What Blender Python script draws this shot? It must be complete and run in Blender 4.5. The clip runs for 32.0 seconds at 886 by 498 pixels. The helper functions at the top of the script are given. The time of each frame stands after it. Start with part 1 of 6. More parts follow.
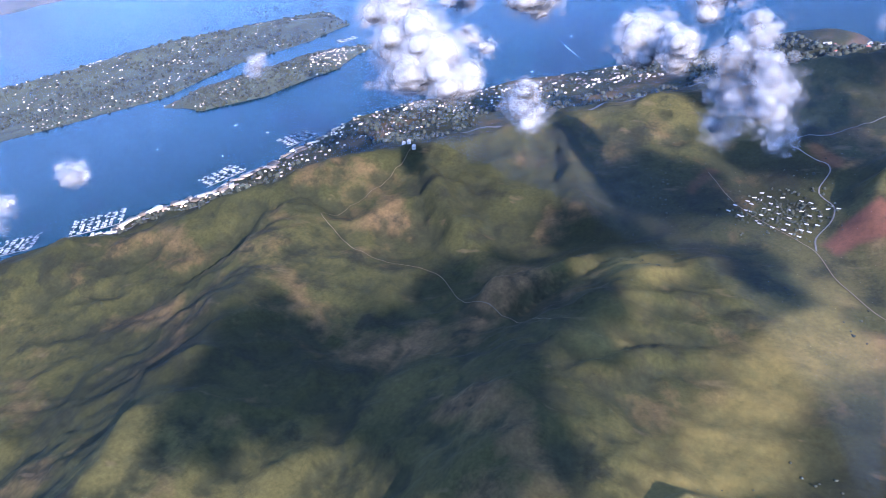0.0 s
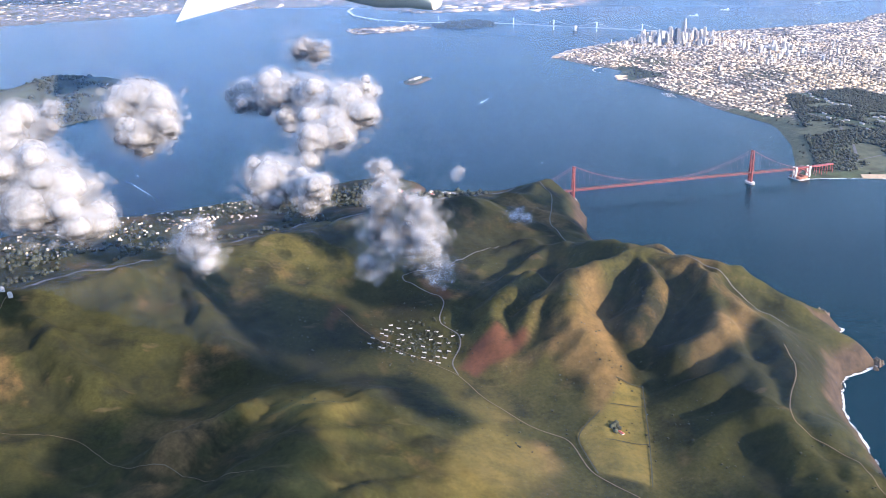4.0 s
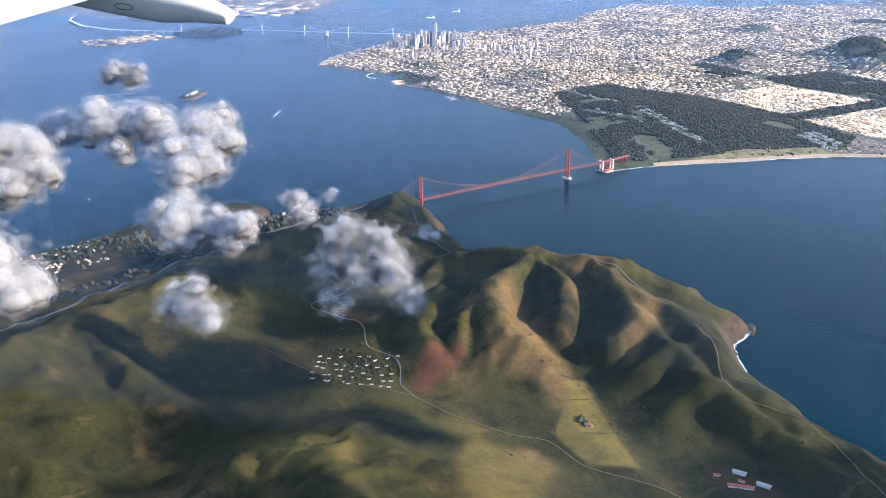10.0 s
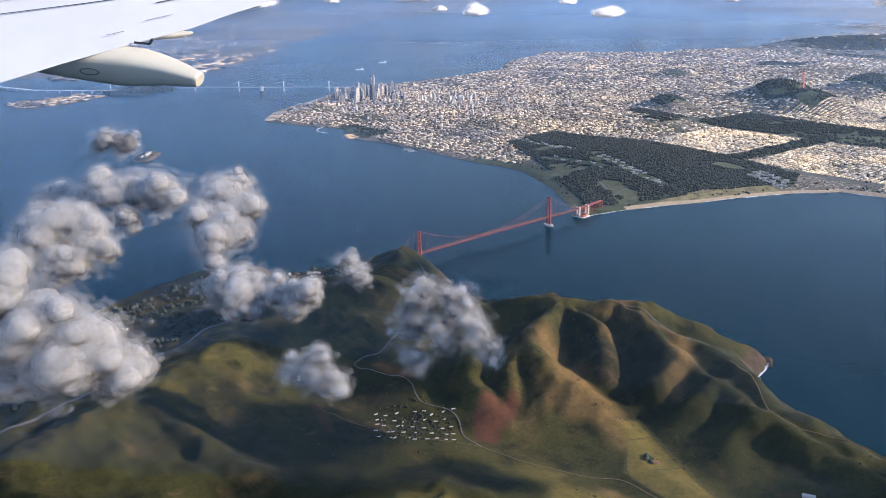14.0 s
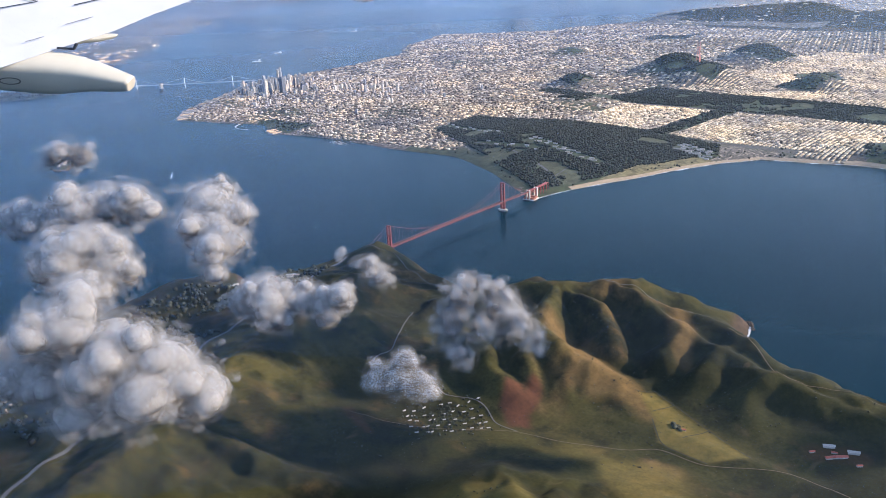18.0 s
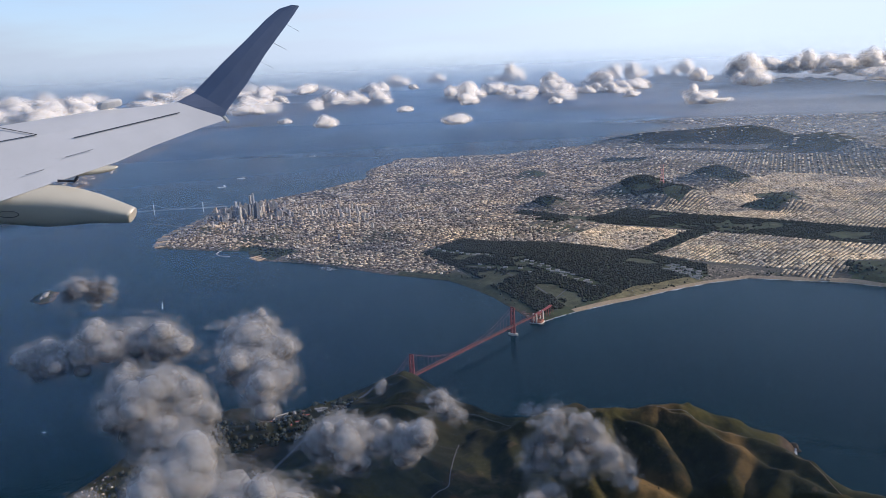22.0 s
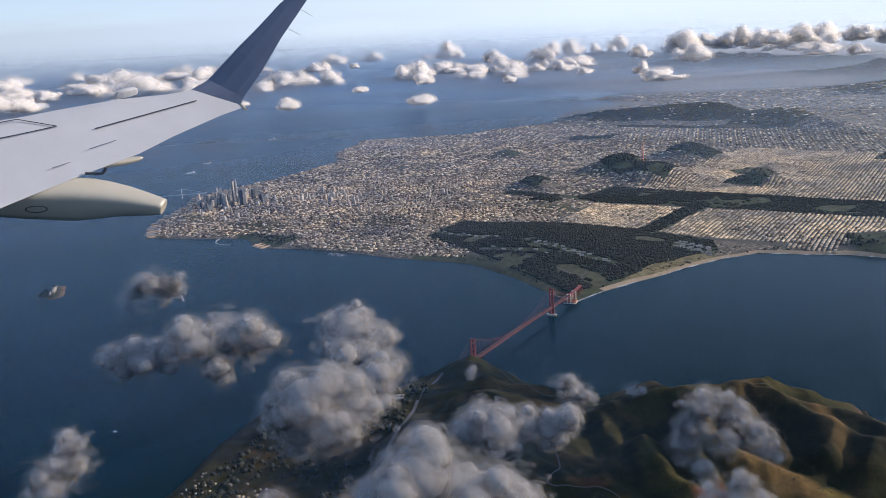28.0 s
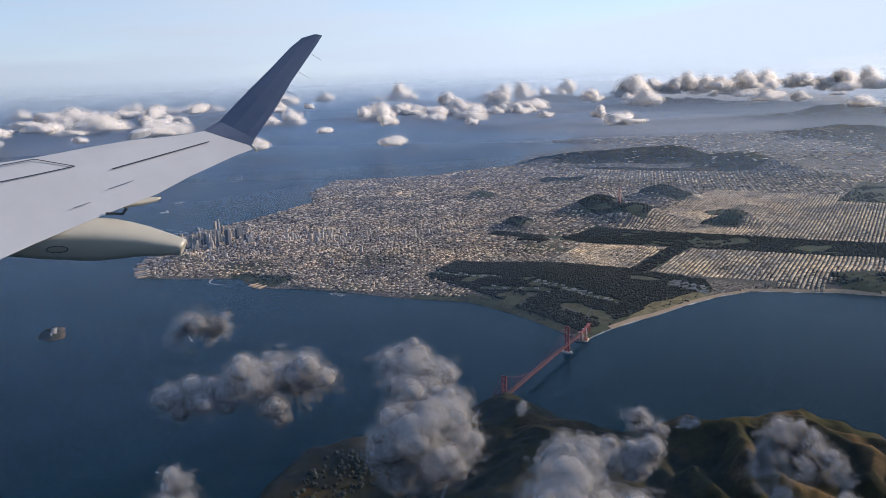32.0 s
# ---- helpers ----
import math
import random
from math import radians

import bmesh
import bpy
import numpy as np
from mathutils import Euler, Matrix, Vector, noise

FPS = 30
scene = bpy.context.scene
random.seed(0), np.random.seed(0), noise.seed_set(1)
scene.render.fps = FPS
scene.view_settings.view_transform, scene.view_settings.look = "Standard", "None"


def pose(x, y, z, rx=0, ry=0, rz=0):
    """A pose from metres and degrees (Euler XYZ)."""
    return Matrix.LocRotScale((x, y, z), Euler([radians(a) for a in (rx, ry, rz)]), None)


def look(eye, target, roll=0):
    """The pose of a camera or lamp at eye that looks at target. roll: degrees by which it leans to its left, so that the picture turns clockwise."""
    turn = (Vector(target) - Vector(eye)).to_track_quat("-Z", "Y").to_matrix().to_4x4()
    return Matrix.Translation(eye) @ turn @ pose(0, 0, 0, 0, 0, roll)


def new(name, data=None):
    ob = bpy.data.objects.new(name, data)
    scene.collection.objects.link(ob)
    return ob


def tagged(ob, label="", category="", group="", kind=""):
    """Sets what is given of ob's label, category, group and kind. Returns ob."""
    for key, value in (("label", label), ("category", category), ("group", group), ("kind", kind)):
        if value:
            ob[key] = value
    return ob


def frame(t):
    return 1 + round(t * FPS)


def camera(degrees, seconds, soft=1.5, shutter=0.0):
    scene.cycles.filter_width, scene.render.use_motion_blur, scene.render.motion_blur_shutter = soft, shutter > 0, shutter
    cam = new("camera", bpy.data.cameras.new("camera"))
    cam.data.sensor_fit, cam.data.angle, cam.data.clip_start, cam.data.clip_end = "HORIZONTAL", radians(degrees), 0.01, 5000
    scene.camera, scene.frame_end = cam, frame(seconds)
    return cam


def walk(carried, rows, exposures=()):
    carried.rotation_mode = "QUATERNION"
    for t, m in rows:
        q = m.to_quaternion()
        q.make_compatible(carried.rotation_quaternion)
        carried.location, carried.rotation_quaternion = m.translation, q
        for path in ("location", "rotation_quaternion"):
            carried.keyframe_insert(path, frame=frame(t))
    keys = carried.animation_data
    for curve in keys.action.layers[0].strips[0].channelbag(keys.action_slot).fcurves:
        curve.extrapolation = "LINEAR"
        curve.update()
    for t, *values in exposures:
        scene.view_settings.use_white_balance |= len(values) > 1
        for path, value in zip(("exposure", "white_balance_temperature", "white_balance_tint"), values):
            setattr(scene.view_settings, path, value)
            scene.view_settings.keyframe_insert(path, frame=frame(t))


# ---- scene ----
import functools

cam = camera(54.44, 32.0, soft=0.6)
PATH = [
    (0, (-255.96, 86.31, 81.15), (-175.90, 127.32, 37.46), -12.62),
    (0.5, (-257.17, 90.76, 81.24), (-176.24, 137.51, 45.66), -13.47),
    (1, (-257.93, 94.77, 81.36), (-175.08, 141.52, 50.53), -13.17),
    (1.5, (-258.31, 98.44, 81.53), (-172.22, 139.99, 52.16), -11.84),
    (2, (-258.38, 101.86, 81.74), (-169.53, 135.93, 51.00), -10.74),
    (2.5, (-258.19, 105.08, 81.98), (-167.96, 129.37, 46.37), -9.72),
    (3, (-257.80, 108.19, 82.27), (-166.04, 118.90, 44.00), -5.45),
    (3.5, (-257.25, 111.22, 82.59), (-163.76, 108.45, 47.20), -3.42),
    (4, (-256.57, 114.23, 82.95), (-164.08, 99.49, 47.89), -1.17),
    (4.5, (-255.79, 117.24, 83.35), (-164.67, 93.21, 49.90), 1.43),
    (6.5, (-252.14, 129.79, 85.26), (-164.61, 97.02, 49.68), -0.67),
    (7, (-251.15, 133.11, 85.80), (-164.18, 98.92, 50.20), -0.61),
    (7.5, (-250.14, 136.51, 86.37), (-163.77, 100.88, 50.72), -0.46),
    (8, (-249.12, 139.98, 86.96), (-163.38, 102.96, 51.21), -0.32),
    (8.5, (-248.08, 143.53, 87.57), (-163.15, 104.83, 51.66), -0.22),
    (9, (-247.02, 147.13, 88.20), (-163.13, 106.51, 51.96), -0.33),
    (9.5, (-245.93, 150.79, 88.84), (-163.07, 108.27, 52.40), -0.42),
    (10, (-244.81, 154.48, 89.49), (-162.70, 109.90, 53.84), -0.44),
    (10.5, (-243.66, 158.19, 90.15), (-161.92, 111.55, 56.35), -0.34),
    (11, (-242.47, 161.91, 90.82), (-160.90, 113.53, 59.08), -0.36),
    (11.5, (-241.22, 165.62, 91.49), (-159.93, 115.86, 61.24), -0.49),
    (12, (-239.92, 169.32, 92.17), (-159.06, 118.40, 62.67), -0.66),
    (12.5, (-238.55, 172.98, 92.85), (-158.35, 121.03, 63.34), -0.89),
    (13, (-237.11, 176.59, 93.52), (-157.74, 123.67, 63.51), -0.97),
    (13.5, (-235.59, 180.14, 94.20), (-157.02, 126.32, 63.67), -1.06),
    (14, (-233.99, 183.61, 94.87), (-156.16, 128.99, 63.88), -1.14),
    (14.5, (-232.30, 187.01, 95.53), (-155.34, 131.38, 64.18), -1.34),
    (16.5, (-224.62, 199.63, 98.11), (-152.24, 139.00, 65.19), -2.28),
    (17, (-222.47, 202.53, 98.74), (-151.42, 140.78, 65.00), -2.46),
    (17.5, (-220.23, 205.32, 99.35), (-150.51, 142.36, 65.06), -2.65),
    (18, (-217.91, 208.01, 99.95), (-149.14, 143.50, 66.62), -2.75),
    (18.5, (-215.50, 210.60, 100.54), (-147.42, 144.47, 69.04), -2.98),
    (19, (-213.02, 213.09, 101.11), (-145.53, 145.52, 71.45), -3.17),
    (19.5, (-210.47, 215.51, 101.68), (-143.59, 146.93, 72.97), -3.50),
    (20, (-207.87, 217.85, 102.24), (-141.69, 148.52, 73.74), -3.71),
    (20.5, (-205.21, 220.13, 102.78), (-139.33, 150.21, 75.05), -3.66),
    (21, (-202.52, 222.36, 103.32), (-136.76, 151.64, 77.36), -3.36),
    (21.5, (-199.80, 224.56, 103.84), (-134.09, 152.87, 80.52), -3.00),
    (22, (-197.06, 226.73, 104.36), (-131.33, 154.23, 83.80), -2.77),
    (22.5, (-194.31, 228.90, 104.87), (-128.71, 155.68, 86.52), -2.52),
    (23, (-191.56, 231.07, 105.37), (-126.23, 157.33, 88.23), -2.40),
    (23.5, (-188.83, 233.27, 105.86), (-123.76, 159.26, 88.89), -2.17),
    (24, (-186.12, 235.51, 106.34), (-121.34, 161.27, 89.25), -1.85),
    (24.5, (-183.44, 237.80, 106.82), (-119.00, 163.28, 89.63), -1.65),
    (25, (-180.80, 240.15, 107.29), (-117.06, 166.15, 85.83), -2.52),
    (25.5, (-178.21, 242.58, 107.75), (-115.98, 170.13, 78.11), -3.33),
    (27.5, (-168.30, 253.16, 109.54), (-108.51, 176.91, 84.79), -3.07),
    (28, (-165.92, 256.02, 109.97), (-106.61, 179.00, 86.52), -3.27),
    (28.5, (-163.56, 258.96, 110.40), (-104.88, 181.09, 88.18), -3.23),
    (29, (-161.21, 261.95, 110.81), (-103.22, 183.24, 89.76), -2.99),
    (29.5, (-158.83, 264.97, 111.21), (-101.56, 185.48, 91.17), -2.70),
    (30, (-156.41, 267.99, 111.60), (-99.77, 187.86, 92.34), -2.43),
    (30.5, (-153.89, 270.98, 111.97), (-97.80, 190.35, 93.18), -2.24),
    (31, (-151.25, 273.88, 112.33), (-95.71, 192.86, 93.63), -2.13),
    (31.5, (-148.44, 276.64, 112.66), (-93.43, 195.29, 93.79), -2.27),
    (32, (-145.38, 279.20, 112.96), (-90.98, 197.53, 93.71), -2.51),
]
EXPOSURE = [(0.0, 2.16, 4600, 27), (1.0, 1.5, 4750, 24), (2.0, 1.27, 4950, 22), (3.0, 1.82, 5200, 18), (4.0, 1.97, 5450, 17), (9.0, 1.82, 5450, 15), (10.0, 1.75, 5450, 14), (12.0, 1.25, 5600, 14), (15.0, 1.18, 5600, 14), (17.0, 1.14, 5700, 14), (18.0, 1.34, 5650, 14), (19.0, 1.2, 5650, 14), (20.0, 0.77, 5650, 14), (21.0, 0.67, 5550, 14), (22.0, 0.3, 5650, 14), (25.0, -0.05, 5750, 14), (28.0, 0.33, 5750, 14), (32.0, 0.15, 5750, 14)]
walk(cam, [(t, look(eye, target, roll)) for t, eye, target, roll in PATH], EXPOSURE)

# A model of the strait at one twentieth of its size: G units to the kilometre, x east, y north, origin under the middle of the red bridge.
G = 50.0


def geo(lat, lon):
    """Kilometres east and north of the origin."""
    return ((lon + 122.4783) * 87.85, (lat - 37.8199) * 111.0)


# ---- world, sun ----
SUN_AZ, SUN_EL = radians(222), radians(22)
world = bpy.data.worlds.new("sky")
scene.world = world
world.use_nodes = True
scene.cycles.transparent_max_bounces = 48
wn, wl = world.node_tree.nodes, world.node_tree.links
bg = wn["Background"]
sky = wn.new("ShaderNodeTexSky")
sky.sky_type, sky.sun_disc = "NISHITA", False
sky.sun_elevation, sky.sun_rotation = SUN_EL, SUN_AZ
sky.altitude, sky.air_density, sky.dust_density, sky.ozone_density = 1800, 1.0, 0.5, 2.5
# thin high cloud: long pale streaks, densest towards the horizon
tc, mp, nz = wn.new("ShaderNodeTexCoord"), wn.new("ShaderNodeMapping"), wn.new("ShaderNodeTexNoise")
mp.inputs["Scale"].default_value = (2.0, 2.0, 14.0)
nz.inputs["Scale"].default_value, nz.inputs["Detail"].default_value = 1.3, 6.0
veil = wn.new("ShaderNodeValToRGB")
veil.color_ramp.elements[0].position, veil.color_ramp.elements[1].position = 0.42, 0.75
veil.color_ramp.elements[1].color = (0.6, 0.6, 0.6, 1)
mixer = wn.new("ShaderNodeMix")
mixer.data_type = "RGBA"
mixer.inputs[7].default_value = (4.6, 5.0, 5.25, 1)
wl.new(tc.outputs["Generated"], mp.inputs[0])
wl.new(mp.outputs[0], nz.inputs["Vector"])
wl.new(nz.outputs["Fac"], veil.inputs[0])
sep_z, low, add = wn.new("ShaderNodeSeparateXYZ"), wn.new("ShaderNodeValToRGB"), wn.new("ShaderNodeMath")
for pos, val in ((0.0, 0.92), (0.05, 0.72), (0.12, 0.42), (0.3, 0.18)):
    stop = low.color_ramp.elements[0] if pos == 0 else low.color_ramp.elements.new(pos)
    stop.position, stop.color = pos, (val, val, val, 1)
low.color_ramp.elements[-1].color = (0.1, 0.1, 0.1, 1)
add.operation, add.use_clamp = "ADD", True
wl.new(tc.outputs["Generated"], sep_z.inputs[0])
wl.new(sep_z.outputs[2], low.inputs[0])
wl.new(low.outputs[0], add.inputs[0])
wl.new(veil.outputs[0], add.inputs[1])
wl.new(add.outputs[0], mixer.inputs[0])
# the pale veil is brighter on the sun's side of the sky
toward, side, tint = wn.new("ShaderNodeVectorMath"), wn.new("ShaderNodeMapRange"), wn.new("ShaderNodeVectorMath")
toward.operation, tint.operation = "DOT_PRODUCT", "SCALE"
toward.inputs[1].default_value = (math.sin(SUN_AZ), math.cos(SUN_AZ), 0)
side.inputs[1].default_value, side.inputs[2].default_value, side.inputs[3].default_value, side.inputs[4].default_value = -0.9, 0.35, 0.42, 1.0
tint.inputs[0].default_value = (4.6, 5.0, 5.25)
wl.new(tc.outputs["Generated"], toward.inputs[0])
wl.new(toward.outputs["Value"], side.inputs[0])
wl.new(side.outputs[0], tint.inputs["Scale"])
wl.new(tint.outputs[0], mixer.inputs[7])
wl.new(sky.outputs[0], mixer.inputs[6])
wl.new(mixer.outputs[2], bg.inputs[0])
bg.inputs[1].default_value = 0.15

sun_data = bpy.data.lights.new("sun", "SUN")
sun_data.energy, sun_data.angle, sun_data.color = 4.5, radians(0.53), (1.0, 0.77, 0.51)
sun = new("sun", sun_data)
sun_dir = Vector((math.sin(SUN_AZ) * math.cos(SUN_EL), math.cos(SUN_AZ) * math.cos(SUN_EL), math.sin(SUN_EL)))
sun.rotation_euler = sun_dir.to_track_quat("Z", "Y").to_euler()


# ---- materials ----
def shader(name, rough=0.9, metal=0.0, spec=0.3):
    m = bpy.data.materials.new(name)
    m.use_nodes = True
    b = m.node_tree.nodes["Principled BSDF"]
    b.inputs["Roughness"].default_value = rough
    b.inputs["Metallic"].default_value = metal
    b.inputs["Specular IOR Level"].default_value = spec
    return m, m.node_tree.nodes, m.node_tree.links, b


def noise_node(n, l, scale, detail=6.0, rough=0.6, stretch=None, seed=0.0):
    """Noise in world units; scale is one over the size of its lumps."""
    g = n.new("ShaderNodeNewGeometry")
    x = n.new("ShaderNodeTexNoise")
    x.inputs["Scale"].default_value = scale
    x.inputs["Detail"].default_value = detail
    x.inputs["Roughness"].default_value = rough
    mp = n.new("ShaderNodeMapping")
    mp.inputs["Location"].default_value = (seed, seed * 0.7, 0)
    if stretch:
        mp.inputs["Scale"].default_value = stretch
    l.new(g.outputs["Position"], mp.inputs[0])
    l.new(mp.outputs[0], x.inputs["Vector"])
    return x.outputs["Fac"]


def ramp_node(n, l, fac, stops):
    r = n.new("ShaderNodeValToRGB")
    e = r.color_ramp.elements
    while len(e) < len(stops):
        e.new(0.5)
    for k, (p, c) in enumerate(stops):
        e[k].position, e[k].color = p, (*c, 1)
    l.new(fac, r.inputs[0])
    return r.outputs[0]


def mix_node(n, l, fac, a, b, blend="MIX"):
    m = n.new("ShaderNodeMix")
    m.data_type, m.blend_type = "RGBA", blend
    for sock, v in ((m.inputs[0], fac), (m.inputs[6], a), (m.inputs[7], b)):
        if isinstance(v, (int, float)):
            sock.default_value = v
        elif isinstance(v, tuple):
            sock.default_value = (*v, 1)
        else:
            l.new(v, sock)
    return m.outputs[2]


def bump_node(n, l, b, fac, strength, distance):
    u = n.new("ShaderNodeBump")
    u.inputs["Strength"].default_value, u.inputs["Distance"].default_value = strength, distance
    l.new(fac, u.inputs["Height"])
    l.new(u.outputs[0], b.inputs["Normal"])


def plain(name, color, rough=0.8, metal=0.0, vary=0.25, scale=0.5, spec=0.3, island=0.0):
    """One colour with two scales of noise; island: how far each separate piece differs."""
    m, n, l, b = shader(name, rough, metal, spec)
    f = noise_node(n, l, scale)
    c = ramp_node(n, l, f, [(0.3, tuple(v * (1 - vary) for v in color)), (0.7, tuple(min(1, v * (1 + vary)) for v in color))])
    if island:
        g = n.new("ShaderNodeNewGeometry")
        hi = ramp_node(n, l, g.outputs["Random Per Island"], [(0.0, (1 - island,) * 3), (1.0, (1.0, 1.0, 1.0))])
        c = mix_node(n, l, 1.0, c, hi, "MULTIPLY")
    l.new(c, b.inputs["Base Color"])
    return m


def hill_material():
    """Winter grass on coastal hills: olive grass, darker scrub in the folds, dry tan patches, bare ochre soil."""
    m, n, l, b = shader("coastal_grass", 0.95, 0, 0.1)
    big = noise_node(n, l, 0.022, 4, 0.55)
    mid = noise_node(n, l, 0.11, 8, 0.65, seed=31)
    fine = noise_node(n, l, 1.3, 6, 0.7, seed=77)
    dry = noise_node(n, l, 0.045, 7, 0.6, seed=11)
    grass = ramp_node(n, l, big, [(0.32, (0.016, 0.0175, 0.009)), (0.52, (0.035, 0.037, 0.013)), (0.72, (0.075, 0.069, 0.022))])
    c = mix_node(n, l, ramp_node(n, l, dry, [(0.54, (0, 0, 0)), (0.68, (0.8, 0.8, 0.8))]), grass, (0.125, 0.083, 0.037))
    c = mix_node(n, l, ramp_node(n, l, mid, [(0.5, (0, 0, 0)), (0.62, (0.85, 0.85, 0.85))]), c, (0.018, 0.02, 0.012))
    c = mix_node(n, l, 0.8, c, ramp_node(n, l, fine, [(0.25, (0.72, 0.72, 0.72)), (0.75, (1.22, 1.22, 1.2))]), "MULTIPLY")
    marks = noise_node(n, l, 0.3, 3, 0.5, stretch=(1, 0.35, 1), seed=91)
    c = mix_node(n, l, ramp_node(n, l, marks, [(0.66, (0, 0, 0)), (0.72, (0.25, 0.25, 0.25))]), c, (0.15, 0.11, 0.06))
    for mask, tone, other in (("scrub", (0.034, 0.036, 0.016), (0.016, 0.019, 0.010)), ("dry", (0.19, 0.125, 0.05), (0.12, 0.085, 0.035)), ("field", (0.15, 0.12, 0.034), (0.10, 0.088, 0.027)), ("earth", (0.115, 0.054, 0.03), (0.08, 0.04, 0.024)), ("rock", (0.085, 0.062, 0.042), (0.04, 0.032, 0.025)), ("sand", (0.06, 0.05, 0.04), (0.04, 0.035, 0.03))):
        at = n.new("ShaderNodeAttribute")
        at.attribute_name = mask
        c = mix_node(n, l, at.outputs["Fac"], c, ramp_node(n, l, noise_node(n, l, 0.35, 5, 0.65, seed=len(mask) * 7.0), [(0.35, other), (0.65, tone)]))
    c = mix_node(n, l, 0.6, c, ramp_node(n, l, fine, [(0.25, (0.36, 0.33, 0.3)), (0.75, (0.82, 0.76, 0.7))]), "MULTIPLY")
    l.new(c, b.inputs["Base Color"])
    bump_node(n, l, b, fine, 0.25, 0.3)
    return m


def water_material():
    m, n, l, b = shader("sea_water", 0.24, 0, 0.06)
    big = noise_node(n, l, 0.006, 3, 0.5, stretch=(1, 0.5, 1))
    c = ramp_node(n, l, big, [(0.3, (0.0004, 0.0085, 0.015)), (0.7, (0.0006, 0.0165, 0.0225))])
    l.new(c, b.inputs["Base Color"])
    b.inputs["IOR"].default_value = 1.333
    w1 = noise_node(n, l, 0.9, 4, 0.6, stretch=(1, 0.45, 1), seed=5)
    bump_node(n, l, b, w1, 0.2, 0.12)
    return m


def town_material():
    """Streets, yards and small roofs between the built houses."""
    m, n, l, b = shader("town_ground", 0.9, 0, 0.2)
    v = n.new("ShaderNodeTexVoronoi")
    v.inputs["Scale"].default_value = 1.1
    g = n.new("ShaderNodeNewGeometry")
    l.new(g.outputs["Position"], v.inputs["Vector"])
    sep = n.new("ShaderNodeSeparateColor")
    l.new(v.outputs["Color"], sep.inputs[0])
    c = ramp_node(n, l, sep.outputs[0], [(0.0, (0.04, 0.04, 0.03)), (0.5, (0.10, 0.09, 0.075)), (0.8, (0.17, 0.145, 0.11)), (1.0, (0.34, 0.28, 0.21))])
    green = noise_node(n, l, 0.03, 6, 0.6, seed=3)
    c = mix_node(n, l, ramp_node(n, l, green, [(0.52, (0, 0, 0)), (0.62, (0.8, 0.8, 0.8))]), c, (0.045, 0.055, 0.028))
    l.new(c, b.inputs["Base Color"])
    return m


HILL, WATER, TOWN = hill_material(), water_material(), town_material()
WOOD_FLOOR = plain("woodland_floor", (0.035, 0.045, 0.02), 0.95, vary=0.5, scale=0.2)
TREES = plain("tree_crowns", (0.04, 0.045, 0.03), 0.95, vary=0.45, scale=0.3, island=0.6)
FOAM = plain("sea_foam", (0.5, 0.52, 0.53), 0.7, vary=0.1, scale=2.0)
SAND = plain("beach_sand", (0.27, 0.215, 0.145), 0.9, vary=0.2, scale=0.6)
ROCK = plain("cliff_rock", (0.12, 0.088, 0.06), 0.9, vary=0.45, scale=0.6)
def house_material(name, stops):
    """Roofs and walls: each house its own tone, with broad patches of cool shade and warm sunlight painted in."""
    m, n, l, b = shader(name, 0.8, 0, 0.25)
    c = ramp_node(n, l, n.new("ShaderNodeNewGeometry").outputs["Random Per Island"], stops)
    c = mix_node(n, l, 1.0, c, ramp_node(n, l, noise_node(n, l, 0.03, 5, 0.6, seed=44), [(0.36, (0.42, 0.44, 0.5)), (0.52, (0.8, 0.78, 0.74)), (0.66, (1.15, 1.06, 0.9))]), "MULTIPLY")
    l.new(c, b.inputs["Base Color"])
    return m


HOUSE = house_material("painted_houses", [(0.0, (0.05, 0.045, 0.04)), (0.3, (0.16, 0.13, 0.10)), (0.6, (0.48, 0.39, 0.27)), (0.85, (0.85, 0.72, 0.53)), (1.0, (0.95, 0.88, 0.74))])
ROW_HOUSE = house_material("stucco_row_houses", [(0.0, (0.16, 0.13, 0.09)), (0.4, (0.5, 0.41, 0.28)), (1.0, (0.92, 0.8, 0.6))])
ORANGE = plain("orange_steel_paint", (0.2, 0.052, 0.045), 0.7, vary=0.12, scale=0.8)
CONCRETE = plain("concrete", (0.42, 0.4, 0.37), 0.85, vary=0.15, scale=0.8)
ASPHALT = plain("asphalt", (0.08, 0.08, 0.08), 0.9, vary=0.15, scale=1.0)
TRACK = plain("dirt_road", (0.09, 0.07, 0.042), 0.95, vary=0.2, scale=0.8)


# ---- mesh helpers ----
def mesh_of(name, verts, faces, mats, smooth=False, index=None):
    me = bpy.data.meshes.new(name)
    v = np.asarray(verts, float).reshape(-1, 3)
    if isinstance(faces, np.ndarray):
        k = faces.shape[1]
        me.vertices.add(len(v))
        me.vertices.foreach_set("co", v.astype(np.float32).ravel())
        me.loops.add(faces.size)
        me.loops.foreach_set("vertex_index", faces.astype(np.int32).ravel())
        me.polygons.add(len(faces))
        me.polygons.foreach_set("loop_start", np.arange(0, faces.size, k, dtype=np.int32))
        me.update(calc_edges=True)
    else:
        me.from_pydata(v.tolist(), [], faces)
    for m in mats if isinstance(mats, (list, tuple)) else [mats]:
        me.materials.append(m)
    if index is not None:
        me.polygons.foreach_set("material_index", np.asarray(index, np.int32))
    if smooth:
        me.polygons.foreach_set("use_smooth", np.ones(len(me.polygons), bool))
    me.update()
    return me


def part(name, me, parent=None, label=""):
    ob = new(name, me)
    if parent is not None:
        ob.parent = parent
    return tagged(ob, label)


def empty(name, x, y, z, label, category, group="", kind=""):
    ob = new(name)
    ob.location = (x, y, z)
    return tagged(ob, label, category, group, kind)


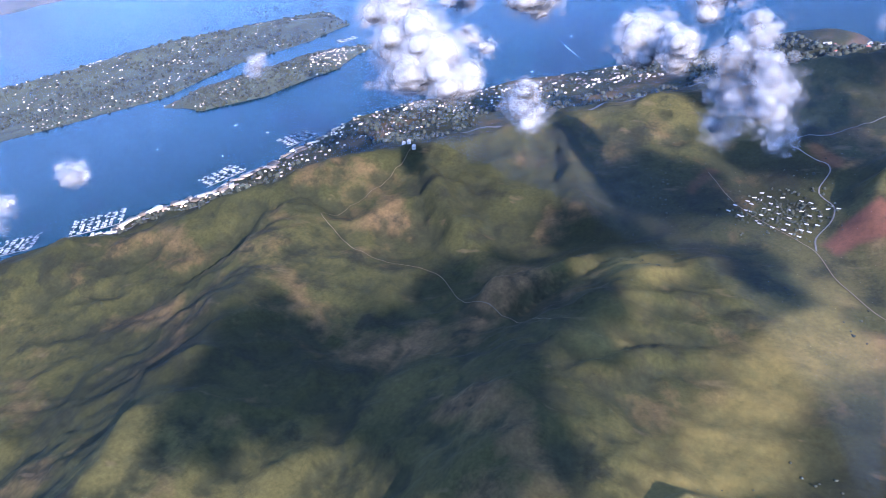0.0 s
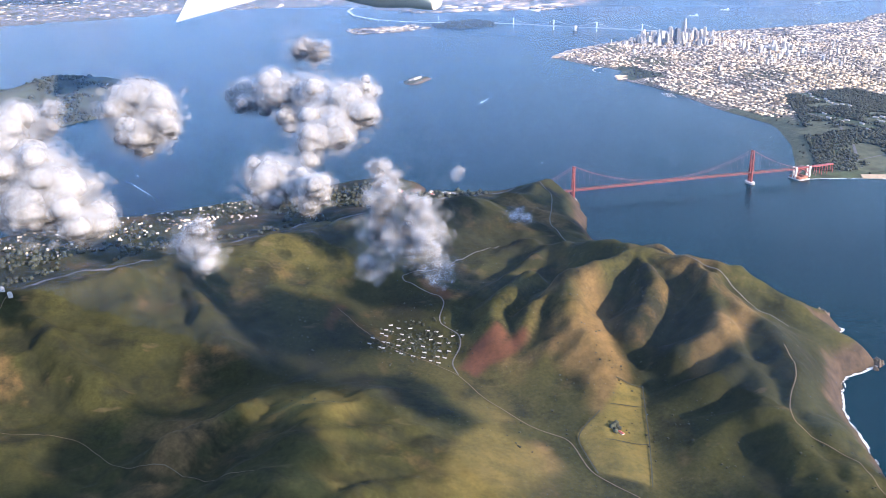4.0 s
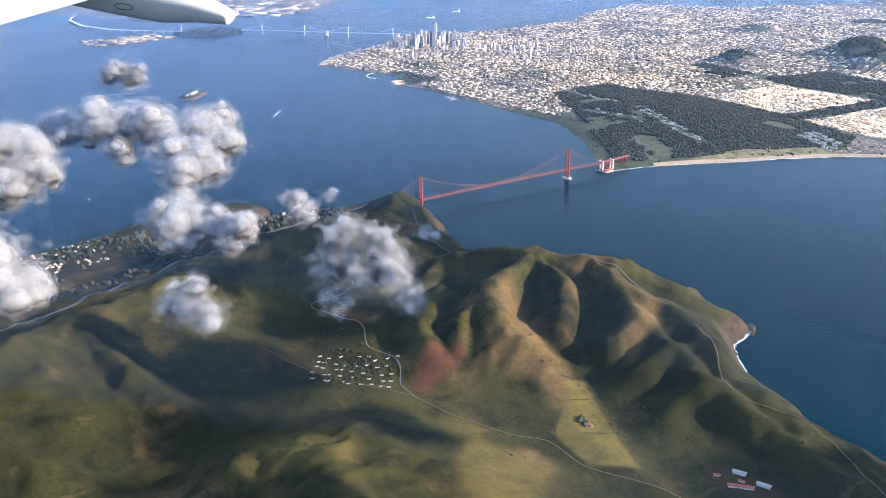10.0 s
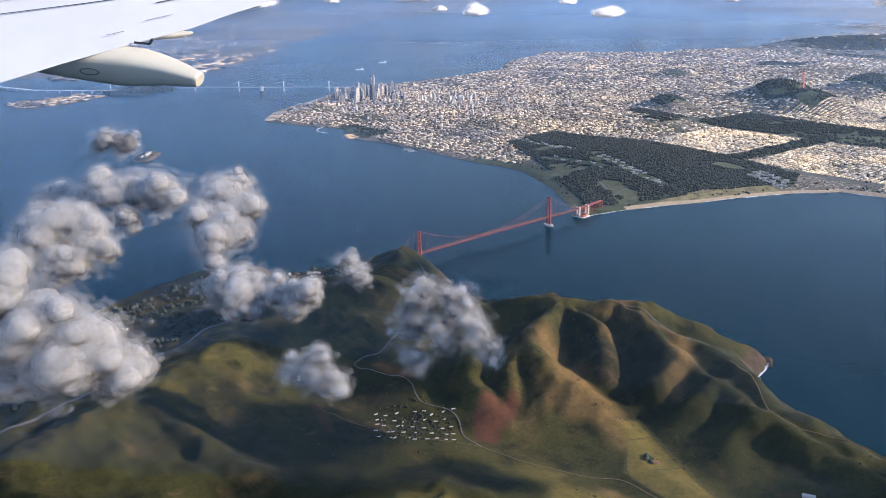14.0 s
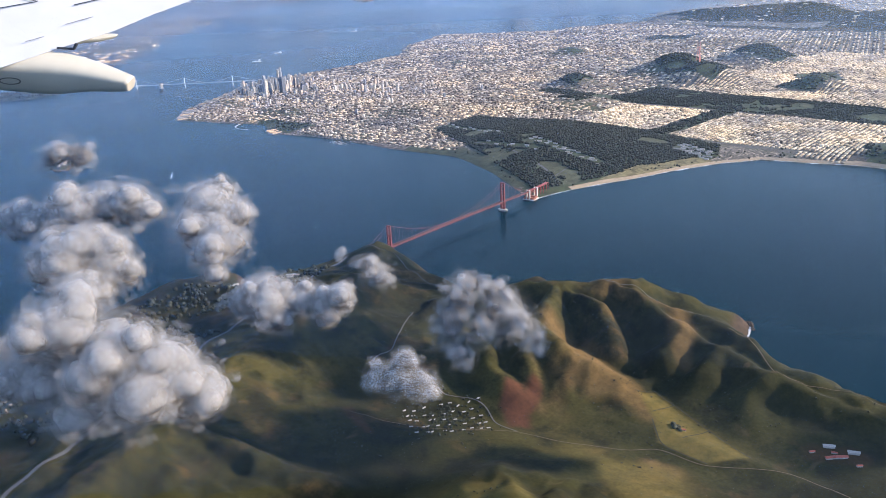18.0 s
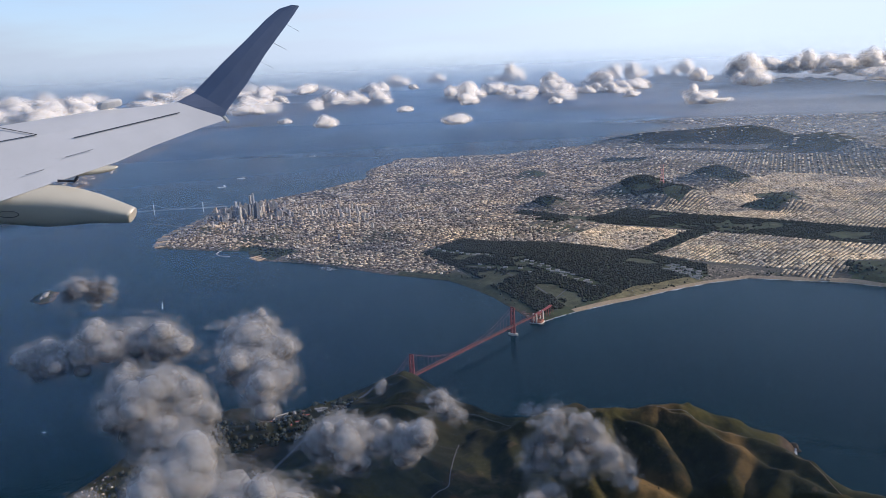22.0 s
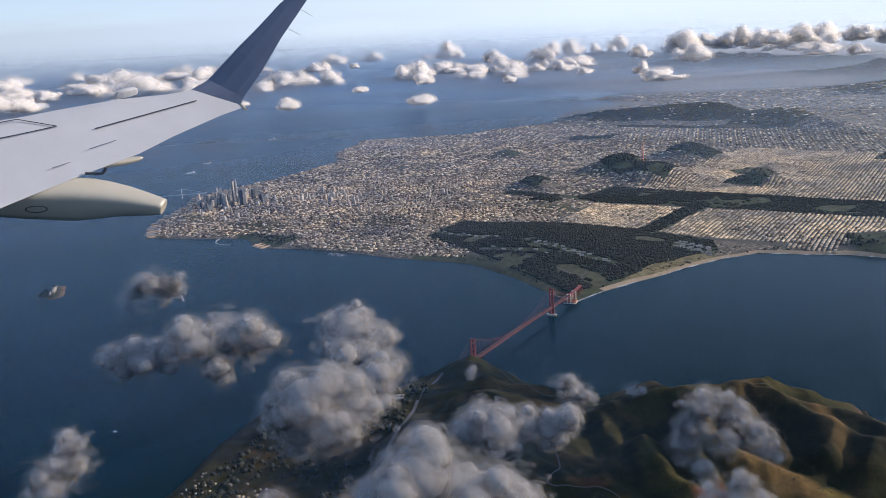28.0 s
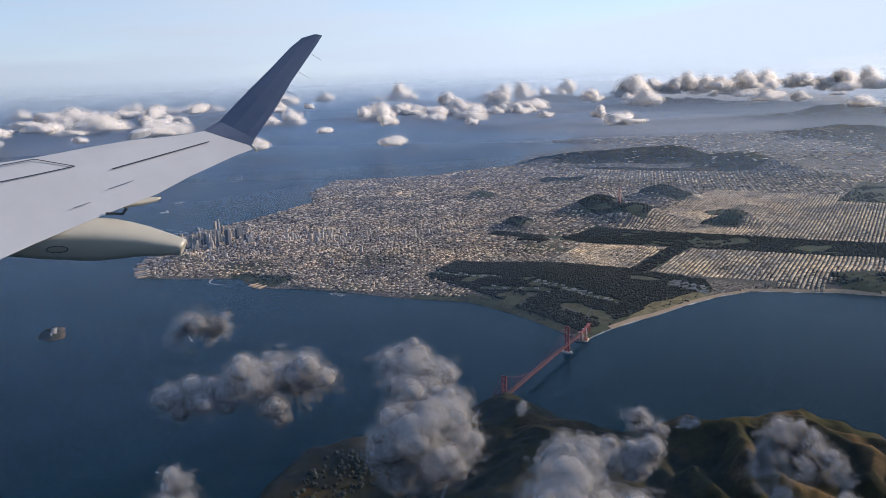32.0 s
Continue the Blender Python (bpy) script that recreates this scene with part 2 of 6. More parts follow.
BOX_F = np.array([(0, 3, 2, 1), (4, 5, 6, 7), (0, 1, 5, 4), (1, 2, 6, 5), (2, 3, 7, 6), (3, 0, 4, 7)])


def boxes(c, size, turn, base):
    """Many upright boxes at once: centres (n, 2), sizes (n, 3), turns (n,), base heights (n,). Returns vertices and faces."""
    c, size = np.asarray(c, float), np.asarray(size, float)
    n = len(c)
    q = np.array([(-1, -1, 0), (1, -1, 0), (1, 1, 0), (-1, 1, 0), (-1, -1, 1), (1, -1, 1), (1, 1, 1), (-1, 1, 1)], float) * (0.5, 0.5, 1)
    p = q[None] * size[:, None]
    cs, sn = np.cos(turn)[:, None], np.sin(turn)[:, None]
    v = np.stack([p[..., 0] * cs - p[..., 1] * sn + c[:, :1], p[..., 0] * sn + p[..., 1] * cs + c[:, 1:], p[..., 2] + np.asarray(base)[:, None]], -1)
    f = BOX_F[None, 1:] + 8 * np.arange(n)[:, None, None]
    return v.reshape(-1, 3), f.reshape(-1, 4)


@functools.lru_cache(maxsize=64)
def lattice(seed):
    return np.random.RandomState(seed).rand(256, 256)


def vnoise(x, y, seed):
    g = lattice(seed)
    xi, yi = np.floor(x).astype(int), np.floor(y).astype(int)
    u, v = x - xi, y - yi
    u, v = u * u * u * (u * (u * 6 - 15) + 10), v * v * v * (v * (v * 6 - 15) + 10)
    a, b = g[xi & 255, yi & 255], g[(xi + 1) & 255, yi & 255]
    c, d = g[xi & 255, (yi + 1) & 255], g[(xi + 1) & 255, (yi + 1) & 255]
    return (a * (1 - u) + b * u) * (1 - v) + (c * (1 - u) + d * u) * v


def fbm(x, y, freq, octaves, seed, ridged=False):
    s, a = 0.0, 0.5
    for k in range(octaves):
        x, y = x * 0.8 - y * 0.6, x * 0.6 + y * 0.8
        w = vnoise(x * freq + 17.3 * k, y * freq - 9.1 * k, seed + k) * 2 - 1
        s = s + a * ((1 - np.abs(w)) * 2 - 1 if ridged else w)
        a, freq = a * 0.5, freq * 2.03
    return s


def rugged(poly, depth, amount, seed):
    """A coast with more bends: each side is broken in the middle and pushed out or in."""
    r = random.Random(seed)
    p = [tuple(q) for q in poly]
    for k in range(depth):
        out = []
        for a, b in zip(p, p[1:] + p[:1]):
            dx, dy = b[0] - a[0], b[1] - a[1]
            w = r.uniform(-amount, amount)
            if math.hypot(dx, dy) > 4:
                w *= 0.3
            out += [a, ((a[0] + b[0]) / 2 - dy * w, (a[1] + b[1]) / 2 + dx * w)]
        p = out
    return p


def inside(x, y, poly):
    """Signed distance in kilometres to a closed outline: positive on land."""
    best, odd = np.full(x.shape, 1e9), np.zeros(x.shape, bool)
    for (ax, ay), (bx, by) in zip(poly, poly[1:] + poly[:1]):
        dx, dy = bx - ax, by - ay
        t = np.clip(((x - ax) * dx + (y - ay) * dy) / (dx * dx + dy * dy + 1e-12), 0, 1)
        best = np.minimum(best, (x - ax - t * dx) ** 2 + (y - ay - t * dy) ** 2)
        if ay != by:
            odd ^= ((ay > y) != (by > y)) & (x < (bx - ax) * (y - ay) / (by - ay) + ax)
    d = np.sqrt(best)
    return np.where(odd, d, -d)


def ridge(x, y, line, width):
    """How near a point lies to a crest line of (x, y, height): the height there, fading over width."""
    out = np.zeros(x.shape)
    for (ax, ay, ah), (bx, by, bh) in zip(line, line[1:]):
        dx, dy = bx - ax, by - ay
        t = np.clip(((x - ax) * dx + (y - ay) * dy) / (dx * dx + dy * dy), 0, 1)
        d2 = (x - ax - t * dx) ** 2 + (y - ay - t * dy) ** 2
        out = np.maximum(out, (ah + t * (bh - ah)) * np.exp(-np.sqrt(d2 + 0.0025) / width + 0.05 / width))
    return out


def land(name, poly, box, step, height, mats, pick=None, label="", edge=-0.03, masks=None):
    """A sheet of ground on a square grid within the outline. height gives kilometres; pick gives each face's material."""
    x0, x1, y0, y1 = box
    nx, ny = int((x1 - x0) / step) + 1, int((y1 - y0) / step) + 1
    x, y = np.meshgrid(np.linspace(x0, x1, nx), np.linspace(y0, y1, ny), indexing="ij")
    s = inside(x, y, poly)
    z = np.where(s > 0, height(x, y, s), np.maximum(s * 0.3, -0.02))
    v = np.stack([x * G, y * G, z * G], -1).reshape(-1, 3)
    k = np.arange(nx * ny).reshape(nx, ny)
    f = np.stack([k[:-1, :-1], k[1:, :-1], k[1:, 1:], k[:-1, 1:]], -1).reshape(-1, 4)
    ok = (s.ravel()[f] > edge).any(1)
    f = f[ok]
    used, inv = np.unique(f, return_inverse=True)
    idx = None
    if pick:
        cx, cy = x.ravel()[f].mean(1), y.ravel()[f].mean(1)
        zz = z.ravel()[f]
        idx = pick(cx, cy, s.ravel()[f].mean(1), zz.mean(1), (zz.max(1) - zz.min(1)) / step)
    me = mesh_of(name, v[used], inv.reshape(-1, 4), mats, True, idx)
    if masks:
        gx, gy = np.gradient(z, step)
        for key, val in masks(x, y, s, z, np.hypot(gx, gy)).items():
            me.attributes.new(key, "FLOAT", "POINT").data.foreach_set("value", np.clip(val, 0, 1).astype(np.float32).ravel()[used])
    ob = part(name, me)
    return tagged(ob, label, "ground", "", "structure")


# ---- water to the horizon ----
ring = [0.0, 4, 12, 30, 60, 97]
wv, wf = [], []
N = 64
for k, r in enumerate(ring[1:]):
    for a in range(N):
        wv.append((r * G * math.cos(a * math.tau / N), r * G * math.sin(a * math.tau / N), 0))
wv.append((0, 0, 0))
for a in range(N):
    wf.append((a, (a + 1) % N, len(wv) - 1))
    for k in range(len(ring) - 2):
        wf.append((k * N + a, (k + 1) * N + a, (k + 1) * N + (a + 1) % N, k * N + (a + 1) % N))
tagged(part("water", mesh_of("water", wv, wf, WATER)), "deep blue sea and bay water with small waves", "water", "", "structure")

# ---- coast lines ----
MARIN = rugged([geo(*q) for q in (
    (37.8253, -122.4786), (37.8258, -122.4830), (37.8268, -122.4895), (37.8242, -122.4920), (37.8222, -122.4965), (37.8213, -122.5010),
    (37.8205, -122.5022), (37.8216, -122.5030), (37.8210, -122.5058), (37.8226, -122.5065), (37.8240, -122.5090), (37.8246, -122.5118), (37.8252, -122.5148),
    (37.8240, -122.5190), (37.8200, -122.5240), (37.8155, -122.5295), (37.8225, -122.5350), (37.8310, -122.5385), (37.8420, -122.5520),
    (37.8590, -122.5780), (37.9000, -122.6450), (38.10, -122.95), (38.60, -122.95), (38.60, -122.50), (38.05, -122.50), (37.95, -122.49),
    (37.93, -122.50), (37.9000, -122.5150), (37.8800, -122.5170), (37.8720, -122.5080), (37.8640, -122.4965), (37.8625, -122.4900),
    (37.8610, -122.4830), (37.8560, -122.4790), (37.8480, -122.4755), (37.8365, -122.4705), (37.8335, -122.4735), (37.8345, -122.4765), (37.8322, -122.4762))], 3, 0.07, 4)
CITY = rugged([geo(*q) for q in (
    (37.8110, -122.4775), (37.8085, -122.4720), (37.8065, -122.4670), (37.8045, -122.4590), (37.8060, -122.4480), (37.8068, -122.4370), (37.8085, -122.4300),
    (37.8062, -122.4235), (37.8085, -122.4170), (37.8105, -122.4100), (37.8060, -122.4025), (37.7985, -122.3955), (37.7880, -122.3870),
    (37.7700, -122.3850), (37.7550, -122.3800), (37.7480, -122.3700), (37.7290, -122.3570), (37.7150, -122.3800), (37.7085, -122.3790),
    (37.6900, -122.3900), (37.6650, -122.3750), (37.6400, -122.3820), (37.6270, -122.3600), (37.60, -122.36), (37.57, -122.27),
    (37.50, -122.10), (37.20, -121.90), (37.10, -122.30), (37.50, -122.50), (37.595, -122.520), (37.65, -122.495), (37.71, -122.504),
    (37.76, -122.512), (37.7785, -122.5150), (37.7875, -122.5070), (37.7880, -122.4960), (37.7905, -122.4870), (37.7935, -122.4845), (37.8000, -122.4815), (37.8070, -122.4785))], 2, 0.03, 9)
EAST = rugged([geo(*q) for q in (
    (38.60, -122.45), (38.05, -122.42), (37.977, -122.411), (37.951, -122.380), (37.937, -122.368), (37.917, -122.359), (37.9046, -122.339), (37.865, -122.312), (37.830, -122.30),
    (37.822, -122.33), (37.800, -122.335), (37.790, -122.335), (37.770, -122.300), (37.735, -122.25), (37.70, -122.20), (37.63, -122.155), (37.55, -122.115), (37.48, -122.03),
    (37.30, -121.80), (37.20, -121.50), (37.90, -121.20), (38.60, -121.60))], 2, 0.05, 2)

# ---- heights ----
HAWK = [(-0.75, 1.45, 0.17), (-1.2, 1.18, 0.10), (-1.5, 0.93, 0.19), (-1.71, 0.85, 0.275), (-1.9, 0.72, 0.265), (-2.0, 0.55, 0.23), (-2.12, 0.37, 0.15), (-2.25, 0.2, 0.07)]
HEADS = [[(-0.22, 0.86, 0.14), (-0.40, 1.0, 0.16), (-0.72, 1.4, 0.16)], [(-1.33, 0.60, 0.10), (-1.55, 0.8, 0.15)], [(-2.02, 0.13, 0.08), (-2.12, 0.3, 0.11)], [(-0.35, 1.9, 0.05), (0.35, 1.75, 0.06)], [(-2.0, 0.7, 0.22), (-2.35, 0.62, 0.17), (-2.75, 0.68, 0.12), (-3.3, 0.75, 0.09)]]
# side crests: width of the flanks, then the crest line
SPURS = [(0.13, [(-1.71, 0.85, 0.27), (-1.8, 1.05, 0.24), (-1.87, 1.24, 0.215), (-2.15, 1.28, 0.165), (-2.34, 1.24, 0.10), (-2.52, 1.25, 0.04)]), (0.08, [(-1.87, 1.24, 0.20), (-1.98, 1.41, 0.13), (-2.09, 1.51, 0.06)]), (0.06, [(-2.1, 1.28, 0.15), (-2.2, 1.4, 0.09), (-2.28, 1.48, 0.04)]),
    (0.09, [(-1.75, 0.85, 0.27), (-2.0, 0.88, 0.245), (-2.12, 0.98, 0.18), (-2.22, 1.06, 0.10)]), (0.1, [(-1.95, 0.7, 0.25), (-2.2, 0.72, 0.21), (-2.42, 0.80, 0.18), (-2.41, 0.94, 0.14), (-2.39, 1.08, 0.05)]), (0.08, [(-2.42, 0.78, 0.16), (-2.6, 0.81, 0.15), (-2.62, 0.97, 0.11), (-2.64, 1.1, 0.035)]), (0.1, [(-2.6, 0.78, 0.14), (-2.86, 0.86, 0.12), (-2.88, 1.05, 0.07), (-2.86, 1.2, 0.02)]),
    (0.1, [(-2.86, 0.82, 0.11), (-3.2, 0.86, 0.09), (-3.5, 0.85, 0.08)]), (0.09, [(-1.62, 1.35, 0.15), (-1.85, 1.55, 0.12), (-2.05, 1.6, 0.09), (-2.15, 1.7, 0.03)]), (0.15, [(-0.75, 1.45, 0.22), (-1.2, 1.75, 0.12), (-1.6, 1.9, 0.06)]), (0.1, [(-1.3, 1.2, 0.11), (-1.5, 1.4, 0.09), (-1.62, 1.6, 0.05)]), (0.1, [(-1.0, 2.2, 0.19), (-1.35, 2.25, 0.12), (-1.65, 2.35, 0.05)]), (0.12, [(-1.35, 2.9, 0.22), (-1.75, 2.75, 0.15), (-2.1, 2.6, 0.07)]), (0.12, [(-1.7, 3.5, 0.27), (-2.1, 3.2, 0.18), (-2.35, 3.0, 0.09)]),
    (0.1, [(-3.4, 2.5, 0.22), (-3.1, 2.2, 0.15), (-2.9, 1.95, 0.05)]), (0.09, [(-2.9, 2.42, 0.17), (-2.72, 2.15, 0.12), (-2.62, 1.9, 0.04)]), (0.1, [(-3.9, 2.3, 0.24), (-3.65, 2.0, 0.15), (-3.5, 1.75, 0.05)]), (0.08, [(-2.6, 2.35, 0.12), (-2.42, 2.1, 0.08), (-2.3, 1.95, 0.03)]), (0.09, [(-2.75, 2.75, 0.16), (-2.5, 2.55, 0.11), (-2.25, 2.4, 0.05)])]
WOLFBACK = [(-0.75, 1.45, 0.24), (-1.0, 2.2, 0.20), (-1.35, 2.9, 0.24), (-1.7, 3.5, 0.29), (-2.3, 4.3, 0.26), (-3.0, 5.2, 0.26), (-4.5, 6.5, 0.3)]
WOLF = [(-2.6, 2.3, 0.12), (-3.4, 2.5, 0.23), (-4.3, 2.15, 0.27), (-5.1, 1.7, 0.22)]
FARN = [(-2.2, 3.9, 0.22), (-3.3, 3.6, 0.24), (-4.6, 3.4, 0.27), (-6.2, 2.9, 0.22)]
TAM = [(-5.0, 6.5, 0.3), (-7.5, 8.5, 0.5), (-9.0, 11.0, 0.75), (-13.0, 16.0, 0.5)]
RODEO = [(-5.2, 1.2, 1), (-4.0, 1.3, 1), (-3.2, 1.45, 1), (-2.55, 1.55, 1), (-1.95, 1.83, 1), (-1.5, 2.1, 0.7)]
FORT = [(-3.3, 1.25, 1), (-2.75, 1.25, 0.9), (-2.5, 1.15, 0.6)]
GERBODE = [(-2.3, 1.85, 0.6), (-2.1, 2.3, 0.6), (-2.3, 2.8, 0.5), (-2.4, 3.3, 0.4)]


def marin_height(x, y, s):
    wx = x + 0.035 * fbm(x, y, 3.0, 3, 40)
    wy = y + 0.035 * fbm(x, y, 3.0, 3, 50)
    h = 0.025 + np.maximum.reduce([ridge(wx, wy, HAWK, 0.22), ridge(wx, wy, WOLFBACK, 0.42), ridge(wx, wy, WOLF, 0.4), ridge(wx, wy, FARN, 0.45), ridge(wx, wy, TAM, 2.0)] + [ridge(wx, wy, q, w) for w, q in SPURS] + [ridge(wx, wy, q, 0.22) for q in HEADS])
    rise = np.clip(h / 0.14, 0.12, 1)
    # gullies: water has cut the slopes into smaller ribs
    h = h + (0.045 * fbm(wx, wy, 2.3, 2, 60, True) + 0.024 * fbm(wx, wy, 4.6, 3, 64) + 0.02 * fbm(wx, wy, 6.5, 3, 67, True)) * rise + 0.005 * fbm(x, y, 14, 3, 70)
    valley = np.maximum(ridge(x, y, RODEO, 0.2), np.maximum(ridge(x, y, GERBODE, 0.12), ridge(x, y, FORT, 0.13)))
    h = h * (1 - 0.88 * np.clip(valley, 0, 1)) + 0.012
    return np.maximum(h, 0.008) * (1 - np.exp(-np.maximum(s, 0) / 0.055)) + 0.002


CITY_HILLS = [(37.8024, -122.4058, 0.08, 0.25), (37.8010, -122.4190, 0.09, 0.35), (37.7925, -122.4150, 0.1, 0.4), (37.7925, -122.4380, 0.10, 0.8), (37.7960, -122.4650, 0.10, 0.9),
    (37.7790, -122.4510, 0.08, 0.35), (37.7685, -122.4415, 0.16, 0.3), (37.7583, -122.4573, 0.25, 0.5), (37.7525, -122.4476, 0.26, 0.5), (37.7386, -122.4533, 0.26, 0.5), (37.7430, -122.4150, 0.11, 0.3),
    (37.7590, -122.4000, 0.08, 0.4), (37.7165, -122.3910, 0.12, 0.35), (37.7830, -122.4990, 0.09, 0.5), (37.7200, -122.4300, 0.1, 0.8), (37.7560, -122.4740, 0.17, 0.3)]
CITY_RIDGES = [[(37.704, -122.472, 0.2), (37.692, -122.455, 0.42), (37.686, -122.435, 0.5), (37.685, -122.41, 0.42), (37.688, -122.392, 0.2)], [(37.66, -122.49, 0.15), (37.60, -122.46, 0.35), (37.56, -122.48, 0.55), (37.45, -122.38, 0.6), (37.30, -122.15, 0.8)]]


def city_height(x, y, s):
    h = 0.02 + 0.02 * np.clip(fbm(x, y, 0.8, 4, 90) + 0.4, 0, 1)
    for lat, lon, top, w in CITY_HILLS:
        cx, cy = geo(lat, lon)
        h = h + top * np.exp(-((x - cx) ** 2 + (y - cy) ** 2) / (w * w))
    for k, line in enumerate(CITY_RIDGES):
        h = np.maximum(h, ridge(x, y, [(*geo(a, b), t) for a, b, t in line], 0.7 + 1.6 * k) * (0.85 + 0.35 * fbm(x, y, 0.9, 4, 95, True)))
    return h * (1 - np.exp(-np.maximum(s, 0) / 0.12)) + 0.002


def east_height(x, y, s):
    line = [(*geo(a, b), t) for a, b, t in ((38.2, -122.45, 0.3), (37.95, -122.28, 0.3), (37.88, -122.22, 0.5), (37.80, -122.15, 0.48), (37.68, -122.05, 0.4), (37.45, -121.80, 0.7))]
    h = 0.012 + ridge(x, y, line, 2.2) * (0.8 + 0.5 * fbm(x, y, 0.35, 5, 110, True))
    h = np.maximum(h, ridge(x, y, [(*geo(37.88, -121.91), 1.1), (*geo(37.84, -121.85), 0.8)], 4.0))
    return h * (1 - np.exp(-np.maximum(s, 0) / 1.2)) + 0.003

# ---- land ----


def soft(v, lo, hi):
    t = np.clip((v - lo) / (hi - lo), 0, 1)
    return t * t * (3 - 2 * t)


def hill_masks(x, y, s, z, slope):
    """Where the grass gives way: dry spurs, fields, red soil, cliffs, dark beaches."""
    wild, wide = fbm(x, y, 7, 3, 130), fbm(x, y, 3, 3, 131)
    wx, wy = x + 0.035 * wild, y - 0.035 * wild
    line = lambda p, w: ridge(wx, wy, p, w)
    dry = line([(-1.86, 1.13, 1), (-2.03, 1.15, 1), (-2.23, 1.24, 1), (-2.4, 1.24, 1), (-2.61, 1.29, 0.9)], 0.09) * (0.85 + 0.6 * wide)
    dry = np.maximum(dry, line([(-2.25, 0.6, 0.8), (-2.45, 0.85, 0.8), (-2.56, 0.98, 0.6)], 0.06) * (0.8 + wide))
    dry = np.maximum(dry, line([(-2.55, 1.7, 0.8), (-2.7, 1.58, 0.9), (-2.85, 1.62, 0.7)], 0.07) * (0.8 + 1.2 * wide))
    lush = np.maximum(line([(-2.45, 1.75, 1), (-2.75, 1.75, 1), (-3.2, 1.95, 1), (-3.9, 2.1, 0.9)], 0.2), line([(-2.35, 2.5, 0.8), (-2.7, 2.2, 0.9), (-3.1, 2.3, 0.9)], 0.16)) * (0.8 + 0.9 * wide)
    field = inside(x + 0.006 * wild, y, [(-2.44, 1.2), (-2.47, 1.12), (-2.83, 1.23), (-3.04, 1.31), (-2.93, 1.45), (-2.7, 1.45), (-2.6, 1.33)])
    red = np.maximum(inside(wx, wy, [(-1.97, 1.56), (-2.03, 1.68), (-2.16, 1.76), (-2.23, 1.69), (-2.14, 1.6), (-2.05, 1.54)]), ridge(wx, wy, [(-2.13, 1.62, 1), (-2.12, 1.55, 1), (-2.08, 1.49, 0.8)], 0.02) * 0.06 - 0.03)
    small = line([(-1.57, 1.71, 1), (-1.46, 1.8, 0.8)], 0.015) + line([(-1.6, 2.2, 0.8), (-1.8, 2.25, 0.8)], 0.015) + line([(-1.28, 1.62, 0.7), (-1.36, 1.74, 0.7)], 0.012) + line([(-3.22, 1.13, 0.8), (-3.36, 1.07, 0.8)], 0.04)
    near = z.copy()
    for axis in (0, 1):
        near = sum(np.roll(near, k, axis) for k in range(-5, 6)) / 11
    # Scrub green painted into every hollow; it doubles as crease shading.
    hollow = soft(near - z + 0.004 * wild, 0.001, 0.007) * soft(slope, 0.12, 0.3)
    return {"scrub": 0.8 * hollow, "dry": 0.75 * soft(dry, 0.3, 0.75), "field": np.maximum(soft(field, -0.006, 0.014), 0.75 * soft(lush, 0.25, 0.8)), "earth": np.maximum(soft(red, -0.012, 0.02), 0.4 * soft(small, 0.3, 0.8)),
        "rock": soft(0.11 + 0.08 * wild - s, 0.0, 0.05) * soft(slope, 0.45, 0.8), "sand": soft(0.035 - s, 0, 0.015) * soft(0.45 - slope, 0, 0.15)}


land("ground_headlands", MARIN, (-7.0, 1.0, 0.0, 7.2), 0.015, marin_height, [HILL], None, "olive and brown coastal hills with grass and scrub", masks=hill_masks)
land("ground_north", MARIN, (-30.0, 3.0, 7.2, 60.0), 0.4, marin_height, [HILL], None, "far green hills along the coast", -0.4)
land("ground_west", MARIN, (-16.0, -7.0, 1.0, 7.2), 0.15, marin_height, [HILL], None, "coastal hills behind the flight path", -0.1)

